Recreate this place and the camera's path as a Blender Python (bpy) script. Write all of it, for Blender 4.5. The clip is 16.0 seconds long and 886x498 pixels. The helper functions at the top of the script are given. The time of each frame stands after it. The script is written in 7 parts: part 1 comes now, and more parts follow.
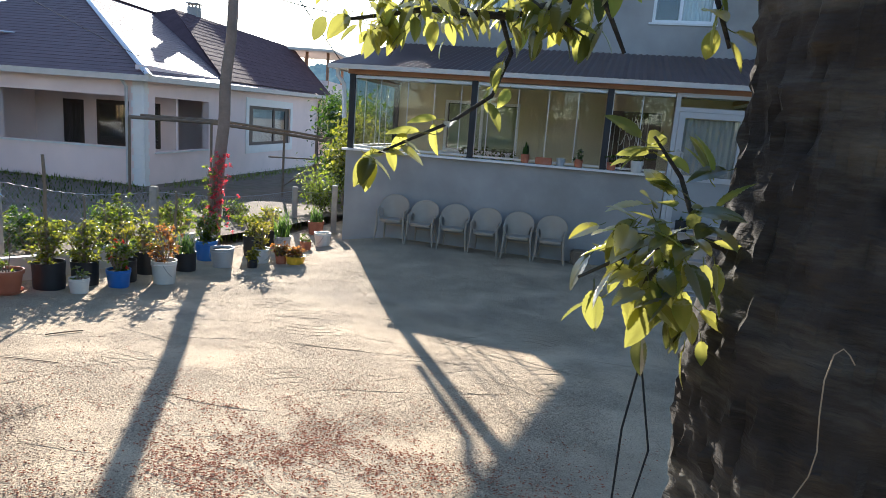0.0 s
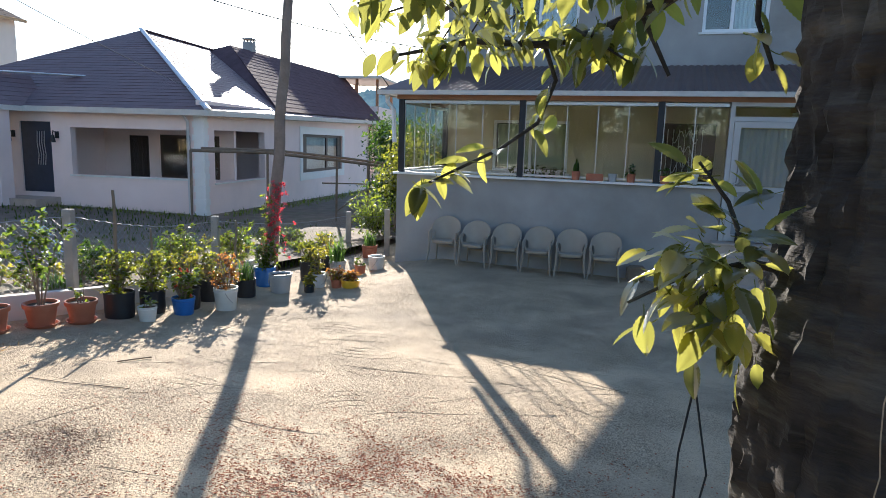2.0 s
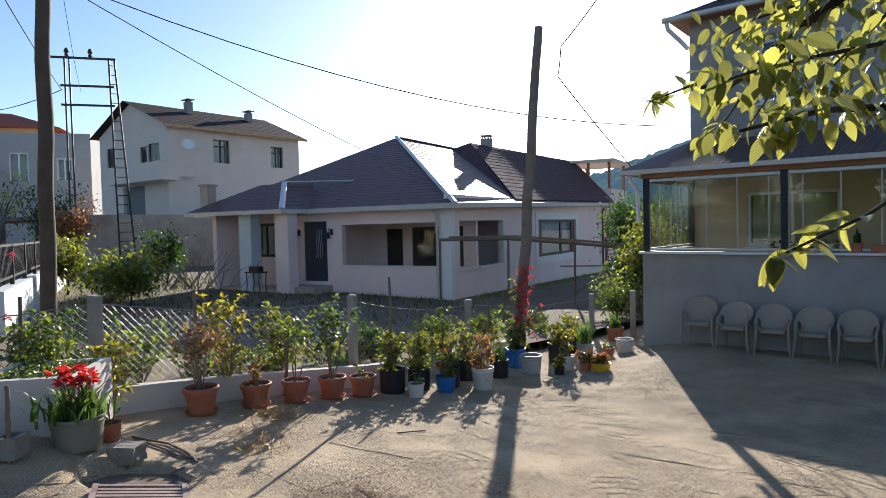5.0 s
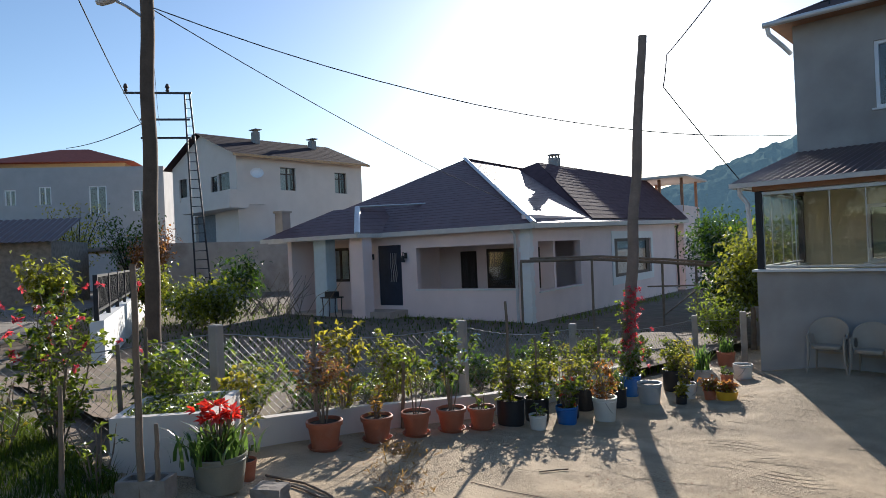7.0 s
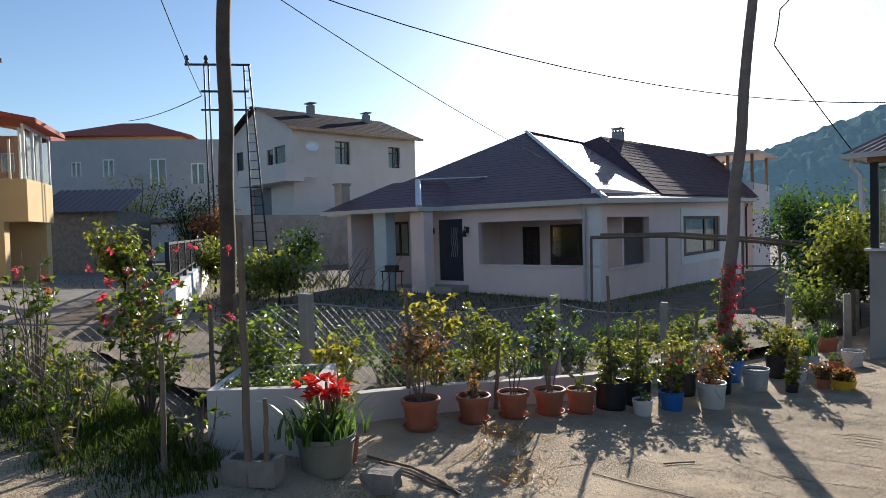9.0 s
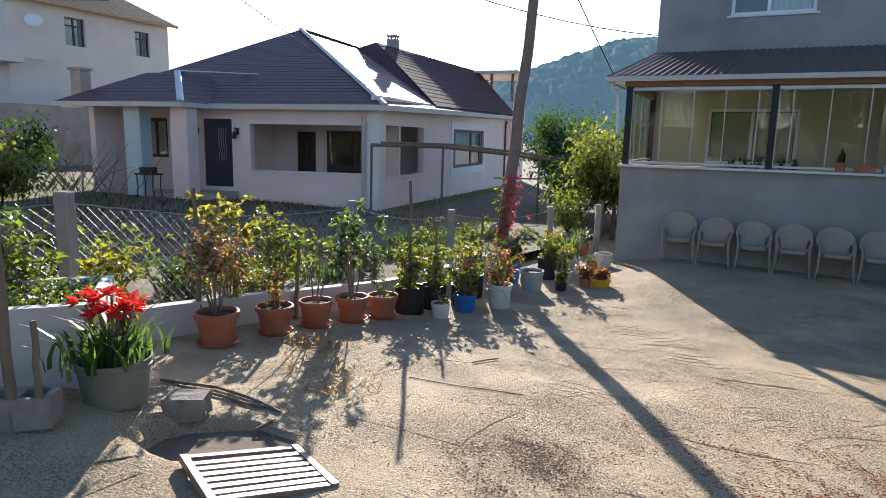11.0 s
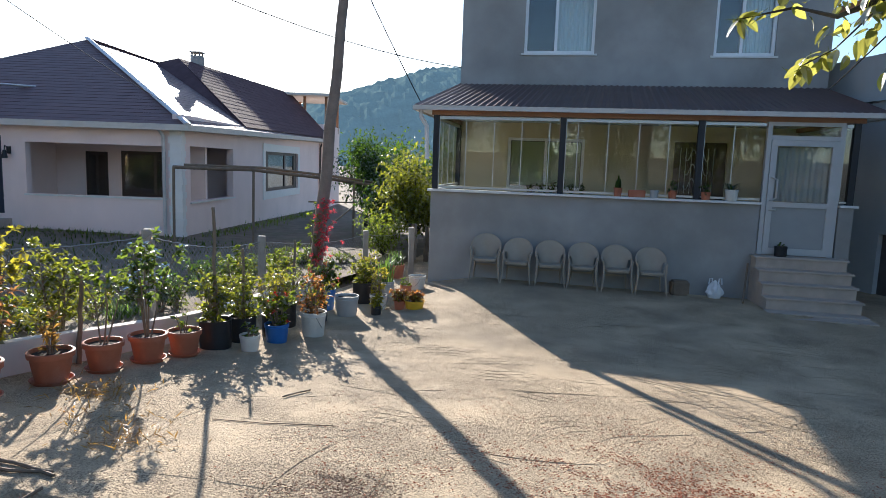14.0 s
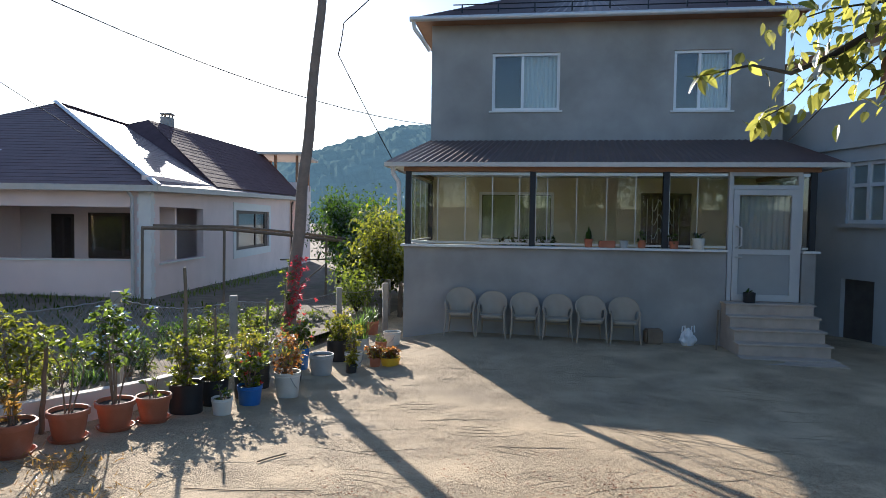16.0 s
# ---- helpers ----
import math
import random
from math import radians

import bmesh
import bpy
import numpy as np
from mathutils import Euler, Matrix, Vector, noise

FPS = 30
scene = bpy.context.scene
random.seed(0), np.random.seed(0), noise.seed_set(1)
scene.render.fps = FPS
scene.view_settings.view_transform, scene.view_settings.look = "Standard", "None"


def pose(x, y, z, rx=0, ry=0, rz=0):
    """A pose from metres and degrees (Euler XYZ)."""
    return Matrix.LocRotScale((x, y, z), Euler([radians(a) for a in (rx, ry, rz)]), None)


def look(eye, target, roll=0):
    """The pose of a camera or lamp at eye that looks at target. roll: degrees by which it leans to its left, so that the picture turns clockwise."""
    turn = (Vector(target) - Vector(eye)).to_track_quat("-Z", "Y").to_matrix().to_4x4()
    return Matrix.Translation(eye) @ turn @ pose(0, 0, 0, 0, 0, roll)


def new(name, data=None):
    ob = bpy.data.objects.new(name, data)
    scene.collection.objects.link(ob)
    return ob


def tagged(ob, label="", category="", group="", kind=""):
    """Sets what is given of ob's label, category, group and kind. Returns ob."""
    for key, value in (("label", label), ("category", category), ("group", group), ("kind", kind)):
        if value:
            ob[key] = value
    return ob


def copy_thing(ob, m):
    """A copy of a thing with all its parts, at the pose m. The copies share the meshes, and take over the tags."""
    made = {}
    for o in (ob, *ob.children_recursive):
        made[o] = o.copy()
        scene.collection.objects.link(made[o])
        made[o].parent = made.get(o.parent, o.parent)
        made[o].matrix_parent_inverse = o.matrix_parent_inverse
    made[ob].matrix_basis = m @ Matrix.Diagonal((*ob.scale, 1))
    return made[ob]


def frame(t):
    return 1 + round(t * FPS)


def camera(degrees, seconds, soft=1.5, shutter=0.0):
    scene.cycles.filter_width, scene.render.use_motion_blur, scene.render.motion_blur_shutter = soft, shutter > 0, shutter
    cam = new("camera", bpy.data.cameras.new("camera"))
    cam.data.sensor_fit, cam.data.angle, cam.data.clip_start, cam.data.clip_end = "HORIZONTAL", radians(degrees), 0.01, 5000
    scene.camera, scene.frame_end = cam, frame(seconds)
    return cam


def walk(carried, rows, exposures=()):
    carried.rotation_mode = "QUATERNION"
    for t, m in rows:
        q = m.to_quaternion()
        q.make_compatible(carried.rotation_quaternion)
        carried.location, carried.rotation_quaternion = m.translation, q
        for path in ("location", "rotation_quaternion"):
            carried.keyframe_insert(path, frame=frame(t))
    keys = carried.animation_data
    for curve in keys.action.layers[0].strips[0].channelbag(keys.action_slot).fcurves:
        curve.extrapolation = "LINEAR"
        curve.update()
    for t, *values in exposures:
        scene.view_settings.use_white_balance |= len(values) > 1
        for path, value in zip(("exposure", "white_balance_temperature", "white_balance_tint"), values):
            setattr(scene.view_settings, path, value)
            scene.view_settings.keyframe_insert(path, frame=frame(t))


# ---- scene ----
cam = camera(69.3, 16.0, 0.5)
PATH = [
    (0, (4.56, -11.21, 2.294), (4.119, -9.296, 1.916), 4.3),
    (0.5, (4.563, -11.233, 2.293), (4.11, -9.317, 1.942), 4.8),
    (1, (4.57, -11.228, 2.289), (4.114, -9.309, 1.958), 5.1),
    (1.5, (4.56, -11.232, 2.287), (4.058, -9.324, 1.961), 3.3),
    (2, (4.569, -11.237, 2.314), (3.965, -9.359, 1.988), 1.8),
    (2.5, (4.565, -11.245, 2.302), (3.882, -9.391, 1.992), 1.4),
    (3, (4.558, -11.245, 2.298), (3.79, -9.423, 2.001), 2.1),
    (3.5, (4.556, -11.243, 2.304), (3.848, -9.401, 1.982), 2.9),
    (4, (4.487, -11.289, 2.352), (3.55, -9.538, 2.112), 1.5),
    (4.5, (4.442, -11.395, 2.315), (3.234, -9.805, 2.213), -1.7),
    (4.7, (4.419, -11.433, 2.298), (3.187, -9.859, 2.213), -1.5),
    (6.8, (3.653, -11.604, 2.357), (2.378, -10.063, 2.342), -2.0),
    (7, (3.53, -11.641, 2.317), (2.169, -10.175, 2.322), -2.5),
    (7.5, (3.292, -11.613, 2.272), (1.696, -10.407, 2.289), -1.6),
    (8, (3.143, -11.617, 2.253), (1.468, -10.524, 2.242), 0.3),
    (8.2, (3.081, -11.627, 2.268), (1.452, -10.467, 2.232), 0.1),
    (10.3, (2.275, -11.657, 2.167), (1.113, -10.037, 2.007), -2.4),
    (10.5, (2.239, -11.627, 2.164), (1.225, -9.923, 1.909), -0.3),
    (11, (2.236, -11.597, 2.141), (1.368, -9.828, 1.8), 1.3),
    (11.5, (2.221, -11.558, 2.138), (1.575, -9.715, 1.704), 1.5),
    (12, (2.228, -11.56, 2.147), (1.611, -9.71, 1.706), 1.8),
    (12.5, (2.258, -11.55, 2.151), (1.708, -9.668, 1.754), 1.6),
    (13, (2.273, -11.557, 2.164), (1.79, -9.644, 1.833), 1.5),
    (13.5, (2.294, -11.565, 2.174), (1.88, -9.628, 1.901), 1.8),
    (14, (2.304, -11.545, 2.179), (1.959, -9.592, 1.922), 2.0),
    (14.5, (2.332, -11.549, 2.169), (2.121, -9.574, 1.934), 2.1),
    (15, (2.321, -11.539, 2.191), (2.201, -9.552, 1.99), 2.5),
    (15.5, (2.303, -11.529, 2.194), (2.117, -9.543, 2.047), 2.2),
    (16, (2.275, -11.555, 2.18), (2.009, -9.575, 2.094), 0.8),
]
walk(cam, [(t, look(eye, target, roll)) for t, eye, target, roll in PATH],
     [(t, e, 5650, 11) for t, e in ((0, 1.58), (3.5, 1.55), (4.5, 0.98), (7.0, 0.72), (8.2, 0.62), (10.5, 0.88), (11.5, 1.42), (13.0, 1.4), (14.5, 1.2), (16, 1.15))])

# ---- sky and sun ----
SUN_AZ, SUN_EL = -28.5, 16.8            # degrees from +y towards +x, and above the horizon
world = bpy.data.worlds.new("world")
scene.world = world
world.use_nodes = True
wn = world.node_tree
sky = wn.nodes.new("ShaderNodeTexSky")
sky.sky_type, sky.sun_disc = "NISHITA", False
sky.sun_elevation, sky.sun_rotation = radians(SUN_EL), radians(SUN_AZ)
sky.air_density, sky.dust_density, sky.ozone_density = 1.0, 0.45, 1.6
wn.nodes["Background"].inputs["Strength"].default_value = 0.088
wn.links.new(sky.outputs["Color"], wn.nodes["Background"].inputs["Color"])
sun = new("sun", bpy.data.lights.new("sun", "SUN"))
sun.data.energy, sun.data.angle, sun.data.color = 5.0, radians(0.5), (1.0, 0.855, 0.665)
SUN_DIR = Vector((math.sin(radians(SUN_AZ)) * math.cos(radians(SUN_EL)), math.cos(radians(SUN_AZ)) * math.cos(radians(SUN_EL)), math.sin(radians(SUN_EL))))
sun.matrix_world = look(SUN_DIR * 50, (0, 0, 0))


# ---- materials ----
def mat(name, rgb, rough=0.8, metal=0.0, var=0.25, scale=6.0, fine=90.0, bump=0.3, spec=0.4, rand=0.0, stain=None, stain_amt=0.5, grain=0.45):
    m = bpy.data.materials.new(name)
    m.use_nodes = True
    nt = m.node_tree
    b = nt.nodes["Principled BSDF"]
    b.inputs["Roughness"].default_value, b.inputs["Metallic"].default_value = rough, metal
    b.inputs["Specular IOR Level"].default_value = spec
    co = nt.nodes.new("ShaderNodeTexCoord")
    n1, n2 = nt.nodes.new("ShaderNodeTexNoise"), nt.nodes.new("ShaderNodeTexNoise")
    for n, sc, d in ((n1, scale, 6), (n2, fine, 3)):
        n.inputs["Scale"].default_value, n.inputs["Detail"].default_value = sc, d
        nt.links.new(co.outputs["Object"], n.inputs["Vector"])
    mix = nt.nodes.new("ShaderNodeMix")
    mix.data_type = "RGBA"
    dark = [c * (1 - var) for c in rgb]
    light = [min(1, c * (1 + var * 0.7)) for c in rgb]
    mix.inputs[6].default_value, mix.inputs[7].default_value = (*dark, 1), (*light, 1)
    add = nt.nodes.new("ShaderNodeMath")
    add.operation = "MULTIPLY_ADD"
    add.inputs[1].default_value = grain
    nt.links.new(n2.outputs["Fac"], add.inputs[0])
    sub = nt.nodes.new("ShaderNodeMath")
    sub.operation = "MULTIPLY_ADD"
    sub.inputs[1].default_value, sub.inputs[2].default_value = 1.5, -0.45
    nt.links.new(n1.outputs["Fac"], sub.inputs[0])
    nt.links.new(sub.outputs[0], add.inputs[2])
    fac = add.outputs[0]
    if rand:
        oi = nt.nodes.new("ShaderNodeObjectInfo")
        r = nt.nodes.new("ShaderNodeMath")
        r.operation = "MULTIPLY_ADD"
        r.inputs[1].default_value = rand
        nt.links.new(oi.outputs["Random"], r.inputs[0])
        nt.links.new(fac, r.inputs[2])
        fac = r.outputs[0]
    nt.links.new(fac, mix.inputs[0])
    col = mix.outputs[2]
    if stain:
        n3 = nt.nodes.new("ShaderNodeTexNoise")
        n3.inputs["Scale"].default_value, n3.inputs["Detail"].default_value, n3.inputs["Roughness"].default_value = scale * 0.35, 8, 0.65
        nt.links.new(co.outputs["Object"], n3.inputs["Vector"])
        ramp = nt.nodes.new("ShaderNodeMapRange")
        ramp.inputs["From Min"].default_value, ramp.inputs["From Max"].default_value = 0.5, 0.72
        ramp.inputs["To Max"].default_value = stain_amt
        nt.links.new(n3.outputs["Fac"], ramp.inputs["Value"])
        m2 = nt.nodes.new("ShaderNodeMix")
        m2.data_type = "RGBA"
        m2.inputs[7].default_value = (*stain, 1)
        nt.links.new(ramp.outputs["Result"], m2.inputs[0])
        nt.links.new(col, m2.inputs[6])
        col = m2.outputs[2]
    nt.links.new(col, b.inputs["Base Color"])
    if bump:
        bp = nt.nodes.new("ShaderNodeBump")
        bp.inputs["Strength"].default_value, bp.inputs["Distance"].default_value = bump, 0.01
        nt.links.new(add.outputs[0], bp.inputs["Height"])
        nt.links.new(bp.outputs["Normal"], b.inputs["Normal"])
    return m


def leaf_mat(name, rgb, trans, var=0.5, gloss=0.45, shine=0.22):
    """Thin leaves: reflected, let-through and glossy light, each leaf a little different."""
    m = bpy.data.materials.new(name)
    m.use_nodes = True
    nt = m.node_tree
    nt.nodes.remove(nt.nodes["Principled BSDF"])
    out = nt.nodes["Material Output"]
    geo = nt.nodes.new("ShaderNodeNewGeometry")
    oi = nt.nodes.new("ShaderNodeObjectInfo")
    sm = nt.nodes.new("ShaderNodeMath")
    sm.operation = "ADD"
    nt.links.new(geo.outputs["Random Per Island"], sm.inputs[0])
    nt.links.new(oi.outputs["Random"], sm.inputs[1])
    fr = nt.nodes.new("ShaderNodeMath")
    fr.operation = "FRACT"
    nt.links.new(sm.outputs[0], fr.inputs[0])

    def varied(c):
        mx = nt.nodes.new("ShaderNodeMix")
        mx.data_type = "RGBA"
        mx.inputs[6].default_value = (*[v * (1 - var) for v in c], 1)
        mx.inputs[7].default_value = (min(1, c[0] * (1 + var * 1.3)), min(1, c[1] * (1 + var)), c[2], 1)
        nt.links.new(fr.outputs[0], mx.inputs[0])
        return mx.outputs[2]
    d, t, g = nt.nodes.new("ShaderNodeBsdfDiffuse"), nt.nodes.new("ShaderNodeBsdfTranslucent"), nt.nodes.new("ShaderNodeBsdfGlossy")
    nt.links.new(varied(rgb), d.inputs["Color"])
    nt.links.new(varied(trans), t.inputs["Color"])
    g.inputs["Roughness"].default_value = gloss
    a, b = nt.nodes.new("ShaderNodeMixShader"), nt.nodes.new("ShaderNodeMixShader")
    a.inputs[0].default_value = 0.5
    nt.links.new(d.outputs[0], a.inputs[1])
    nt.links.new(t.outputs[0], a.inputs[2])
    f = nt.nodes.new("ShaderNodeFresnel")
    f.inputs["IOR"].default_value = 1.4
    weak = nt.nodes.new("ShaderNodeMath")
    weak.operation = "MULTIPLY"
    weak.inputs[1].default_value = shine
    nt.links.new(f.outputs[0], weak.inputs[0])
    nt.links.new(weak.outputs[0], b.inputs[0])
    nt.links.new(a.outputs[0], b.inputs[1])
    nt.links.new(g.outputs[0], b.inputs[2])
    nt.links.new(b.outputs[0], out.inputs["Surface"])
    return m


def glass_mat(name, tint=(0.93, 0.96, 0.95), base=0.04, rough=0.0):
    """Thin clear pane: see-through, with a mirror share that grows towards grazing view."""
    m = bpy.data.materials.new(name)
    m.use_nodes = True
    nt = m.node_tree
    nt.nodes.remove(nt.nodes["Principled BSDF"])
    t, g, f, x = (nt.nodes.new("ShaderNode" + k) for k in ("BsdfTransparent", "BsdfGlossy", "LayerWeight", "MixShader"))
    t.inputs["Color"].default_value = (*tint, 1)
    g.inputs["Roughness"].default_value = rough
    f.inputs["Blend"].default_value = 0.5
    power, share = nt.nodes.new("ShaderNodeMath"), nt.nodes.new("ShaderNodeMath")
    power.operation, share.operation = "POWER", "MULTIPLY_ADD"
    power.inputs[1].default_value = 5.0
    share.inputs[1].default_value, share.inputs[2].default_value = 1 - base, base
    nt.links.new(f.outputs["Facing"], power.inputs[0])
    nt.links.new(power.outputs[0], share.inputs[0])
    nt.links.new(share.outputs[0], x.inputs[0])
    nt.links.new(t.outputs[0], x.inputs[1])
    nt.links.new(g.outputs[0], x.inputs[2])
    nt.links.new(x.outputs[0], nt.nodes["Material Output"].inputs["Surface"])
    return m


M_CONCRETE = mat("yard_concrete", (0.49, 0.38, 0.245), 0.92, var=0.42, scale=1.9, fine=80, bump=1.0, grain=0.9, stain=(0.29, 0.23, 0.165), stain_amt=0.6)


def roughcast(m, pit_shade_rgb):
    """Coarse open grain in uneven patches, with worn smooth areas between, and a deeper relief; the pits' self-shadow
    is put into the colour.
    """
    nt = m.node_tree
    b = nt.nodes["Principled BSDF"]
    co = next(n for n in nt.nodes if n.type == "TEX_COORD")
    old = b.inputs["Base Color"].links[0].from_socket
    bump = b.inputs["Normal"].links[0].from_node
    area, pits, swell = (nt.nodes.new("ShaderNodeTexNoise") for k in range(3))
    for n, sc, d, ro in ((area, 0.9, 5, 0.62), (pits, 85, 3, 0.65), (swell, 26, 5, 0.65)):
        n.inputs["Scale"].default_value, n.inputs["Detail"].default_value, n.inputs["Roughness"].default_value = sc, d, ro
        nt.links.new(co.outputs["Object"], n.inputs["Vector"])
    where, hole, both = nt.nodes.new("ShaderNodeMapRange"), nt.nodes.new("ShaderNodeMapRange"), nt.nodes.new("ShaderNodeMath")
    where.inputs["From Min"].default_value, where.inputs["From Max"].default_value = 0.4, 0.58
    where.inputs["To Min"].default_value, where.inputs["To Max"].default_value = 0.15, 0.85
    hole.inputs["From Min"].default_value, hole.inputs["From Max"].default_value = 0.5, 0.61
    nt.links.new(area.outputs["Fac"], where.inputs["Value"])
    nt.links.new(pits.outputs["Fac"], hole.inputs["Value"])
    both.operation = "MULTIPLY"
    nt.links.new(where.outputs["Result"], both.inputs[0])
    nt.links.new(hole.outputs["Result"], both.inputs[1])
    mx = nt.nodes.new("ShaderNodeMix")
    mx.data_type = "RGBA"
    mx.inputs[7].default_value = (*pit_shade_rgb, 1)
    nt.links.new(both.outputs[0], mx.inputs[0])
    nt.links.new(old, mx.inputs[6])
    nt.links.new(mx.outputs[2], b.inputs["Base Color"])
    deep, soft = nt.nodes.new("ShaderNodeBump"), nt.nodes.new("ShaderNodeBump")
    deep.invert = True
    deep.inputs["Strength"].default_value, deep.inputs["Distance"].default_value = 1.0, 0.009
    soft.inputs["Strength"].default_value, soft.inputs["Distance"].default_value = 0.8, 0.016
    nt.links.new(both.outputs[0], deep.inputs["Height"])
    nt.links.new(swell.outputs["Fac"], soft.inputs["Height"])
    nt.links.new(bump.outputs["Normal"], deep.inputs["Normal"])
    nt.links.new(deep.outputs["Normal"], soft.inputs["Normal"])
    nt.links.new(soft.outputs["Normal"], b.inputs["Normal"])


# dark speckle colour paints the small shadows of the coarse grain
roughcast(M_CONCRETE, (0.13, 0.092, 0.06))
M_RENDER = mat("grey_render", (0.35, 0.34, 0.325), 0.92, var=0.3, scale=1.3, fine=140, bump=0.35, stain=(0.25, 0.235, 0.215), stain_amt=0.8)
M_CREAM = mat("cream_plaster", (0.62, 0.54, 0.36), 0.85, var=0.08, scale=2, fine=120, bump=0.1)
M_PINK = mat("pale_pink_plaster", (0.84, 0.70, 0.66), 0.88, var=0.07, scale=1.2, fine=90, bump=0.2, stain=(0.6, 0.5, 0.46), stain_amt=0.35)
M_WHITE = mat("white_paint", (0.78, 0.78, 0.76), 0.55, var=0.05, scale=5, fine=80, bump=0.05)
M_PVC = mat("white_pvc", (0.80, 0.81, 0.82), 0.35, var=0.03, bump=0.0, spec=0.5)
M_ROOF = mat("dark_brown_shingle", (0.125, 0.07, 0.074), 0.6, var=0.3, scale=3, fine=40, bump=0.7, spec=0.5)
# rougher copy of M_ROOF, so the wing slope stays dark without glare
M_ROOF_DULL = mat("matt_shingle", (0.13, 0.08, 0.085), 0.95, var=0.3, scale=3, fine=40, bump=0.6, spec=0.1)
M_ROOF_DARK = mat("dark_slate_shingle", (0.055, 0.038, 0.042), 0.95, var=0.3, scale=3, fine=40, bump=0.5, spec=0.1)
M_RIDGE = mat("pale_ridge_metal", (0.62, 0.62, 0.62), 0.4, metal=0.3, var=0.1)
M_SHEET = mat("brown_metal_sheet", (0.13, 0.085, 0.08), 0.45, metal=0.25, var=0.2, scale=2, fine=60, bump=0.1)
M_FASCIA = mat("fascia_board", (0.6, 0.57, 0.52), 0.6, var=0.1)
M_BEAM = mat("varnished_beam", (0.33, 0.17, 0.09), 0.5, var=0.25, scale=4)
M_POST = mat("black_steel", (0.025, 0.027, 0.032), 0.45, metal=0.2, var=0.2, bump=0.05)
M_ALU = mat("brushed_aluminium", (0.55, 0.56, 0.57), 0.35, metal=0.7, var=0.08, bump=0.05)
M_SILL = mat("marble_sill", (0.72, 0.72, 0.70), 0.4, var=0.12, scale=4)
M_STEP = mat("travertine_step", (0.46, 0.385, 0.32), 0.6, var=0.2, scale=5, fine=60, bump=0.2)
# near-black paint: the shade of unlit rooms put into colour
M_DARK = mat("room_shade_paint", (0.05, 0.05, 0.055), 0.8, var=0.2)
M_ROOM = mat("room_plaster", (0.42, 0.40, 0.37), 0.9, var=0.1)
M_CURTAIN = mat("pale_curtain", (0.62, 0.64, 0.63), 0.9, var=0.15, scale=9)
# pale green that paints the reflected greenery into window_4
M_PANE_GREEN = mat("green_reflection_paint", (0.55, 0.58, 0.36), 0.9, var=0.2, scale=5)
M_BROWN_FRAME = mat("dark_brown_frame", (0.05, 0.035, 0.03), 0.45, var=0.2)
M_WOODPOLE = mat("tarred_wood", (0.12, 0.085, 0.06), 0.85, var=0.4, scale=5, fine=40, bump=0.6)
# pole wood lightened: bright haze before it is put into the colour
M_HAZEPOLE = mat("haze_paled_pole", (0.25, 0.195, 0.16), 0.85, var=0.35, scale=5, fine=40, bump=0.6)
M_STICK = mat("weathered_stick", (0.21, 0.16, 0.115), 0.9, var=0.35, scale=7, bump=0.5)
M_BARK = mat("bark", (0.036, 0.031, 0.026), 0.95, var=0.85, scale=14, fine=70, bump=1.0, stain=(0.15, 0.145, 0.12), stain_amt=0.75)
for node in [n for n in M_BARK.node_tree.nodes if n.type == "TEX_NOISE"][1:]:
    band = M_BARK.node_tree.nodes.new("ShaderNodeMapping")
    band.inputs["Scale"].default_value = (0.45, 0.45, 2.6)
    M_BARK.node_tree.links.new(node.inputs["Vector"].links[0].from_socket, band.inputs["Vector"])
    M_BARK.node_tree.links.new(band.outputs["Vector"], node.inputs["Vector"])
M_TERRA = mat("terracotta_plastic", (0.40, 0.135, 0.07), 0.6, var=0.15, scale=8, rand=0.3, stain=(0.5, 0.33, 0.25), stain_amt=0.35)
M_BLACK = mat("black_plastic", (0.018, 0.019, 0.022), 0.5, var=0.3)
M_BUCKET = mat("white_bucket", (0.66, 0.64, 0.58), 0.5, var=0.15, stain=(0.38, 0.33, 0.27), stain_amt=0.5)
M_GREYB = mat("grey_bucket", (0.38, 0.39, 0.39), 0.5, var=0.15)
M_BLUE = mat("blue_plastic", (0.03, 0.14, 0.42), 0.45, var=0.15)
M_YELLOW = mat("yellow_plastic", (0.75, 0.44, 0.03), 0.5, var=0.15)
M_SOIL = mat("soil", (0.055, 0.04, 0.029), 0.97, var=0.4, scale=20, bump=0.8)
M_DRYSOIL = mat("garden_soil", (0.19, 0.145, 0.105), 0.97, var=0.4, scale=3, fine=30, bump=1.0, stain=(0.1, 0.12, 0.05), stain_amt=0.6)
M_CHAIR = mat("beige_chair_plastic", (0.36, 0.305, 0.24), 0.5, var=0.08, bump=0.03)
M_PAVE = mat("asphalt", (0.22, 0.205, 0.185), 0.92, var=0.35, scale=2, fine=120, bump=0.6)
M_CEMPOST = mat("cement_post", (0.36, 0.33, 0.29), 0.92, var=0.25, scale=6, bump=0.6)
M_WIRE = mat("galvanised_wire", (0.3, 0.3, 0.29), 0.5, metal=0.5, var=0.2, bump=0)
M_CABLE = mat("black_cable", (0.03, 0.03, 0.03), 0.8, bump=0, spec=0.15)
M_YELLOWWALL = mat("yellow_plaster", (0.64, 0.475, 0.25), 0.9, var=0.08, scale=1.5, fine=90, bump=0.15, stain=(0.6, 0.43, 0.22), stain_amt=0.4)
M_WHITEWALL = mat("offwhite_plaster", (0.68, 0.62, 0.56), 0.9, var=0.07, scale=1.0, fine=90, bump=0.15, stain=(0.52, 0.46, 0.4), stain_amt=0.4)
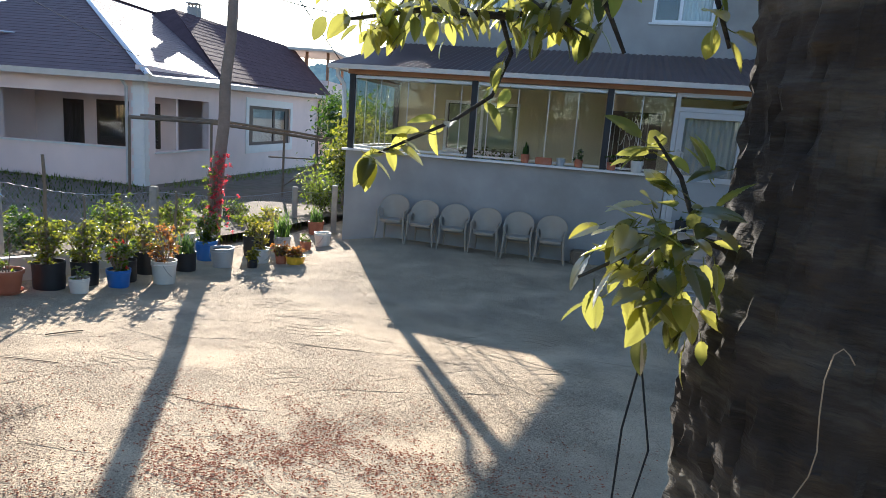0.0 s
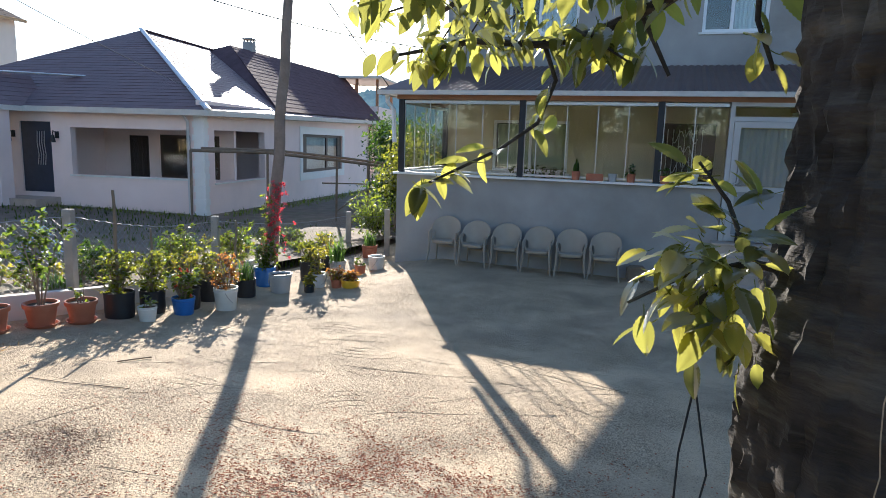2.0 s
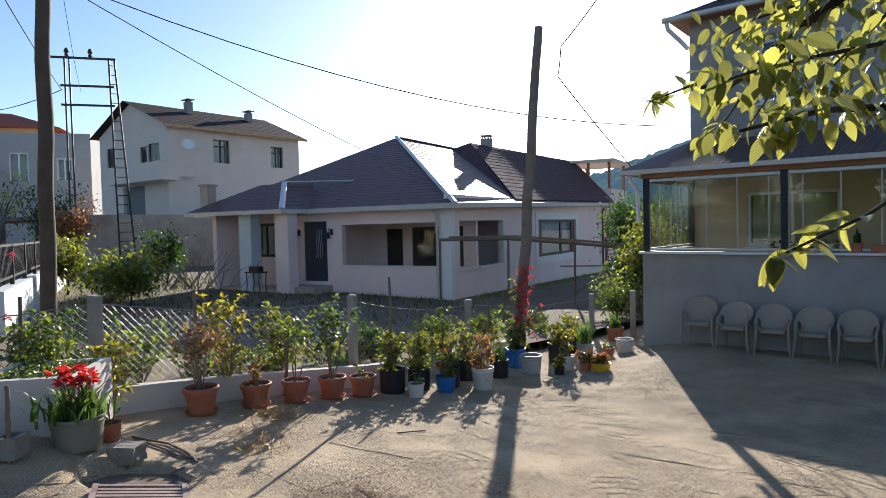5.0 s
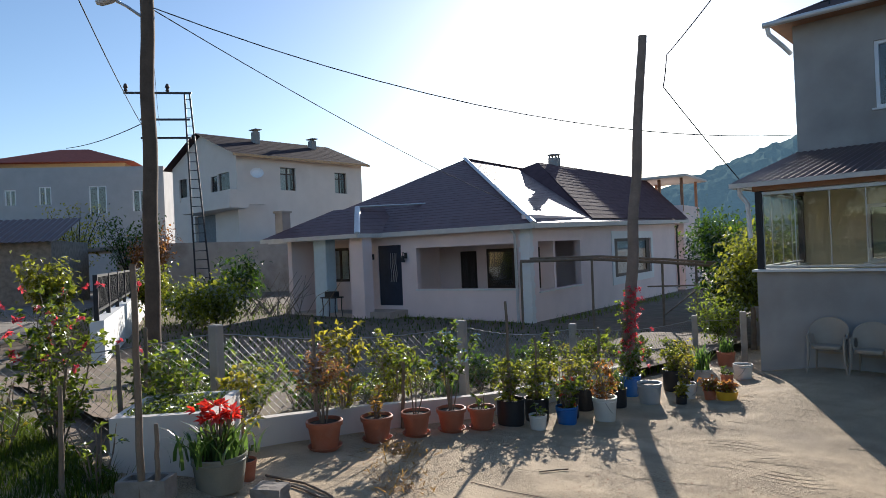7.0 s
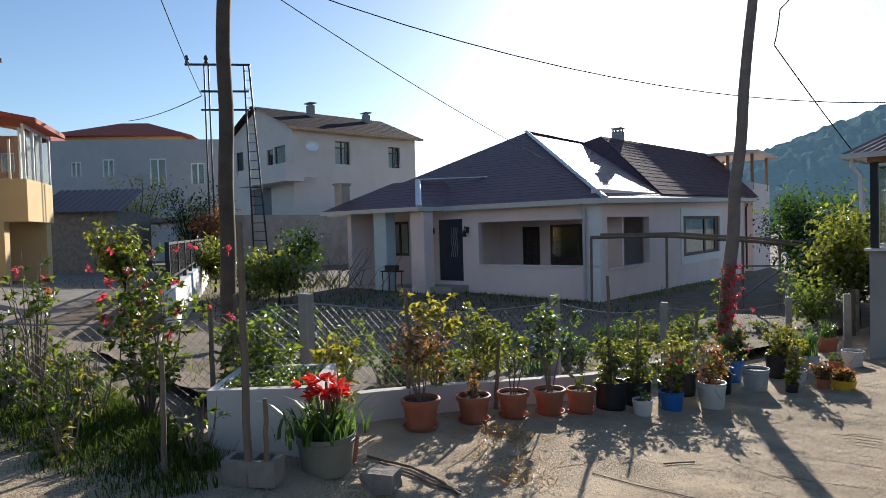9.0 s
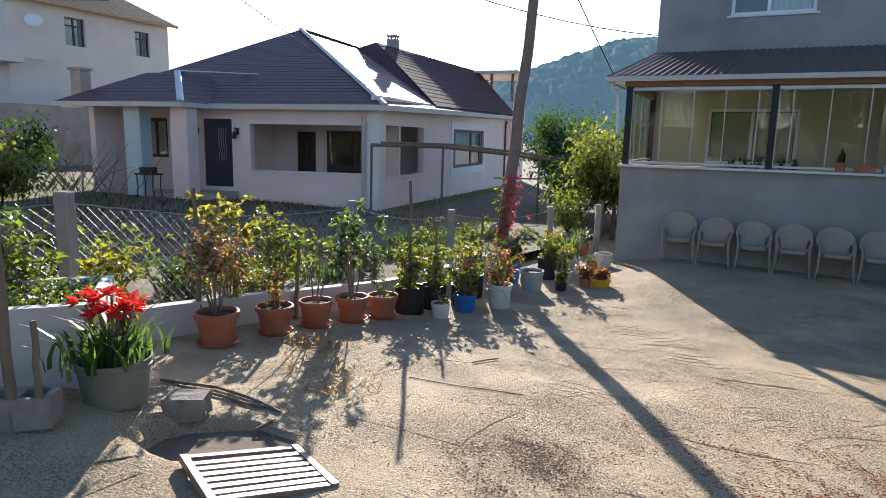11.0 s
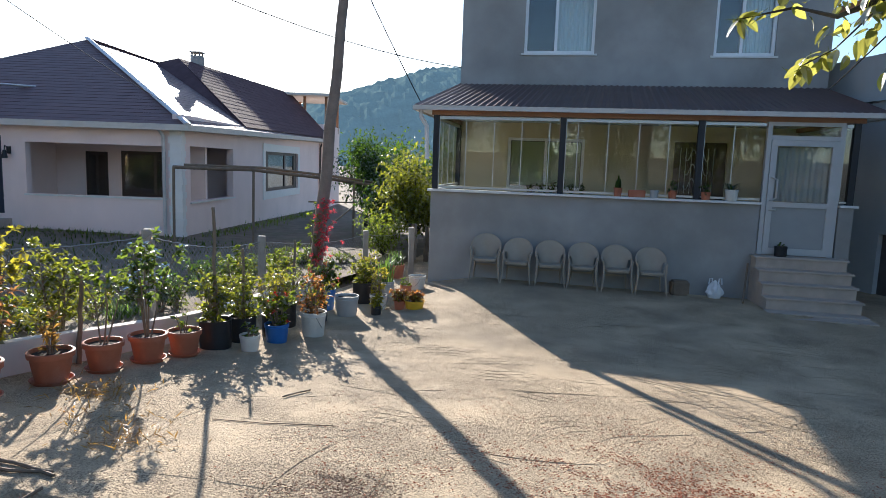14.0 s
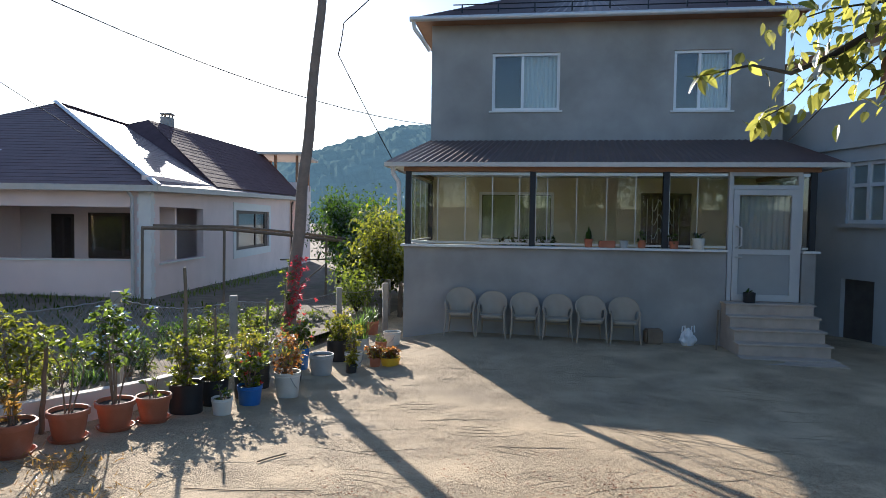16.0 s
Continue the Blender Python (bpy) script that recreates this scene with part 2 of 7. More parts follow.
M_GREYWALL = mat("grey_far_plaster", (0.42, 0.42, 0.42), 0.9, var=0.12, scale=1.0, stain=(0.3, 0.3, 0.3), stain_amt=0.5)
M_REDROOF = mat("red_roof_tiles", (0.36, 0.085, 0.05), 0.8, var=0.25, scale=3, fine=30, bump=0.5)
M_STONE = mat("rubble_stone", (0.25, 0.235, 0.21), 0.95, var=0.5, scale=5, fine=30, bump=1.0)
M_GREEN = mat("mosque_green", (0.02, 0.28, 0.13), 0.5, var=0.15)
M_RUSTWALL = mat("stained_retaining_wall", (0.42, 0.37, 0.31), 0.95, var=0.25, scale=1.5, bump=0.5, stain=(0.24, 0.19, 0.14), stain_amt=0.7)
M_HILL = mat("hazy_wooded_hill", (0.115, 0.16, 0.14), 1.0, var=0.4, scale=0.06, fine=0.5, bump=0.4, spec=0.0)
# faint blue emission stands in for the haze in front of the hill
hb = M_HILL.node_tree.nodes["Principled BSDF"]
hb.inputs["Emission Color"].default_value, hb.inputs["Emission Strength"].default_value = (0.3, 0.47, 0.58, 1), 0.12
M_IRON = mat("grate_iron", (0.3, 0.22, 0.19), 0.5, metal=0.2, var=0.45, scale=9, stain=(0.14, 0.06, 0.035), stain_amt=0.7)
M_BLOCK = mat("cinder_block", (0.27, 0.24, 0.21), 0.95, var=0.25, scale=12, fine=70, bump=0.9)
M_BAG = mat("white_plastic_bag", (0.75, 0.75, 0.76), 0.4, var=0.08)
M_HUSK = mat("brown_husks", (0.23, 0.13, 0.08), 0.9, var=0.5, scale=30)
M_REDSHED = mat("fallen_petals", (0.38, 0.125, 0.06), 0.9, var=0.5, scale=30)
M_GLASS = glass_mat("clear_glass", (0.95, 0.96, 0.94), 0.05)
M_PANE = glass_mat("window_glass", (0.88, 0.91, 0.91), 0.06)
L_SHRUB = leaf_mat("shrub_leaf", (0.065, 0.11, 0.025), (0.22, 0.3, 0.035))
L_YELLOWISH = leaf_mat("pale_shrub_leaf", (0.15, 0.16, 0.03), (0.46, 0.44, 0.05))
L_RUST = leaf_mat("bronze_leaf", (0.18, 0.08, 0.03), (0.42, 0.2, 0.07))
L_DARK = leaf_mat("dark_leaf", (0.03, 0.065, 0.018), (0.08, 0.16, 0.02))
L_CHERRY = leaf_mat("cherry_leaf", (0.045, 0.085, 0.022), (0.42, 0.45, 0.13), var=0.6, gloss=0.4, shine=0.3)
L_BLADE = leaf_mat("blade_leaf", (0.05, 0.10, 0.04), (0.14, 0.25, 0.06))
L_GRASS = leaf_mat("grass_blade", (0.04, 0.07, 0.016), (0.11, 0.17, 0.025), 0.5, 0.6, 0.05)
L_RED = leaf_mat("red_petal", (0.5, 0.02, 0.02), (0.75, 0.05, 0.03), var=0.25)
L_PINK = leaf_mat("rose_petal", (0.5, 0.04, 0.08), (0.7, 0.1, 0.14), var=0.3)
L_LIME = leaf_mat("lime_leaf", (0.09, 0.12, 0.028), (0.3, 0.35, 0.045), var=0.6)
L_DRY = leaf_mat("dry_leaf", (0.32, 0.2, 0.07), (0.5, 0.32, 0.1))


# ---- mesh helpers ----
def box(bm, x0, x1, y0, y1, z0, z1, m=None):
    v = [bm.verts.new(Vector((x, y, z)) if m is None else m @ Vector((x, y, z))) for x in (x0, x1) for y in (y0, y1) for z in (z0, z1)]
    for f in ((0, 1, 3, 2), (4, 6, 7, 5), (0, 4, 5, 1), (2, 3, 7, 6), (0, 2, 6, 4), (1, 5, 7, 3)):
        bm.faces.new([v[i] for i in f])
    return bm


def tube(bm, pts, radii, n=8, caps=True, squash=1.0):
    """A round bar along a line of points."""
    pts = [Vector(p) for p in pts]
    if not hasattr(radii, "__len__"):
        radii = [radii] * len(pts)
    rings, side = [], None
    for i, p in enumerate(pts):
        d = (pts[min(i + 1, len(pts) - 1)] - pts[max(i - 1, 0)]).normalized()
        if side is None:
            side = d.cross(Vector((0, 0, 1)) if abs(d.z) < 0.95 else Vector((1, 0, 0))).normalized()
        side = (side - d * side.dot(d)).normalized()
        up = side.cross(d)
        rings.append([bm.verts.new(p + (side * math.cos(a) + up * math.sin(a) * squash) * radii[i]) for a in (2 * math.pi * k / n for k in range(n))])
    for a, b in zip(rings, rings[1:]):
        for k in range(n):
            bm.faces.new((a[k], a[(k + 1) % n], b[(k + 1) % n], b[k]))
    if caps:
        bm.faces.new(rings[0][::-1])
        bm.faces.new(rings[-1])
    return bm


def lathe(bm, profile, n=24, wobble=0.0):
    """A round body from (radius, height) pairs."""
    rings = []
    for r, z in profile:
        rings.append([bm.verts.new((r * math.cos(2 * math.pi * k / n) * (1 + wobble * math.sin(3 * k + z * 9)), r * math.sin(2 * math.pi * k / n), z)) for k in range(n)])
    for a, b in zip(rings, rings[1:]):
        for k in range(n):
            bm.faces.new((a[k], a[(k + 1) % n], b[(k + 1) % n], b[k]))
    bm.faces.new(rings[0][::-1])
    bm.faces.new(rings[-1])
    return bm


def done(name, bm, material, smooth=False):
    me = bpy.data.meshes.new(name)
    bmesh.ops.recalc_face_normals(bm, faces=bm.faces[:])
    bm.to_mesh(me)
    bm.free()
    if smooth:
        for p in me.polygons:
            p.use_smooth = True
        me.set_sharp_from_angle(angle=radians(40))
    if material:
        me.materials.append(material)
    return me


def part(name, bm, material, parent, label="", smooth=False):
    ob = new(name, done(name, bm, material, smooth))
    ob.parent = parent
    if material in (M_PANE, M_GLASS):
        ob.visible_shadow = False
    if label:
        ob["label"] = label
    return ob


def thing(name, label, category, m=None, group="", kind=""):
    e = new(name)
    e.empty_display_size = 0.1
    if m is not None:
        e.matrix_world = m
    return tagged(e, label, category, group, kind)


def single(name, bm, material, label, category, m=None, group="", kind="", smooth=False):
    ob = new(name, done(name, bm, material, smooth))
    if m is not None:
        ob.matrix_world = m
    return tagged(ob, label, category, group, kind)


def wall(bm, length, z0, z1, thick, holes, m=None):
    """A wall along x from 0, its outer face at y = 0 and its body behind; holes are (x0, x1, z0, z1)."""
    xs = sorted({0, length, *[h[0] for h in holes], *[h[1] for h in holes]})
    for a, b in zip(xs, xs[1:]):
        cuts = sorted((h[2], h[3]) for h in holes if h[0] < (a + b) / 2 < h[1])
        z = z0
        for c, d in cuts:
            if c > z + 1e-4:
                box(bm, a, b, 0, thick, z, c, m)
            z = d
        if z < z1 - 1e-4:
            box(bm, a, b, 0, thick, z, z1, m)
    bmesh.ops.remove_doubles(bm, verts=bm.verts[:], dist=0.0002)
    return bm


def leaf_mesh(name, spots, material, length, width, droop=0.25, flat=0.6, rng=None, radial=False):
    """Many small folded leaves in one mesh: at each spot (x, y, z) or (x, y, z, dx, dy, dz), the way it points."""
    rng = rng or random.Random(3)
    verts, faces = [], []
    for s in spots:
        p = Vector(s[:3])
        if len(s) > 3:
            d = Vector(s[3:6]).normalized()
        else:
            d = Vector((rng.gauss(0, 1), rng.gauss(0, 1), rng.gauss(0, 0.6) - droop)).normalized()
        sd = d.cross(Vector((rng.gauss(0, 1 - flat), rng.gauss(0, 1 - flat), 1))).normalized()
        nrm = sd.cross(d)
        le = length * rng.uniform(0.65, 1.25)
        w = width * rng.uniform(0.75, 1.2) / 2
        tip = p + d * le - Vector((0, 0, le * droop * 0.6))
        mid = p + d * le * 0.45
        fold = nrm * w * 0.45
        i = len(verts)
        verts += [p, mid + sd * w + fold, tip, mid - sd * w + fold, mid]
        faces += [(i, i + 4, i + 1), (i + 4, i + 2, i + 1), (i, i + 3, i + 4), (i + 4, i + 3, i + 2)]
    me = bpy.data.meshes.new(name)
    me.from_pydata([tuple(v) for v in verts], [], faces)
    me.materials.append(material)
    return me


def mesh_part(name, me, parent, label=""):
    ob = new(name, me)
    ob.parent = parent
    if label:
        ob["label"] = label
    return ob


def ground_z(x, y):
    s = -y
    bend = math.log1p(math.exp(min(40, (s - 4.5) / 0.5))) * 0.5
    z = 0.024 * max(s, -25) + 0.071 * min(bend, 6.9) - 0.018 * max(-30, min(9, x))
    lump = 0.15 / (1 + math.exp((x + 0.4) / 0.1)) / (1 + math.exp((y + 9.3) / 0.12)) if -3 < x < 3 and -12 < y < -7.5 else (0.15 if x <= -3 and y < -9.3 else 0)
    hole = math.hypot((x + 0.2) * 0.85 + (y + 9.34) * 0.53, ((y + 9.34) * 0.85 - (x + 0.2) * 0.53) * 1.8) if abs(x + 0.2) < 0.6 and abs(y + 9.34) < 0.6 else 1.0
    rise = 0.2 * min(1, max(0, (x + 0.15) / 1.1)) * min(1, max(0, (y + 4.5) / 3.2)) * min(1, max(0, (14 - x) / 5)) if y < 3 else 0
    return z + lump + rise - 0.2 / (1 + math.exp((hole - 0.36) / 0.03))


def at_ground(x, y, rz=0.0, dz=0.0):
    return pose(x, y, ground_z(x, y) + dz, 0, 0, rz)


# ---- ground ----
def sheet(xs, ys, lift=0.0, rough=0.0):
    bm = bmesh.new()
    g = [[bm.verts.new((x, y, ground_z(x, y) + lift + rough * noise.noise((x * 0.6, y * 0.6, 0)))) for y in ys] for x in xs]
    for a, b in zip(g, g[1:]):
        for k in range(len(ys) - 1):
            bm.faces.new((a[k], b[k], b[k + 1], a[k + 1]))
    return bm


def spread(lo, hi, fine_lo, fine_hi, fine, coarse):
    out, v = [], lo
    while v < hi:
        out.append(v)
        v += fine if fine_lo <= v < fine_hi else coarse
    return out + [hi]


xs = [-1800, -600, -200, -110] + spread(-70, 40, -14, 12, 0.5, 4) + [110, 200, 600, 1800]
ys = [-1800, -600, -200, -90] + spread(-50, 60, -20, 8, 0.5, 4) + [110, 200, 600, 1800]
single("ground", sheet(xs, ys, -0.03), M_DRYSOIL, "dry earth with sparse weeds round the yard", "ground", kind="structure", smooth=True)

# the concrete yard, its garden side bounded by the low wall
def yard_edge(y):
    """x of the yard's garden side."""
    line = ((-20, -2.2), (-10.2, -2.0), (-8.1, -2.0), (-7.2, -1.9), (-5.4, -1.55), (-3.0, -1.5), (0.0, -1.1), (12, -0.9))
    for (a, b), (c, d) in zip(line, line[1:]):
        if y <= c:
            return b + (d - b) * (y - a) / (c - a)
    return line[-1][1]


bm = bmesh.new()
cols = [-20 + 0.125 * k for k in range(209)]
grid = []
for y in cols:
    e = yard_edge(y)
    row = [e + (14 - e) * (k / 112) for k in range(113)]
    grid.append([bm.verts.new((x, y, ground_z(x, y) + 0.004 * noise.noise((x * 1.5, y * 1.5, 3)))) for x in row])
for a, b in zip(grid, grid[1:]):
    for k in range(112):
        bm.faces.new((a[k], a[k + 1], b[k + 1], b[k]))
single("pavement", bm, M_CONCRETE, "worn cast concrete yard with scratched swirls and stains", "pavement", kind="structure", smooth=True)

# ---- grey house ----
HX1 = 7.08
def glazing(parent, m, xs, z0, z1, name="pane"):
    """Frameless folding panes with thin metal edges, along x at y = 0."""
    for a, b in zip(xs, xs[1:]):
        bm = bmesh.new()
        box(bm, a + 0.008, b - 0.008, -0.004, 0.004, z0, z1, m)
        part(name, bm, M_GLASS, parent)
        for e in (a, ):
            bm = bmesh.new()
            box(bm, e - 0.007, e + 0.007, -0.009, 0.009, z0 - 0.01, z1, m)
            part("glazing_bar", bm, M_ALU, parent)
    bm = bmesh.new()
    box(bm, xs[0], xs[-1], -0.035, 0.035, z0 - 0.045, z0 - 0.01, m)
    box(bm, xs[0], xs[-1], -0.03, 0.03, z1, z1 + 0.05, m)
    part("track", bm, M_ALU, parent)


def upvc_window(name, label, m, w, h, split=0.45, frame_mat=None, sill=True, depth=0.06, curtain=True, kind="structure", bars=0):
    """A framed window, outer face at y = 0, from x = 0 and z = 0, with sashes, glass and a dark board behind for the
    room's shade.
    """
    fm = frame_mat or M_PVC
    e = thing(name, label, "window", m, kind=kind)
    bm = bmesh.new()
    t = 0.06
    box(bm, 0, t, -0.02, depth, 0, h)
    box(bm, w - t, w, -0.02, depth, 0, h)
    box(bm, t, w - t, -0.02, depth, 0, t)
    box(bm, t, w - t, -0.02, depth, h - t, h)
    if split:
        box(bm, w * split - t / 2, w * split + t / 2, -0.018, depth, t, h - t)
    for k in range(bars):
        z = h * (0.72 if bars == 1 else (k + 1) / (bars + 1))
        box(bm, t, w - t, -0.016, depth, z - t / 2, z + t / 2)
    part("window_frame", bm, fm, e)
    spans = [(t, w * split - t / 2), (w * split + t / 2, w - t)] if split else [(t, w - t)]
    for a, b in spans:
        bm = bmesh.new()
        box(bm, a, b, 0.018, 0.026, t, h - t)
        part("pane", bm, M_PANE, e)
    # dark board behind the glass, painted as the room's shade
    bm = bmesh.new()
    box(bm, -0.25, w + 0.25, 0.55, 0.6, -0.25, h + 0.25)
    part("room_shade_board", bm, M_DARK, e)
    if curtain:
        bm = bmesh.new()
        n = 40
        vs = [[bm.verts.new((w * (split or 0.3) + 0.02 + (w * (1 - (split or 0.3)) - 0.06) * k / n, 0.14 + 0.02 * math.sin(k * 1.3), z)) for z in (0.02, h - 0.03)] for k in range(n + 1)]
        for a, b in zip(vs, vs[1:]):
            bm.faces.new((a[0], b[0], b[1], a[1]))
        part("curtain", bm, M_CURTAIN, e, smooth=True)
    if sill:
        bm = bmesh.new()
        box(bm, -0.06, w + 0.06, -0.09, 0.0, -0.04, -0.003)
        part("window_sill", bm, M_SILL, e)
    return e


# veranda parapet
bm = bmesh.new()
wall(bm, 5.64, -0.5, 1.72, 0.18, [])
single("wall_veranda_front", bm, M_RENDER, "grey cement rendered veranda parapet", "wall", kind="structure")
bm = bmesh.new()
box(bm, 0, 0.18, 0.183, 2.75, -0.5, 1.72)
single("wall_veranda_side", bm, M_RENDER, "grey cement rendered veranda side", "wall", kind="structure")
bm = bmesh.new()
box(bm, 6.86, HX1, 0, 0.18, -0.5, 1.72)
box(bm, 6.90, HX1, 0.183, 2.75, -0.5, 1.72)
single("wall_veranda_right", bm, M_RENDER, "grey cement rendered wall beside the veranda door", "wall", kind="structure")
for nm, (a, b, c, d) in {"sill_front": (-0.05, 5.64, -0.09, 0.2), "sill_side": (-0.05, 0.2, 0.203, 2.75), "sill_right": (6.86, 7.13, -0.05, 0.2)}.items():
    bm = bmesh.new()
    box(bm, a, b, c, d, 1.722, 1.76)
    single(nm, bm, M_SILL, "pale marble sill on the veranda parapet", "sill", kind="structure")
bm = bmesh.new()
box(bm, 0.183, 6.857, 0.183, 2.745, 0.74, 0.88)
single("floor", bm, M_STEP, "tiled veranda floor", "floor", kind="structure")

# steel corner and mid posts
for x, y in ((0.06, 0.07), (2.32, 0.07), (4.62, 0.07), (7.02, 0.07), (0.06, 2.68)):
    bm = bmesh.new()
    box(bm, x - 0.05, x + 0.05, y - 0.05, y + 0.05, 1.762, 3.09)
    single("post", bm, M_POST, "black square steel veranda post", "post", kind="structure")
win = thing("window_1", "frameless folding glass screens along the veranda front", "window", kind="structure")
BARS = (0.12, 0.606, 1.112, 1.603, 2.089)
glazing(win, pose(0, 0.07, 0), BARS + (2.26,), 1.83, 3.02)
glazing(win, pose(0, 0.07, 0), (2.38, 2.58, 3.096, 3.616, 4.111, 4.56), 1.83, 3.02)
glazing(win, pose(0, 0.07, 0), (4.68, 5.152, 5.64), 1.83, 3.02)
glazing(win, pose(0.06, 0.12, 0, 0, 0, 90), (0.0, 0.62, 1.25, 1.87, 2.5), 1.83, 3.02)
glazing(win, pose(7.02, 0.12, 0, 0, 0, 90), (0.0, 0.62, 1.25, 1.87, 2.5), 1.83, 3.02)
glazing(win, pose(0, 0.07, 0), (6.86, 6.96), 1.83, 3.02)

# beam, ceiling, sheet roof of the veranda
bm = bmesh.new()
box(bm, -0.02, 7.12, 0.0, 0.14, 3.09, 3.17)
box(bm, -0.02, 0.12, 0.143, 2.75, 3.09, 3.17)
box(bm, 6.98, 7.12, 0.143, 2.75, 3.09, 3.17)
single("beam", bm, M_BEAM, "varnished brown timber beam under the veranda roof", "beam", kind="structure")
bm = bmesh.new()
box(bm, -0.28, 7.42, -0.1, 2.75, 3.175, 3.2)
single("ceiling", bm, M_WHITE, "boarded veranda ceiling", "ceiling", kind="structure")


def corrugated(bm, quad, pitch, amp, m=None):
    """Wavy sheet over a flat four-cornered slope: low a, low b, high c, high d; waves run up the slope."""
    a, b, c, d = (Vector(p) for p in quad)
    n = max(4, int((b - a).length / pitch * 4))
    up = (b - a).cross(d - a).normalized()
    rows = []
    for k in range(n + 1):
        f = k / n
        h = amp * math.cos(k * math.pi / 2)
        rows.append((bm.verts.new(a.lerp(b, f) + up * h), bm.verts.new(d.lerp(c, f) + up * h)))
    for p, q in zip(rows, rows[1:]):
        bm.faces.new((p[0], q[0], q[1], p[1]))


bm = bmesh.new()
EV, TOPZ, UY = -0.16, 3.98, 2.70
corrugated(bm, ((-0.32, EV, 3.24), (7.46, EV, 3.24), (7.44, UY, TOPZ), (0.05, UY, TOPZ)), 0.13, 0.012)
corrugated(bm, ((-0.32, 5.0, 3.24), (-0.32, EV, 3.24), (0.05, UY, TOPZ), (0.05, 5.0, TOPZ)), 0.13, 0.012)
single("roof_veranda", bm, M_SHEET, "brown corrugated sheet roof over the veranda", "roof", kind="structure", smooth=True)
bm = bmesh.new()
box(bm, -0.34, 7.48, EV - 0.03, EV, 3.16, 3.24)
box(bm, -0.34, -0.31, EV + 0.003, 5.0, 3.16, 3.24)
box(bm, 7.45, 7.48, EV + 0.003, 5.0, 3.16, 3.24)
single("trim", bm, M_FASCIA, "pale fascia board on the veranda eaves", "trim", kind="structure")
bm = bmesh.new()
tube(bm, [(-0.22, 0.0, 3.2), (-0.22, 0.0, 3.05), (-0.14, 0.12, 2.9), (-0.12, 0.14, 2.3)], 0.04, 10)
single("downpipe", bm, M_PVC, "short white plastic downpipe at the veranda corner", "pipe", kind="structure", smooth=True)

# main block
W1, W2 = (1.40, 2.87, 4.63, 5.88), (5.25, 6.42, 4.60, 5.87)
m = pose(0.05, UY, 0)
bm = bmesh.new()
wall(bm, 7.41, 3.2, 6.52, 0.25, [(W1[0] - 0.05, W1[1] - 0.05, W1[2], W1[3]), (W2[0] - 0.05, W2[1] - 0.05, W2[2], W2[3])], m)
single("wall_upper_front", bm, M_RENDER, "grey cement rendered upper storey wall", "wall", kind="structure")
bm = bmesh.new()
wall(bm, 7.41, -0.5, 3.17, 0.25, [(1.1, 2.75, 1.75, 2.85), (4.6, 5.65, 0.88, 2.85)], pose(0.05, UY + 0.05, 0))
single("wall_veranda_back", bm, M_CREAM, "cream plastered inner wall of the veranda", "wall", kind="structure")
bm = bmesh.new()
box(bm, 0.05, 0.3, UY + 0.31, 10.5, -0.6, 6.52)
box(bm, 7.2, 7.46, UY + 0.31, 10.5, -0.6, 6.52)
box(bm, 0.303, 7.197, 10.25, 10.5, -0.6, 6.52)
box(bm, 0.303, 7.197, UY + 0.31, 10.247, 6.4, 6.5)
box(bm, 0.303, 7.197, UY + 0.31, 10.247, 3.3, 3.4)
single("wall_main", bm, M_RENDER, "grey cement rendered side walls of the house", "wall", kind="structure")
upvc_window("window_2", "white two-sash window with a pale curtain", pose(W1[0], UY + 0.06, W1[2]), W1[1] - W1[0], W1[3] - W1[2])
upvc_window("window_3", "white two-sash window with a pale curtain", pose(W2[0], UY + 0.06, W2[2]), W2[1] - W2[0], W2[3] - W2[2])
upvc_window("window_4", "white framed window behind the veranda glass", pose(1.15, UY + 0.1, 1.75), 1.65, 1.1, 0.5, curtain=False)
# added board: its colour stands for the green reflected in these panes
part("green_reflection_board", box(bmesh.new(), 0.07, 1.58, 0.12, 0.13, 0.07, 1.03), M_PANE_GREEN, bpy.data.objects["window_4"])
# roof
bm = bmesh.new()
RX0, RX1, RY0, RY1, RZ = -0.32, 7.82, UY - 0.4, 10.9, 6.56
PK = 8.6
corrugated(bm, ((RX0, RY0, RZ), (RX1, RY0, RZ), (4.6, 6.6, PK), (3.0, 6.6, PK)), 0.2, 0.02)
corrugated(bm, ((RX0, RY1, RZ), (RX0, RY0, RZ), (3.0, 6.6, PK), (3.0, 6.7, PK)), 0.2, 0.02)
corrugated(bm, ((RX1, RY0, RZ), (RX1, RY1, RZ), (4.6, 6.7, PK), (4.6, 6.6, PK)), 0.2, 0.02)
corrugated(bm, ((RX1, RY1, RZ), (RX0, RY1, RZ), (3.0, 6.7, PK), (4.6, 6.7, PK)), 0.2, 0.02)
single("roof_main", bm, M_SHEET, "dark corrugated metal hip roof", "roof", kind="structure", smooth=True)
bm = bmesh.new()
box(bm, RX0 + 0.05, RX1 - 0.05, RY0 + 0.05, RY1 - 0.05, 6.505, 6.53)
single("soffit", bm, M_BEAM, "brown boarded soffit under the eaves", "soffit", kind="structure")
gut = thing("gutter", "pale metal gutter along the upper eaves", "gutter", kind="structure")
bm = bmesh.new()
tube(bm, [(RX0 - 0.05, RY0 - 0.05, 6.53), (RX1 + 0.05, RY0 - 0.05, 6.53)], 0.055, 10)
part("channel", bm, M_RIDGE, gut, smooth=True)
bm = bmesh.new()
tube(bm, [(-0.3, RY0 - 0.02, 6.5), (-0.28, RY0 + 0.02, 6.35), (-0.12, RY0 + 0.3, 6.15), (-0.02, UY + 0.1, 6.0)], 0.045, 10)
part("spout", bm, M_PVC, gut, smooth=True)
rail = thing("snow_guard", "thin metal snow guard rail on the roof", "rail", kind="structure")
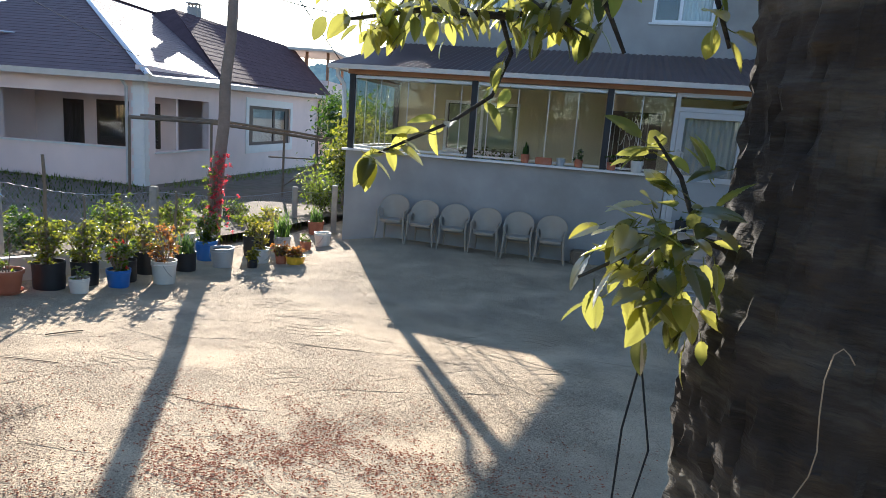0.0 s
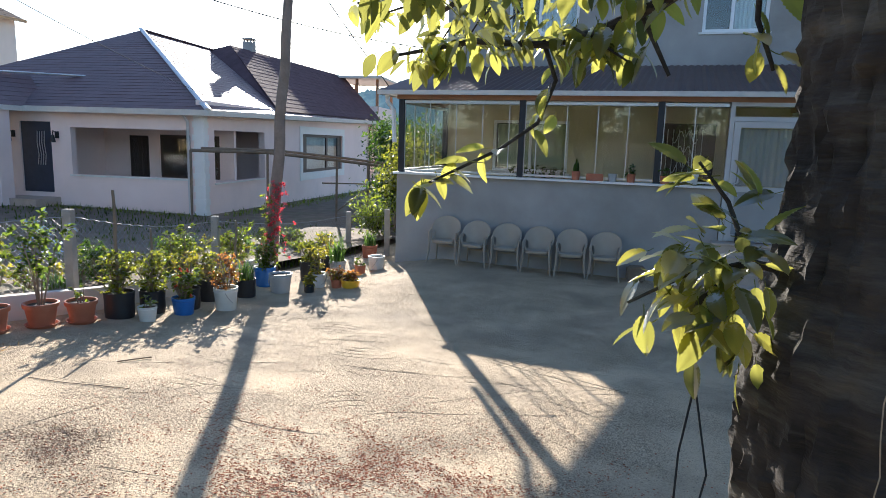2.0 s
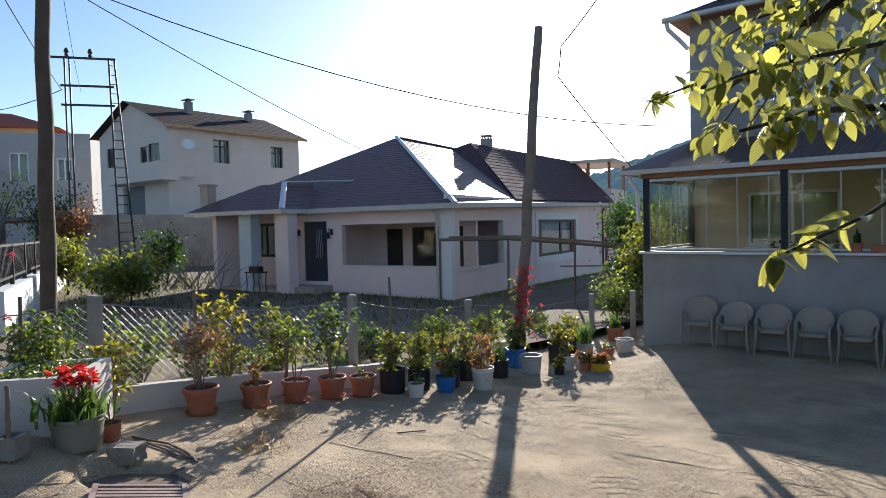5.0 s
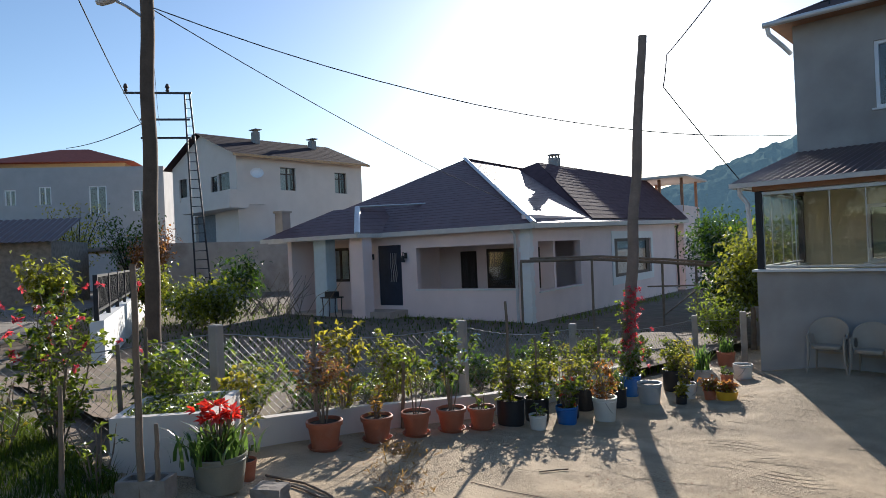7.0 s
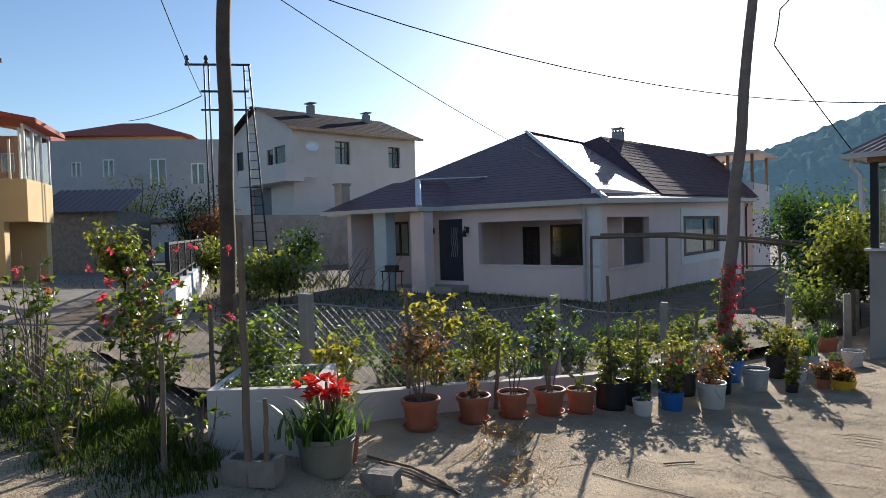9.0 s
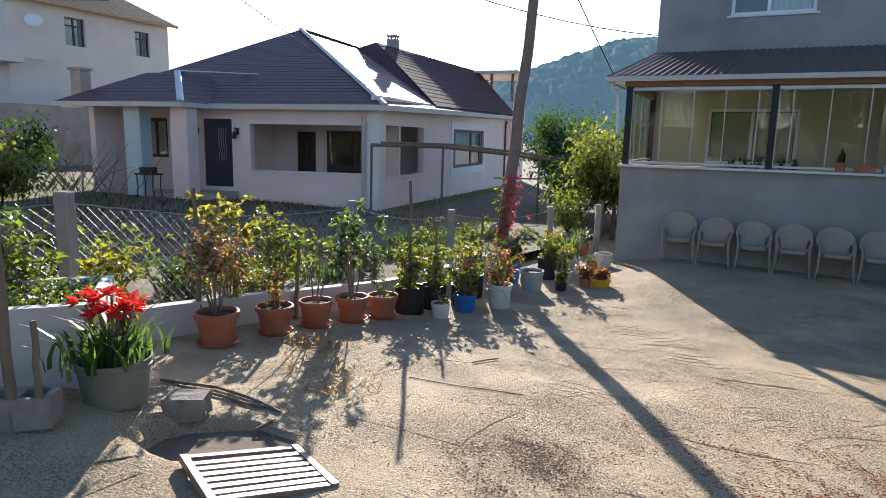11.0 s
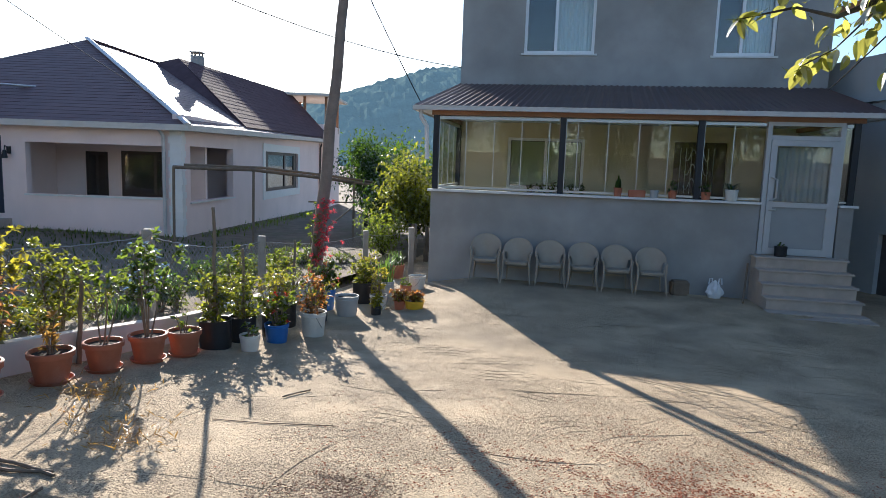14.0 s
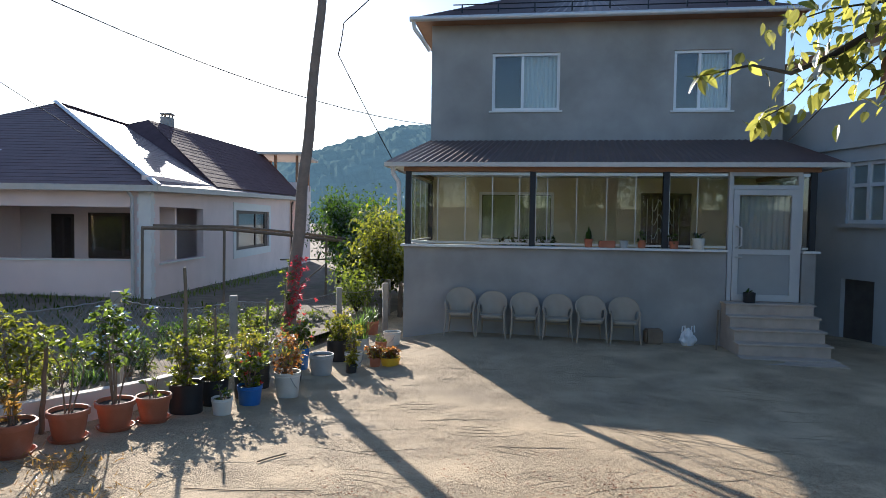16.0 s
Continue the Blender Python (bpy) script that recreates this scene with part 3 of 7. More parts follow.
for k in range(9):
    bm = bmesh.new()
    x = 0.7 + k * 0.8
    box(bm, x - 0.015, x + 0.015, RY0 + 0.5, RY0 + 0.53, 6.75, 7.0)
    part("bracket", bm, M_POST, rail)
for z in (6.88, 6.99):
    bm = bmesh.new()
    tube(bm, [(0.5, RY0 + 0.515, z), (7.3, RY0 + 0.515, z)], 0.013, 6)
    part("bar", bm, M_POST, rail)

# veranda door
M_DOORALU = mat("dull_white_aluminium", (0.5, 0.5, 0.49), 0.4, var=0.05, bump=0.0)
M_FROST = mat("frosted_panel", (0.32, 0.33, 0.33), 0.35, var=0.08, scale=4, bump=0.05)
door = thing("door_1", "white aluminium veranda door with two glass panels, shut", "door", kind="structure")
D0, D1, DB, DT = 5.66, 6.84, 0.88, 3.09
bm = bmesh.new()
t = 0.07
box(bm, D0, D0 + t, 0.02, 0.12, DB, DT)
box(bm, D1 - t, D1, 0.02, 0.12, DB, DT)
box(bm, D0 + t, D1 - t, 0.02, 0.12, DT - 0.06, DT)
box(bm, D0 + t, D1 - t, 0.02, 0.12, 2.80, 2.87)
part("door_frame", bm, M_DOORALU, door)
bm = bmesh.new()
a, b = D0 + t + 0.005, D1 - t - 0.005
s = 0.095
box(bm, a, a + s, 0.0, 0.06, DB + 0.01, 2.795)
box(bm, b - s, b, 0.0, 0.06, DB + 0.01, 2.795)
box(bm, a + s, b - s, 0.0, 0.06, DB + 0.01, DB + 0.12)
box(bm, a + s, b - s, 0.0, 0.06, 1.69, 1.775)
box(bm, a + s, b - s, 0.0, 0.06, 2.70, 2.795)
part("door_leaf", bm, M_DOORALU, door)
for z0, z1 in ((DB + 0.12, 1.69), (1.775, 2.70)):
    bm = bmesh.new()
    box(bm, a + s, b - s, 0.026, 0.034, z0, z1)
    part("pane", bm, M_FROST if z0 < 1.2 else M_GLASS, door)
bm = bmesh.new()
folds = [[bm.verts.new((a + s + (b - a - 2 * s) * k / 40, 0.1 + 0.012 * math.sin(k * 1.4), z)) for z in (1.78, 2.69)] for k in range(41)]
for p, q in zip(folds, folds[1:]):
    bm.faces.new((p[0], q[0], q[1], p[1]))
part("sheer_curtain", bm, M_FROST, door, smooth=True)
bm = bmesh.new()
box(bm, D0 + t, D1 - t, 0.066, 0.074, 2.87, DT - 0.06)
part("pane", bm, M_GLASS, door)
bm = bmesh.new()
tube(bm, [(a + 0.05, 0.0, 1.80), (a + 0.06, -0.05, 1.81), (a + 0.12, -0.06, 1.84), (a + 0.12, -0.06, 2.14), (a + 0.06, -0.05, 2.17), (a + 0.05, 0.0, 2.18)], 0.016, 8)
tube(bm, [(a + 0.04, -0.01, 1.64), (a + 0.15, -0.03, 1.64)], 0.012, 8)
part("door_handle", bm, M_DOORALU, door, "white pull handle", smooth=True)
# inner door with iron scrolls
idoor = thing("door_2", "dark inner house door with an ornate iron grille", "door", pose(4.65, UY + 0.1, 0.88), kind="structure")
bm = bmesh.new()
box(bm, 0, 1.05, 0, 0.06, 0, 1.97)
part("door_leaf", bm, M_BROWN_FRAME, idoor)
bm = bmesh.new()
for k in range(7):
    x = 0.14 + k * 0.11
    tube(bm, [(x, -0.02, 0.9), (x, -0.02, 1.85)], 0.008, 5)
for k in range(3):
    for sg in (-1, 1):
        cx, cz = 0.47, 1.1 + k * 0.3
        tube(bm, [(cx + sg * (0.02 + 0.22 * f) , -0.03, cz + 0.12 * math.sin(f * 6)) for f in (i / 10 for i in range(11))], 0.009, 5)
part("grille", bm, M_ALU, idoor, "wrought iron scrolls")

# steps
st = thing("steps", "travertine entrance steps to the veranda door", "steps", kind="structure")
NS = 5
for k in range(NS):
    top = 0.88 - k * 0.185
    y0 = -0.28 - k * 0.235
    x1 = 6.96 - k * 0.005
    bm = bmesh.new()
    box(bm, 5.58, x1, y0, -0.003 if k == 0 else y0 + 0.235 - 0.002, -0.5, top - 0.032)
    part("riser", bm, M_STEP, st)
    bm = bmesh.new()
    box(bm, 5.55, x1 + 0.03, y0 - 0.03, -0.003 if k == 0 else y0 + 0.232, top - 0.03, top)
    bmesh.ops.bevel(bm, geom=bm.edges[:], offset=0.006, segments=1, affect="EDGES")
    part("tread", bm, M_STEP, st)
bm = bmesh.new()
box(bm, 5.6, 6.97, -1.52, -1.24, -0.4, 0.118)
part("slab", bm, M_STEP, st)


# ---- pink house ----
PH = pose(-7.75, 4.35, 0, 0, 0, 9)


pink = thing("pink_house", "low pink plastered house with a dark hipped roof", "house", PH)
GL = -0.15
bm = bmesh.new()
wall(bm, 9.9, GL - 0.6, 3.0, 0.22, [(9.9 - 4.25, 9.9 - 0.42, 1.05, 2.44), (9.9 - 5.95, 9.9 - 4.9, 0.48, 2.58), (9.9 - 8.25, 9.9 - 7.3, 1.33, 2.57)], pose(-9.9, 0, 0))
part("wall", bm, M_PINK, pink)
bm = bmesh.new()
wall(bm, 17.3, GL - 0.6, 3.3, 0.22, [(0.6, 4.05, 0.92, 2.48), (7.6, 12.7, 0.94, 2.5)], pose(0, 0, 0, 0, 0, 90) @ pose(0.0, -0.0, 0))
side = part("wall", bm, M_PINK, pink)
side.location = (0, 0.003, 0)
bm = bmesh.new()
part("wall", box(bm, -9.9, -9.68, 0.225, 17.3, GL - 0.6, 3.0), M_PINK, pink)
part("wall", box(bmesh.new(), -9.678, -0.225, 17.08, 17.3, GL - 0.6, 3.0), M_PINK, pink)
part("wall", box(bmesh.new(), -9.67, -0.225, 5.0, 5.2, GL - 0.6, 2.95), M_PINK, pink)
bm = bmesh.new()
box(bm, -9.67, -0.225, 0.225, 17.07, 2.9, 2.96)
part("ceiling_board", bm, M_WHITE, pink)
# covered porch behind the openings
bm = bmesh.new()
wall(bm, 4.6, 0.3, 2.9, 0.15, [(0.9, 1.6, 0.45, 2.25), (2.0, 4.1, 0.9, 2.3)], pose(-4.85, 2.3, 0))
box(bm, -4.9, -4.85, 0.225, 2.3, 0.3, 2.9)
part("porch_back_wall", bm, M_PINK, pink)
bm = bmesh.new()
box(bm, -4.85, -0.225, 0.225, 5.0, 0.35, 0.45)
part("porch_floor", bm, M_STEP, pink)
for x0, x1, z0, z1 in ((-3.95, -3.25, 0.45, 2.25), (-2.85, -0.75, 0.9, 2.3)):
    bm = bmesh.new()
    box(bm, x0, x1, 2.33, 2.36, z0, z1)
    dd = part("dark_glazing", bm, M_BROWN_FRAME, pink)
    bm = bmesh.new()
    box(bm, x0 + 0.1, (x0 + x1) / 2 - 0.04, 2.32, 2.328, z0 + 0.1, z1 - 0.1)
    box(bm, (x0 + x1) / 2 + 0.04, x1 - 0.1, 2.32, 2.328, z0 + 0.1, z1 - 0.1)
    part("pane", bm, M_PANE, dd)
# sills and window trim
bm = bmesh.new()
box(bm, -4.3, -0.37, -0.05, 0.22, 1.0, 1.045)
part("sill", bm, M_SILL, pink)
bm = bmesh.new()
box(bm, -0.22, 0.05, 0.55, 4.1, 0.87, 0.915)
part("sill", bm, M_SILL, pink)
for bits in ((7.3, 7.6, 0.64, 2.8), (12.7, 13.0, 0.64, 2.8), (7.6, 12.7, 2.5, 2.8), (7.6, 12.7, 0.64, 0.94)):
    bm = bmesh.new()
    box(bm, 0.003, 0.03, *bits[:2], *bits[2:])
    part("window_surround", bm, M_WHITE, pink)
wf = part("window", box(bmesh.new(), -0.12, -0.06, 7.6, 7.75, 0.94, 2.5), M_BROWN_FRAME, pink)
bm = bmesh.new()
for a, b in ((7.75, 8.2), (10.6, 10.8), (12.2, 12.7)):
    box(bm, -0.12, -0.06, a, b, 0.94, 2.5)
box(bm, -0.11, -0.07, 7.75, 12.7, 2.38, 2.5)
box(bm, -0.11, -0.07, 7.75, 12.7, 0.94, 1.06)
part("window_frame", bm, M_BROWN_FRAME, wf)
part("pane", box(bmesh.new(), -0.095, -0.088, 8.2, 12.2, 1.06, 2.38), M_PANE, wf)
part("curtain", box(bmesh.new(), -0.3, -0.28, 8.0, 12.4, 0.94, 2.5), M_CURTAIN, wf)
# front window beside the entrance
wf = part("window", box(bmesh.new(), -8.25, -8.15, 0.05, 0.12, 1.33, 2.57), M_BROWN_FRAME, pink)
bm = bmesh.new()
box(bm, -7.4, -7.3, 0.05, 0.12, 1.33, 2.57)
box(bm, -8.15, -7.4, 0.05, 0.12, 2.47, 2.57)
box(bm, -8.15, -7.4, 0.05, 0.12, 1.33, 1.42)
box(bm, -7.82, -7.76, 0.05, 0.12, 1.42, 2.47)
part("window_frame", bm, M_BROWN_FRAME, wf)
part("pane", box(bmesh.new(), -8.15, -7.4, 0.09, 0.097, 1.42, 2.47), M_PANE, wf)
part("curtain", box(bmesh.new(), -8.2, -7.35, 0.26, 0.28, 1.33, 2.57), M_CURTAIN, wf)
# dark entrance door
dr = part("door", box(bmesh.new(), -5.95, -4.9, 0.06, 0.12, 0.48, 2.58), mat("blue_black_door", (0.03, 0.04, 0.065), 0.4), pink)
bm = bmesh.new()
for x in (-5.42, -5.34, -5.26, -5.18):
    tube(bm, [(x, 0.04, 1.3), (x + 0.05, 0.03, 1.6), (x, 0.04, 1.95), (x + 0.03, 0.04, 2.3)], 0.012, 5)
part("grille", bm, M_ALU, dr)
part("step", box(bmesh.new(), -6.2, -4.7, -1.0, -0.003, GL - 0.5, 0.35), M_STEP, pink)
# quoined corner column
quoin = part("quoin_column", box(bmesh.new(), -0.27, 0.03, -0.04, 0.15, GL - 0.2, 2.98), M_WHITE, pink, "white quoin blocks at the house corner")
for k in range(17):
    w = 0.03 if k % 2 else 0.0
    z = GL - 0.1 + k * 0.185
    part("block", box(bmesh.new(), -0.28 - w, 0.04 + w, -0.05 - w, 0.16, z + 0.008, z + 0.18), M_WHITE, quoin)
bm = bmesh.new()
tube(bm, [(-0.5, -0.3, 2.95), (-0.42, -0.12, 2.7), (-0.42, -0.1, GL)], 0.045, 8)
part("downpipe", bm, M_RIDGE, pink, smooth=True)
bm = bmesh.new()
tube(bm, [(0.12, 17.4, 3.1), (0.1, 17.2, 2.9), (0.1, 17.2, GL)], 0.05, 8)
part("downpipe", bm, M_BROWN_FRAME, pink, smooth=True)
# porch columns
M_PALEBLUE = mat("pale_blue_paint", (0.55, 0.66, 0.70), 0.7, var=0.08)
for x in (-5.85, -7.55):
    bm = bmesh.new()
    box(bm, x - 0.3, x + 0.3, -1.25, -0.75, GL - 0.5, 2.95)
    bmesh.ops.bevel(bm, geom=bm.edges[:], offset=0.02, segments=1, affect="EDGES")
    part("column", bm, M_PALEBLUE if x < -6 else M_PINK, pink)
bm = bmesh.new()
box(bm, -9.0, -5.6, -1.2, -0.003, 0.0, 0.3)
part("porch_floor", bm, M_STEP, pink)
bm = bmesh.new()
box(bm, -9.2, -9.0, -1.2, -0.003, GL - 0.5, 2.95)
part("wall", bm, M_PINK, pink)


def lapped_roof(parent, name, corners, step, material):
    """A roof slope laid in courses that overlap a little; corners: low left, low right, high right, high left."""
    a, b, c, d = (Vector(p) for p in corners)
    bm = bmesh.new()
    n = max(2, int(((c - b).length + (d - a).length) / 2 / step))
    up = (b - a).cross(d - a).normalized()
    for k in range(n):
        f, g = k / n, (k + 1) / n
        p = [a.lerp(d, f) + up * 0.007, b.lerp(c, f) + up * 0.007, b.lerp(c, g), a.lerp(d, g)]
        q = [a.lerp(d, f) + up * 0.0, b.lerp(c, f) + up * 0.0]
        m = 14
        lo = [bm.verts.new(p[0].lerp(p[1], i / m) + up * 0.004 * noise.noise((i * 2.1, k * 1.7, 1))) for i in range(m + 1)]
        hi = [bm.verts.new(p[3].lerp(p[2], i / m)) for i in range(m + 1)]
        ft = [bm.verts.new(q[0].lerp(q[1], i / m)) for i in range(m + 1)]
        for i in range(m):
            try:
                bm.faces.new((lo[i], lo[i + 1], hi[i + 1], hi[i]))
                bm.faces.new((ft[i], ft[i + 1], lo[i + 1], lo[i]))
            except ValueError:
                pass
    bmesh.ops.remove_doubles(bm, verts=bm.verts[:], dist=0.0005)
    return part(name, bm, material, parent)


# main hip roof
E0, E1, YB, XL = (0.35, -0.35, 3.0), (0.35, 18.9, 3.4), 18.9, -11.2
A1, A2 = (-6.2, 6.6, 6.3), (-6.2, 12.2, 6.3)
lapped_roof(pink, "roof_slope", (E0, E1, A2, A1), 0.32, M_ROOF)
lapped_roof(pink, "roof_slope", ((XL, -0.35, 3.0), E0, A1, (A1[0] - 0.01, A1[1], A1[2])), 0.32, M_ROOF)
lapped_roof(pink, "roof_slope", ((XL, YB, 3.0), (XL, -0.35, 3.0), A1, A2), 0.5, M_ROOF)
lapped_roof(pink, "roof_slope", (E1, (XL, YB, 3.0), (A2[0] - 0.01, A2[1], A2[2]), A2), 0.5, M_ROOF)
bm = bmesh.new()
tube(bm, [Vector(E0) + Vector((0, 0, 0.03)), Vector(A1) + Vector((0, 0, 0.05))], 0.1, 8, squash=0.45)
part("hip_ridge", bm, M_RIDGE, pink, smooth=True)
bm = bmesh.new()
tube(bm, [Vector(A1) + Vector((0, 0, 0.03)), Vector(A2) + Vector((0, 0, 0.03))], 0.09, 8, squash=0.5)
part("hip_ridge", bm, M_ROOF, pink, smooth=True)
# cross wing with its own duller roof beside the chimney
W1, W2, W3, W4 = (-4.9, 11.3, 6.45), (0.1, 5.1, 3.27), (0.33, 18.9, 3.47), (-1.95, 18.9, 5.88)
lapped_roof(pink, "roof_slope", (W2, W3, W4, W1), 0.36, M_ROOF_DULL)
lapped_roof(pink, "roof_slope", ((-6.6, 18.8, 3.7), (-6.25, 11.6, 6.2), W1, W4), 0.5, M_ROOF_DULL)
bm = bmesh.new()
v = [bm.verts.new(p) for p in (W1, W2, (0.1, 5.1, 3.1), (-6.1, 11.3, 6.1))]
bm.faces.new(v)
part("roof_edge", bm, M_ROOF_DULL, pink)
# eaves boards
bm = bmesh.new()
for p, q in ((E0, E1), ((XL, -0.35, 3.0), E0)):
    p, q = Vector(p), Vector(q)
    n = (q - p).cross(Vector((0, 0, 1))).normalized() * 0.015
    v = [bm.verts.new(w) for w in (p + n - Vector((0, 0, 0.14)), q + n - Vector((0, 0, 0.14)), q + n + Vector((0, 0, 0.02)), p + n + Vector((0, 0, 0.02)),
                                   p - n - Vector((0, 0, 0.14)), q - n - Vector((0, 0, 0.14)), q - n + Vector((0, 0, 0.02)), p - n + Vector((0, 0, 0.02)))]
    for f in ((0, 1, 2, 3), (4, 7, 6, 5), (0, 4, 5, 1), (3, 2, 6, 7), (0, 3, 7, 4), (1, 5, 6, 2)):
        bm.faces.new([v[i] for i in f])
part("eaves_board", bm, M_FASCIA, pink)
bm = bmesh.new()
v = [bm.verts.new(p) for p in ((0.33, -0.33, 2.87), (0.33, 18.8, 3.26), (-0.1, 18.8, 3.2), (-0.1, 0.1, 2.87))]
bm.faces.new(v)
v = [bm.verts.new(p) for p in ((XL, -0.33, 2.87), (0.33, -0.33, 2.868), (-0.1, 0.1, 2.868), (XL, 0.1, 2.87))]
bm.faces.new(v)
part("soffit", bm, M_FASCIA, pink)
# porch roof
PX0, PX1, PY, PZ = -10.2, -5.45, -1.6, 2.98
P1, P2 = (-7.1, 0.35, 4.02), (-8.3, 0.35, 4.02)
lapped_roof(pink, "roof_slope", ((PX0, PY, PZ), (PX1, PY, PZ), P1, P2), 0.3, M_ROOF)
lapped_roof(pink, "roof_slope", ((PX1, PY, PZ), (PX1, 0.6, PZ + 0.05), (-6.5, 1.2, 4.0), P1), 0.3, M_ROOF)
lapped_roof(pink, "roof_slope", ((PX0, 0.6, PZ), (PX0, PY, PZ), P2, (-8.3, 1.2, 4.0)), 0.3, M_ROOF)
bm = bmesh.new()
tube(bm, [(PX1, PY, PZ + 0.04), Vector(P1) + Vector((0, 0, 0.04))], 0.1, 8, squash=0.45)
tube(bm, [Vector(P1) + Vector((0, 0, 0.04)), (-5.0, 2.2, 4.1)], 0.07, 8, squash=0.5)
part("hip_ridge", bm, M_RIDGE, pink, smooth=True)
bm = bmesh.new()
box(bm, PX0, PX1, PY - 0.015, PY + 0.015, PZ - 0.12, PZ + 0.02)
box(bm, PX1 - 0.015, PX1 + 0.015, PY + 0.017, -0.36, PZ - 0.12, PZ + 0.02)
box(bm, PX0, PX1 - 0.02, PY + 0.02, -0.003, PZ - 0.1, PZ - 0.07)
part("eaves_board", bm, M_FASCIA, pink)
bm = bmesh.new()
box(bm, -10.15, -9.75, -0.9, -0.5, 3.0, 4.0)
box(bm, -10.2, -9.7, -0.95, -0.45, 4.0, 4.08)
part("chimney", bm, M_RUSTWALL, pink)
bm = bmesh.new()
CX, CY = -4.6, 12.6
box(bm, CX - 0.23, CX + 0.23, CY - 0.23, CY + 0.23, 5.0, 6.75)
for dx in (-0.2, 0.14):
    for dy in (-0.2, 0.14):
        box(bm, CX + dx, CX + dx + 0.06, CY + dy, CY + dy + 0.06, 6.75, 6.88)
box(bm, CX - 0.26, CX + 0.26, CY - 0.26, CY + 0.26, 6.88, 6.93)
part("chimney", bm, M_RENDER, pink)
# roof terrace at the far end
bm = bmesh.new()
box(bm, -3.0, 0.05, 18.95, 23.0, GL - 0.5, 4.25)
part("terrace_block", bm, M_PINK, pink)
bm = bmesh.new()
box(bm, -2.6, 0.45, 18.3, 23.4, 5.75, 5.88)
part("terrace_canopy", bm, M_FASCIA, pink)
for x, y in ((-2.3, 19.1), (-1.2, 19.1), (0.0, 19.1), (0.0, 22.5), (-2.3, 22.5)):
    part("terrace_post", box(bmesh.new(), x - 0.07, x + 0.07, y - 0.07, y + 0.07, 3.9, 5.75), M_BEAM, pink)
# wall lamps by the door
for x in (-6.15, -4.68):
    bm = bmesh.new()
    box(bm, x - 0.05, x + 0.05, -0.05, -0.003, 2.1, 2.3)
    tube(bm, [(x, -0.05, 2.25), (x, -0.18, 2.32), (x, -0.2, 2.2)], 0.015, 6)
    tube(bm, [(x, -0.2, 2.2), (x, -0.2, 1.98)], [0.04, 0.08], 8)
    part("wall_lamp", bm, M_POST, pink, smooth=False)

# small iron table on the porch
tb = thing("side_table", "small dark iron table with a planter box on it", "table", PH @ pose(-6.75, -1.55, ground_z(-14, 1.9)))
bm = bmesh.new()
box(bm, -0.35, 0.35, -0.2, 0.2, 0.66, 0.7)
part("tabletop", bm, M_POST, tb)
for x in (-0.3, 0.3):
    for y in (-0.16, 0.16):
        part("leg", tube(bmesh.new(), [(x, y, 0.66), (x * 0.9, y, 0.3), (x * 1.05, y, 0)], 0.018, 6), M_POST, tb)
part("planter_box", box(bmesh.new(), -0.22, 0.22, -0.12, 0.12, 0.7, 0.88), M_POST, tb)

# ---- village behind, in a frame that looks down the lane ----
VF = pose(3.08, -11.63, 2.268, 0, 0, 54.5)
white = thing("white_house", "two-storey off-white house with a dark gabled roof and balcony", "house", pose(-34.8, 10.1, 0) @ Matrix.Diagonal((1.5, 1, 1, 1)))
WZ0, WZ1 = 3.3, 9.3
bm = bmesh.new()
wall(bm, 10.6, WZ0, WZ1, 0.25, [(3.3, 4.55, 7.0, 8.6), (8.0, 9.1, 6.95, 8.5)], pose(0, 0, 0, 0, 0, 90))
part("wall", bm, M_WHITEWALL, white)
bm = bmesh.new()
wall(bm, 6.0, WZ0, WZ1, 0.25, [(0.7, 1.5, 6.7, 8.4), (3.9, 4.5, 6.9, 8.1), (4.6, 5.6, 6.1, 8.2), (2.2, 4.2, WZ0 + 0.02, 5.5)], pose(-6.25, 0.003, 0))
v = [bm.verts.new(p) for p in ((-6.25, 0.003, WZ1), (-0.003, 0.003, WZ1), (-3.1, 0.003, 11.2), (-6.25, 0.25, WZ1), (-0.003, 0.25, WZ1), (-3.1, 0.25, 11.2))]
for f in ((0, 1, 2), (3, 5, 4), (0, 2, 5, 3), (1, 4, 5, 2)):
    bm.faces.new([v[i] for i in f])
part("wall", bm, M_WHITEWALL, white)
part("wall", box(bmesh.new(), -6.25, -6.0, 0.26, 10.6, WZ0, WZ1), M_WHITEWALL, white)
part("wall", box(bmesh.new(), -5.99, -0.26, 10.35, 10.6, WZ0, WZ1), M_WHITEWALL, white)
part("upper_floor", box(bmesh.new(), -5.99, -0.26, 0.26, 10.34, 5.9, 6.05), M_WHITEWALL, white)
# dark block inside, standing for the shade of the rooms
part("room_shade_board", box(bmesh.new(), -5.9, -0.9, 0.9, 10.2, WZ0 + 0.1, WZ1 - 0.3), M_DARK, white)
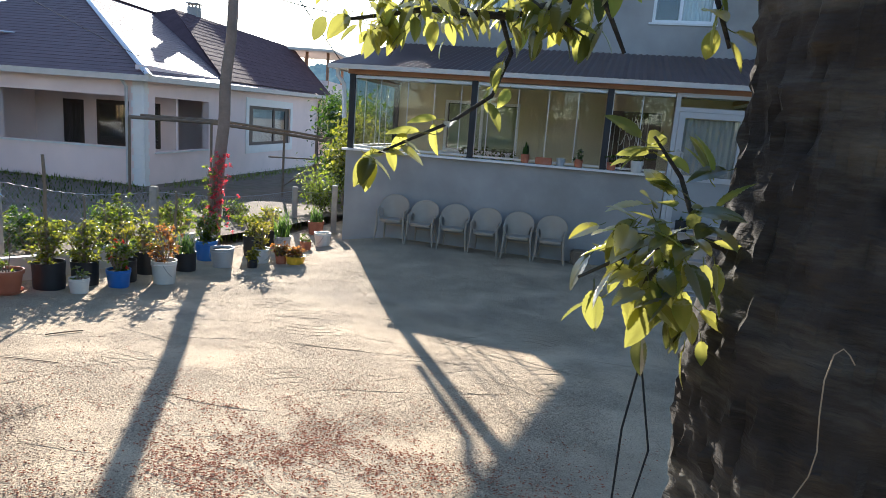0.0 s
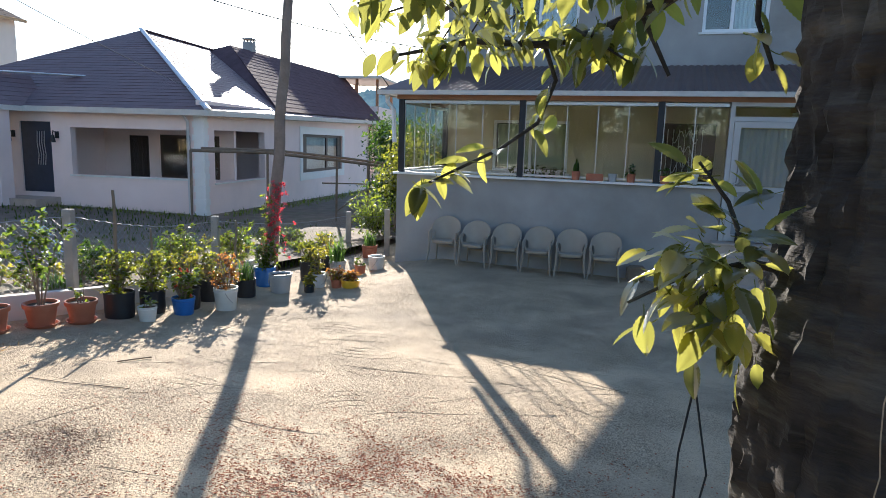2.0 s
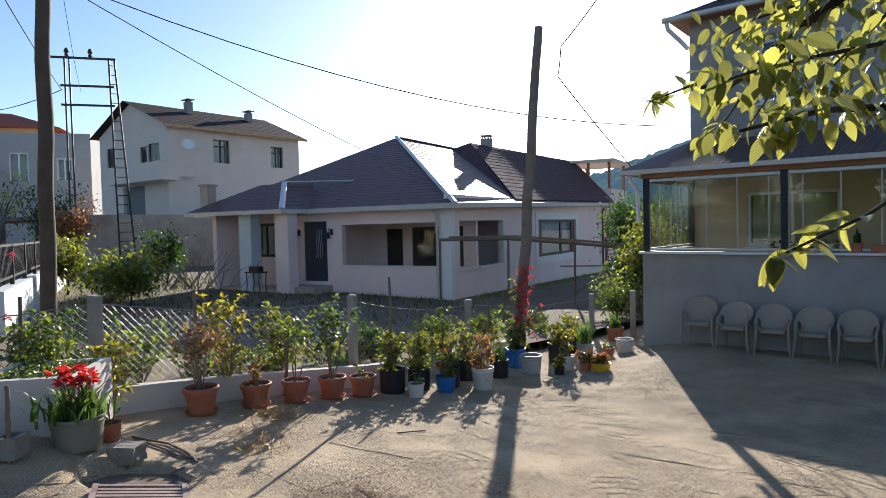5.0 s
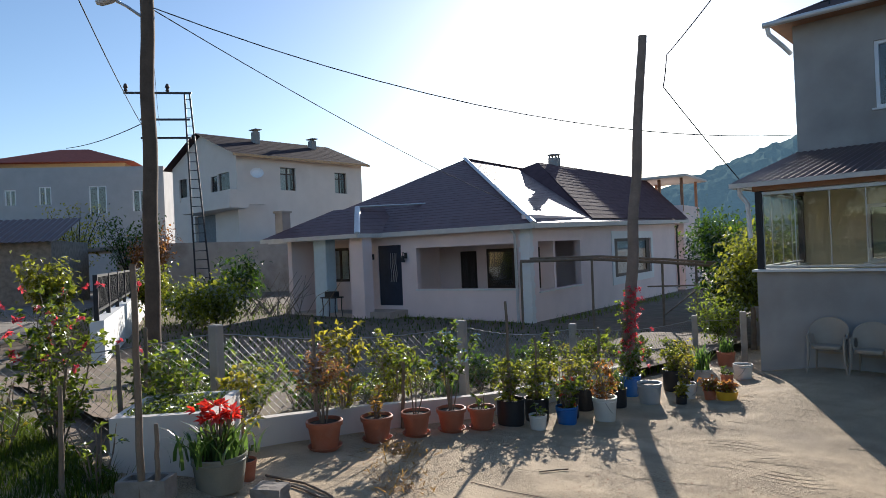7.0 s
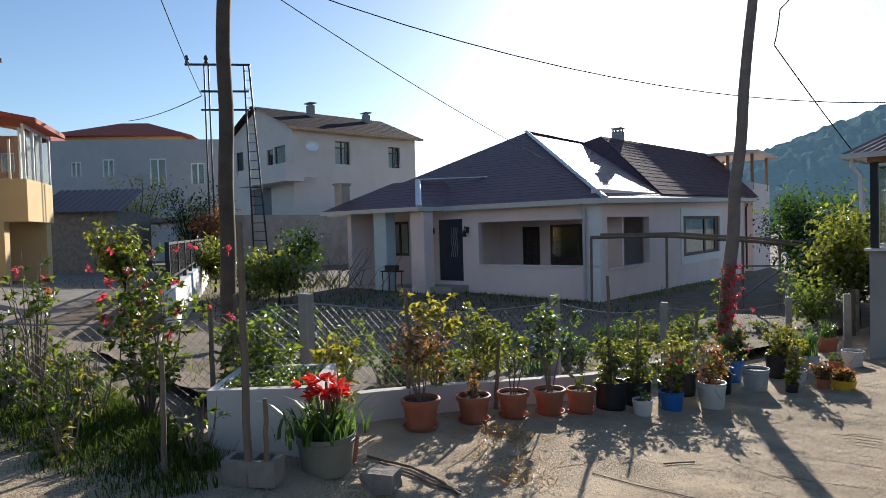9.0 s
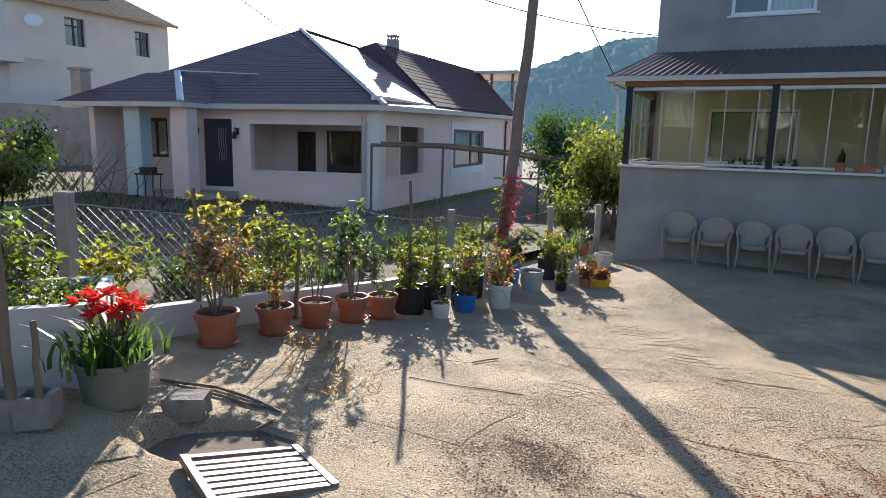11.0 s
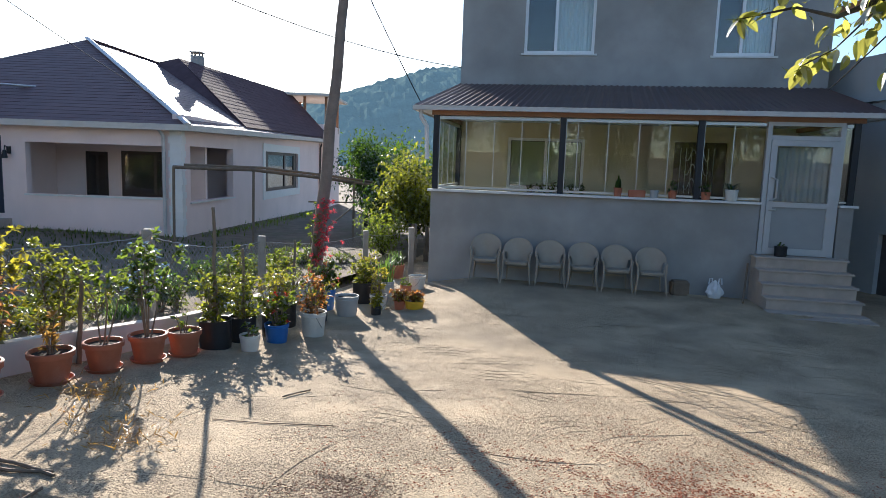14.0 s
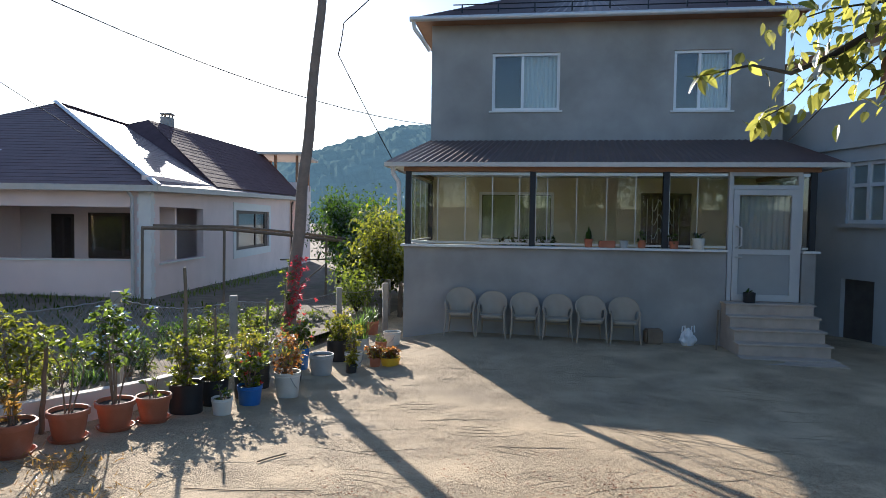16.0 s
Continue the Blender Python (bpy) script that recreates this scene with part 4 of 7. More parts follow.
for x, y0, y1, z0, z1 in ((-0.1, 3.3, 4.55, 7.0, 8.6), (-0.1, 8.0, 9.1, 6.95, 8.5)):
    w = part("window", box(bmesh.new(), x - 0.05, x, y0, y0 + 0.1, z0, z1), M_BROWN_FRAME, white)
    bm = bmesh.new()
    for a in (y1 - 0.1, (y0 + y1) / 2 - 0.05):
        box(bm, x - 0.05, x, a, a + 0.1, z0, z1)
    box(bm, x - 0.045, x - 0.005, y0 + 0.1, y1 - 0.1, z1 - 0.5, z1 - 0.42)
    part("window_frame", bm, M_BROWN_FRAME, w)
    part("pane", box(bmesh.new(), x - 0.03, x - 0.02, y0 + 0.1, y1 - 0.1, z0, z1), M_PANE, w)
    part("curtain", box(bmesh.new(), x - 0.4, x - 0.38, y0, y1, z0, z1), M_CURTAIN, w)
for x0, x1, z0, z1 in ((-5.55, -4.75, 6.7, 8.4), (-2.35, -1.75, 6.9, 8.1), (-1.65, -0.65, 6.1, 8.2)):
    w = part("window", box(bmesh.new(), x0, x0 + 0.1, 0.1, 0.15, z0, z1), M_BROWN_FRAME, white)
    part("window_frame", box(bmesh.new(), x1 - 0.1, x1, 0.1, 0.15, z0, z1), M_BROWN_FRAME, w)
    part("pane", box(bmesh.new(), x0 + 0.1, x1 - 0.1, 0.12, 0.13, z0, z1), M_PANE, w)
part("garage_door", box(bmesh.new(), -4.0, -2.1, 0.2, 0.24, WZ0 + 0.03, 5.48), mat("grey_metal_door", (0.16, 0.18, 0.2), 0.5), white)
bm = bmesh.new()
box(bm, -3.6, 0.9, -1.3, -0.003, 5.6, 5.85)
box(bm, -3.6, 0.9, -1.3, -1.15, 5.85, 6.75)
box(bm, 0.75, 0.9, -1.147, 1.2, 5.85, 6.75)
part("balcony", bm, M_WHITEWALL, white)
for q in (((0.35, -0.5, 9.2), (0.35, 11.0, 9.2), (-3.1, 11.0, 11.3), (-3.1, -0.5, 11.3)), ((-6.6, 11.0, 9.2), (-6.6, -0.5, 9.2), (-3.1, -0.5, 11.3), (-3.1, 11.0, 11.3))):
    lapped_roof(white, "roof_slope", q, 0.35, M_ROOF_DARK)
bm = bmesh.new()
box(bm, 0.33, 0.38, -0.5, 11.0, 9.05, 9.22)
part("eaves_board", bm, mat("rust_eaves", (0.5, 0.33, 0.18), 0.7), white)
for y, h in ((3.6, 11.6), (8.6, 11.4)):
    bm = bmesh.new()
    box(bm, -2.5, -2.12, y - 0.19, y + 0.19, 10.2, h)
    box(bm, -2.6, -2.02, y - 0.28, y + 0.28, h + 0.12, h + 0.18)
    box(bm, -2.42, -2.2, y - 0.12, y + 0.12, h, h + 0.12)
    part("chimney", bm, M_RENDER, white)
bm = bmesh.new()
lathe(bm, [(0.02, 0), (0.28, 0.06), (0.38, 0.16), (0.36, 0.16), (0.26, 0.07), (0.02, 0.02)], 16)
dish = part("satellite_dish", bm, M_WHITE, white)
dish.matrix_local = pose(0.5, 1.0, 7.9, 70, 0, 60)

bm = bmesh.new()
box(bm, -31.0, -30.6, 1.0, 26, -0.5, 3.35)
box(bm, -42, -31.003, 1.0, 26, 3.1, 3.3)
single("retaining_wall", bm, M_RUSTWALL, "stained concrete retaining wall below the white house", "wall", kind="structure")

# yellow building on the lane
YB_M = VF @ pose(-10.24, 12.0, -2.268, 0, 0, 10.45) @ pose(0, 0, 0, 0, 0, 90)
yel = thing("yellow_building", "yellow three-storey building with open attic and ground floor garages", "house", YB_M)
bm = bmesh.new()
wall(bm, 10.6, 2.7, 6.0, 0.25, [(4.6, 6.7, 4.0, 5.85)])
part("wall", bm, M_YELLOWWALL, yel)
part("attic_parapet", box(bmesh.new(), 0, 10.6, 0.0, 0.15, 6.003, 6.9), M_YELLOWWALL, yel)
bm = bmesh.new()
box(bm, 0, 10.6, -0.06, -0.003, 5.95, 6.12)
part("moulding", bm, M_YELLOWWALL, yel)
for nm, q in (("floor_slab", (0.253, 10.347, 0.26, 8.747, 2.55, 2.7)), ("floor_slab", (0.253, 10.347, 0.26, 8.747, 5.85, 6.0)), ("wall", (10.35, 10.6, 0.26, 9, 0.3, 8.14)),
              ("wall", (0, 0.25, 0.26, 9, 0.3, 8.14)), ("wall", (0.253, 10.347, 8.75, 9, 0.3, 8.14))):
    part(nm, box(bmesh.new(), *q), M_YELLOWWALL, yel)
for x0, x1 in ((0, 0.8), (4.2, 5.1), (7.6, 10.6)):
    part("pillar", box(bmesh.new(), x0, x1, 0.0, 0.6, 0.3, 2.697), M_YELLOWWALL, yel)
# dark board across the inside, painted as indoor shade
part("room_shade_board", box(bmesh.new(), 0.3, 10.3, 3.5, 3.6, 0.3, 5.8), M_DARK, yel)
for x in (0.2, 2.6, 5.0, 7.4, 9.8):
    part("attic_post", box(bmesh.new(), x, x + 0.25, 0.0, 0.25, 6.9, 8.5), M_YELLOWWALL, yel)
bm = bmesh.new()
v = [bm.verts.new(p) for p in ((-0.5, -0.6, 8.3), (10.9, -0.6, 8.3), (10.9, 9.5, 8.3), (-0.5, 9.5, 8.3), (5.5, 4.5, 10.6),
                               (-0.5, -0.6, 8.15), (10.9, -0.6, 8.15), (10.9, 9.5, 8.15), (-0.5, 9.5, 8.15))]
for f in ((0, 1, 4), (1, 2, 4), (2, 3, 4), (3, 0, 4), (0, 5, 6, 1), (1, 6, 7, 2), (2, 7, 8, 3), (3, 8, 5, 0), (5, 8, 7, 6)):
    bm.faces.new([v[i] for i in f])
part("roof", bm, M_STICK, yel)
for k in range(20):
    part("rafter_end", box(bmesh.new(), -0.3 + k * 0.58, -0.2 + k * 0.58, -0.72 - 0.08 * (k % 3), 0.3, 8.03, 8.147), M_STICK, yel)
bm = bmesh.new()
box(bm, 7.6, 8.15, 0.1, 0.65, 8.3, 9.9)
box(bm, 7.45, 8.3, -0.05, 0.8, 9.95, 10.03)
box(bm, 7.7, 8.05, 0.2, 0.55, 9.9, 9.95)
part("chimney", bm, M_RUSTWALL, yel)
for x0, w in ((4.6, 2.1),):
    win_y = part("window", box(bmesh.new(), x0, x0 + 0.08, 0.06, 0.14, 4.0, 5.85), M_PVC, yel)
    bm = bmesh.new()
    for a in (w - 0.08, w * 0.33, w * 0.66):
        box(bm, x0 + a, x0 + a + 0.08, 0.06, 0.14, 4.0, 5.85)
    box(bm, x0 + 0.08, x0 + w - 0.08, 0.07, 0.13, 5.77, 5.85)
    box(bm, x0 + 0.08, x0 + w - 0.08, 0.07, 0.13, 4.0, 4.08)
    part("window_frame", bm, M_PVC, win_y)
    part("pane", box(bmesh.new(), x0 + 0.08, x0 + w - 0.08, 0.1, 0.108, 4.08, 5.77), M_PANE, win_y)
    part("curtain", box(bmesh.new(), x0, x0 + w, 0.2, 0.22, 4.0, 5.85), M_CURTAIN, win_y)
    bm = bmesh.new()
    for a, b, c, d in ((x0 - 0.15, x0, 3.85, 6.0), (x0 + w, x0 + w + 0.15, 3.85, 6.0), (x0, x0 + w, 3.85, 4.0), (x0, x0 + w, 5.85, 5.947)):
        box(bm, a, b, -0.025, -0.003, c, d)
    part("window_surround", bm, M_WHITE, yel)
# glazed bay beyond
for nm, q in (("bay", (10.9, 14.0, -1.3, 2.5, 2.9, 4.3)), ("pillar", (10.9, 11.4, -0.6, 2.5, 0.2, 2.897)), ("pillar", (13.4, 14.0, -1.2, 2.5, 0.2, 2.897))):
    part(nm, box(bmesh.new(), *q), M_YELLOWWALL, yel)
for x in (10.9, 11.9, 12.9, 13.92):
    part("bay_mullion", box(bmesh.new(), x, x + 0.08, -1.28, -1.2, 4.3, 5.997), M_PVC, yel)
for y in (0.0, 1.2, 2.4):
    for x in (10.9, 13.92):
        part("bay_mullion", box(bmesh.new(), x, x + 0.08, y, y + 0.08, 4.3, 6.0), M_PVC, yel)
part("bay_head", box(bmesh.new(), 10.9, 14.0, -1.28, -1.2, 6.0, 6.1), M_PVC, yel)
bm = bmesh.new()
box(bm, 10.98, 13.92, -1.25, -1.24, 4.3, 6.0)
box(bm, 10.93, 10.94, -1.2, 2.4, 4.3, 6.0)
part("pane", bm, M_PANE, yel)
part("curtain", box(bmesh.new(), 11.1, 13.8, -1.1, -1.05, 4.3, 6.0), M_CURTAIN, yel)
bm = bmesh.new()
v = [bm.verts.new(p) for p in ((10.6, -1.7, 6.1), (14.4, -1.7, 6.1), (14.4, 3, 7.0), (10.6, 3, 7.0), (10.6, -1.7, 6.25), (14.4, -1.7, 6.25), (14.4, 3, 7.15), (10.6, 3, 7.15))]
for f in ((0, 3, 2, 1), (4, 5, 6, 7), (0, 1, 5, 4), (1, 2, 6, 5), (2, 3, 7, 6), (3, 0, 4, 7)):
    bm.faces.new([v[i] for i in f])
part("bay_roof", bm, M_REDROOF, yel)


def far_block(name, label, x0, x1, y0, y1, z0, z1, material, wins, roof=None):
    """A distant house in the lane frame; wins: x, z, width, height on the near face."""
    e = thing(name, label, "house", VF)
    bm = bmesh.new()
    wall(bm, x1 - x0, z0, z1, 0.3, [(w[0] - x0, w[0] - x0 + w[2], w[1], w[1] + w[3]) for w in wins], pose(x0, y0, 0))
    part("wall", bm, material, e)
    for nm, q in (("wall", (x0, x0 + 0.3, y0 + 0.303, y1, z0, z1)), ("wall", (x1 - 0.3, x1, y0 + 0.303, y1, z0, z1)), ("wall", (x0 + 0.303, x1 - 0.303, y1 - 0.3, y1, z0, z1)),
                  ("flat_top", (x0 + 0.303, x1 - 0.303, y0 + 0.303, y1 - 0.303, z1 - 0.2, z1 - 0.05))):
        part(nm, box(bmesh.new(), *q), material, e)
    # dark board behind the near face, in place of indoor shade
    part("room_shade_board", box(bmesh.new(), x0 + 0.4, x1 - 0.4, y0 + 0.8, y0 + 0.9, z0, z1 - 0.3), M_DARK, e)
    for w in wins:
        f = part("window", box(bmesh.new(), w[0], w[0] + 0.1, y0 + 0.08, y0 + 0.14, w[1], w[1] + w[3]), M_PVC, e)
        bm = bmesh.new()
        box(bm, w[0] + w[2] - 0.1, w[0] + w[2], y0 + 0.08, y0 + 0.14, w[1], w[1] + w[3])
        box(bm, w[0] + w[2] / 2 - 0.05, w[0] + w[2] / 2 + 0.05, y0 + 0.08, y0 + 0.14, w[1], w[1] + w[3])
        box(bm, w[0] + 0.1, w[0] + w[2] - 0.1, y0 + 0.085, y0 + 0.135, w[1] + w[3] - 0.1, w[1] + w[3])
        part("window_frame", bm, M_PVC, f)
        part("pane", box(bmesh.new(), w[0] + 0.1, w[0] + w[2] - 0.1, y0 + 0.1, y0 + 0.11, w[1], w[1] + w[3]), M_PANE, f)
    if roof:
        o, h, rm = roof
        bm = bmesh.new()
        cx, cy = (x0 + x1) / 2, (y0 + y1) / 2
        dx = max(0.5, (x1 - x0) / 2 - (y1 - y0) / 2)
        v = [bm.verts.new(p) for p in ((x0 - o, y0 - o, z1), (x1 + o, y0 - o, z1), (x1 + o, y1 + o, z1), (x0 - o, y1 + o, z1), (cx - dx, cy, z1 + h), (cx + dx, cy, z1 + h))]
        for q in ((0, 1, 5, 4), (1, 2, 5), (2, 3, 4, 5), (3, 0, 4), (0, 3, 2, 1)):
            bm.faces.new([v[i] for i in q])
        part("roof", bm, rm, e)
    return e


far_block("grey_house", "grey flat-roofed house with pale lower storey", -24.5, -11.2, 55, 67, -2, 7.9, M_GREYWALL,
          [(-22.8, 5.0, 0.8, 1.2), (-20.4, 5.0, 0.9, 1.4), (-16.8, 4.2, 1.3, 2.2), (-13.6, 4.3, 1.1, 1.7)])
far_block("red_roof_house", "tall house with a broad red tiled roof", -32, -19, 74, 84, -2, 11.0, M_YELLOWWALL,
          [(-30, 7.5, 1.2, 1.6), (-27.5, 7.5, 1.2, 1.6)], (1.2, 2.3, M_REDROOF))
far_block("red_house", "dark red plastered house with white windows", -38, -29, 66, 74, -2, 10.0, M_REDROOF,
          [(-33.5, 3.4, 1.2, 2.0), (-31.8, 3.4, 1.2, 2.0), (-33.5, 6.6, 1.2, 1.8), (-31.8, 6.6, 1.2, 1.8)])
shed = thing("stone_shed", "old rubble stone shed with a dark tin roof", "shed", VF)
bm = bmesh.new()
box(bm, -14.6, -11.4, 32, 37, -2, 1.3)
part("wall", bm, M_STONE, shed)
bm = bmesh.new()
corrugated(bm, ((-15.0, 31.5, 1.25), (-11.0, 31.5, 1.25), (-11.0, 35, 2.5), (-15.0, 35, 2.5)), 0.3, 0.03)
part("roof", bm, M_SHEET, shed)

# minaret
mina = thing("minaret", "white mosque minaret with green balconies and spire", "tower", VF @ pose(-48.5, 90, 0))
part("shaft", lathe(bmesh.new(), [(1.15, -5), (1.15, 20), (1.05, 20.2), (1.05, 27), (0.95, 27.2), (0.95, 33)], 20), M_WHITE, mina, smooth=True)
for z in (18.8, 25.6):
    part("balcony", lathe(bmesh.new(), [(1.15, z - 1.2), (1.35, z - 0.8), (1.75, z), (1.85, z + 0.1), (1.85, z + 1.2), (1.72, z + 1.2), (1.72, z + 0.2), (1.0, z + 0.2)], 20), M_GREEN, mina)
part("spire", lathe(bmesh.new(), [(1.08, 33), (0.75, 35), (0.05, 43)], 20), M_GREEN, mina, smooth=True)

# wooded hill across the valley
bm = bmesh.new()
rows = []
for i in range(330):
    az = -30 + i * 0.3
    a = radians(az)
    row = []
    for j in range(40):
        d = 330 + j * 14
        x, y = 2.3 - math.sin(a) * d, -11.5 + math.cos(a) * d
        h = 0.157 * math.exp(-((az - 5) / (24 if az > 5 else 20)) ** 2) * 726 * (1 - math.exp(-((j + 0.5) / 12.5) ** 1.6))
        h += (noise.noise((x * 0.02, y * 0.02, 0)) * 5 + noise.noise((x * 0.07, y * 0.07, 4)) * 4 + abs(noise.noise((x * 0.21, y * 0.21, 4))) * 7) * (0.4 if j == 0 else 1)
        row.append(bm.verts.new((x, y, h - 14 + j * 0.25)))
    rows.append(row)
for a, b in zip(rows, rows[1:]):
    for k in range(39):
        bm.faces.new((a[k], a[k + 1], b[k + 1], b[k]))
single("backdrop", bm, M_HILL, "distant wooded hillside, its blue haze put in as a faint glow", "hill", kind="structure")

# neighbour at the grey house's other side
NM = pose(8.75, 0.9, 0, 0, 0, 108.5)
M_NEIGH = mat("pale_grey_plaster", (0.5, 0.51, 0.52), 0.92, var=0.15, scale=1.2, fine=120, bump=0.25, stain=(0.38, 0.38, 0.38), stain_amt=0.6)
nb = thing("neighbour_house", "grey plastered neighbouring house with a roofed balcony", "house", NM)
bm = bmesh.new()
wall(bm, 16.0, -1.0, 4.6, -0.3, [(8.37, 9.15, -0.55, 1.17), (7.85, 9.1, 2.25, 3.43)], pose(-8.0, 0, 0))
part("wall", bm, M_NEIGH, nb)
part("cornice", box(bmesh.new(), -8, 8, 0.003, 0.08, 3.7, 3.8), M_NEIGH, nb)
part("door", box(bmesh.new(), 0.37, 1.15, -0.16, -0.1, -0.55, 1.17), mat("brown_cellar_door", (0.13, 0.115, 0.11), 0.7), nb)
w = part("window", box(bmesh.new(), -0.15, -0.08, -0.14, -0.06, 2.25, 3.43), M_PVC, nb)
bm = bmesh.new()
for x in (0.24, 0.62, 1.03):
    box(bm, x, x + 0.07, -0.14, -0.06, 2.25, 3.43)
for z in (2.25, 2.95, 3.36):
    box(bm, -0.08, 1.03, -0.13, -0.07, z, z + 0.07)
part("window_frame", bm, M_PVC, w)
part("pane", box(bmesh.new(), -0.08, 1.03, -0.105, -0.098, 2.3, 3.4), M_PANE, w)
part("curtain", box(bmesh.new(), -0.1, 1.05, -0.125, -0.12, 2.26, 3.42), M_CURTAIN, w)
part("window_sill", box(bmesh.new(), -0.25, 1.2, -0.05, 0.09, 2.17, 2.247), M_NEIGH, nb)
for x in (-5.5, -2.5, 0.5, 3.4, 6.4):
    part("balcony_post", box(bmesh.new(), x, x + 0.12, -0.3, -0.18, 4.6, 5.45), M_BEAM, nb)
bm = bmesh.new()
v = [bm.verts.new(p) for p in ((-8.3, 0.6, 5.4), (8.3, 0.6, 5.4), (8.3, -5, 7.2), (-8.3, -5, 7.2), (-8.3, 0.6, 5.55), (8.3, 0.6, 5.55), (8.3, -5, 7.35), (-8.3, -5, 7.35))]
for f in ((0, 1, 2, 3), (4, 7, 6, 5), (0, 4, 5, 1), (1, 5, 6, 2), (2, 6, 7, 3), (3, 7, 4, 0)):
    bm.faces.new([v[i] for i in f])
part("roof", bm, M_BEAM, nb)
bm = bmesh.new()
box(bm, -8, -7.7, -6, -0.303, -1, 4.6)
box(bm, 7.7, 8, -6, -0.303, -1, 4.6)
box(bm, -7.69, 7.69, -3.2, -3.0, -1, 4.6)
part("wall", bm, M_NEIGH, nb)


# ---- the cherry tree beside the path ----
def cherry_leaf():
    """A broad toothed leaf, folded at the midrib and quilted between its side veins; 1 long."""
    bm = bmesh.new()
    n, cols = 20, (-1.0, -0.6, -0.25, 0.0, 0.25, 0.6, 1.0)
    rows = []
    for k in range(n + 1):
        f = k / n
        w = 0.25 * math.sin(math.pi * min(1, f ** 0.85)) ** 0.75 * (1 - 0.12 * f)
        row = []
        for c in cols:
            tooth = 1 + (0.07 if k % 2 and abs(c) == 1 else 0)
            x = w * c * tooth
            quilt = 0.016 * math.cos((f - abs(x) * 0.75) * 2 * math.pi * 9) * min(1, abs(c) * 3) * (1 - f * 0.6)
            row.append(bm.verts.new((x, f - (0.02 if abs(c) == 1 and k % 2 else 0), -0.24 * f * f + 0.1 * abs(x) / 0.3 - 0.05 * (x / 0.3) ** 2 + quilt)))
        rows.append(row)
    for p, q in zip(rows, rows[1:]):
        for i in range(6):
            bm.faces.new((p[i], p[i + 1], q[i + 1], q[i]))
    bmesh.ops.remove_doubles(bm, verts=bm.verts[:], dist=0.002)
    tube(bm, [(0, -0.26, 0.03), (0, -0.1, -0.005), (0, 0.02, -0.004)], 0.013, 4, caps=False)
    return done("leaf", bm, L_CHERRY, True)


LEAF_ME = cherry_leaf()
rng = random.Random(11)
tree = thing("cherry_tree", "old cherry tree with dark cracked bark and sunlit leaves", "tree", pose(4.93, -10.26, 0))
TB = ground_z(4.93, -10.26)
bm = bmesh.new()
rings, N = [], 130
for k in range(270):
    z = TB - 0.1 + k * 0.0125
    r0 = 0.2 + 0.1 * math.exp(-(z - TB) / 0.16) + 0.02 * math.sin(z * 2.2) + 0.032 * math.exp(-((z - 1.98) / 0.2) ** 2)
    ring = []
    for i in range(N):
        a = 2 * math.pi * i / N
        ridge = noise.noise((math.cos(a) * 9, math.sin(a) * 9, z * 2.2))
        fine = noise.noise((math.cos(a) * 30, math.sin(a) * 30, z * 14))
        lent = noise.noise((math.cos(a) * 5, math.sin(a) * 5, z * 26))
        chip = noise.noise((math.cos(a) * 16, math.sin(a) * 16, z * 34))
        r = r0 + 0.007 * (1 - abs(ridge) * 2) + 0.007 * fine + 0.012 * max(0, lent) + 0.012 * chip + 0.012 * noise.noise((math.cos(a) * 2, math.sin(a) * 2, z * 1.5))
        ring.append(bm.verts.new((r * math.cos(a), r * math.sin(a), z)))
    rings.append(ring)
for a, b in zip(rings, rings[1:]):
    for i in range(N):
        bm.faces.new((a[i], a[(i + 1) % N], b[(i + 1) % N], b[i]))
bm.faces.new(rings[-1])
part("trunk", bm, M_BARK, tree, smooth=True)
TO = Vector((4.93, -10.26, 0))


def limb(pts, r0, r1):
    p = [Vector(q) - TO for q in pts]
    n = len(p)
    bm = bmesh.new()
    tube(bm, p, [r0 + (r1 - r0) * i / (n - 1) for i in range(n)], 7)
    return part("branch", bm, M_BARK, tree, smooth=True)


def put_leaf(p, d, size, roll=None):
    """One leaf at p, pointing along d."""
    d = Vector(d).normalized()
    ref = Vector((rng.gauss(0, 0.35), rng.gauss(0, 0.35), 1))
    x = d.cross(ref).normalized()
    z = x.cross(d)
    m = Matrix((x, d, z)).transposed().to_4x4()
    m.translation = Vector(p) - TO
    ob = new("leaf", LEAF_ME)
    ob.parent = tree
    ob.matrix_local = m @ Matrix.Diagonal((size, size, size, 1))
    return ob


def leafy(pts, count, size, hang=0.8, wide=0.03):
    """Leaves along a twig, most of them hanging."""
    p = [Vector(q) for q in pts]
    for k in range(count):
        f = (k + rng.random()) / count * (len(p) - 1)
        i = min(int(f), len(p) - 2)
        q = p[i].lerp(p[i + 1], f - i)
        d = Vector((rng.gauss(0, 0.75), rng.gauss(0, 0.75), rng.gauss(-hang, 0.45)))
        q = q + Vector((rng.gauss(0, wide), rng.gauss(0, wide), rng.gauss(0, wide * 0.6)))
        put_leaf(q, d, size * rng.uniform(0.7, 1.2))


A_MAIN = ((4.85, -10.2, 2.75), (4.714, -10.05, 2.66), (4.564, -9.86, 2.6), (4.429, -9.766, 2.56), (4.316, -9.73, 2.54), (4.141, -9.717, 2.554), (4.04, -9.697, 2.542), (3.941, -9.734, 2.52))
A_UP = ((4.6, -9.9, 2.62), (4.45, -9.8, 2.68), (4.25, -9.75, 2.68), (4.05, -9.8, 2.66), (3.9, -9.85, 2.62))
A_TWIG = ((4.308, -9.731, 2.551), (4.341, -9.726, 2.463), (4.309, -9.751, 2.366), (4.231, -9.787, 2.304), (4.151, -9.819, 2.261), (4.064, -9.847, 2.214))
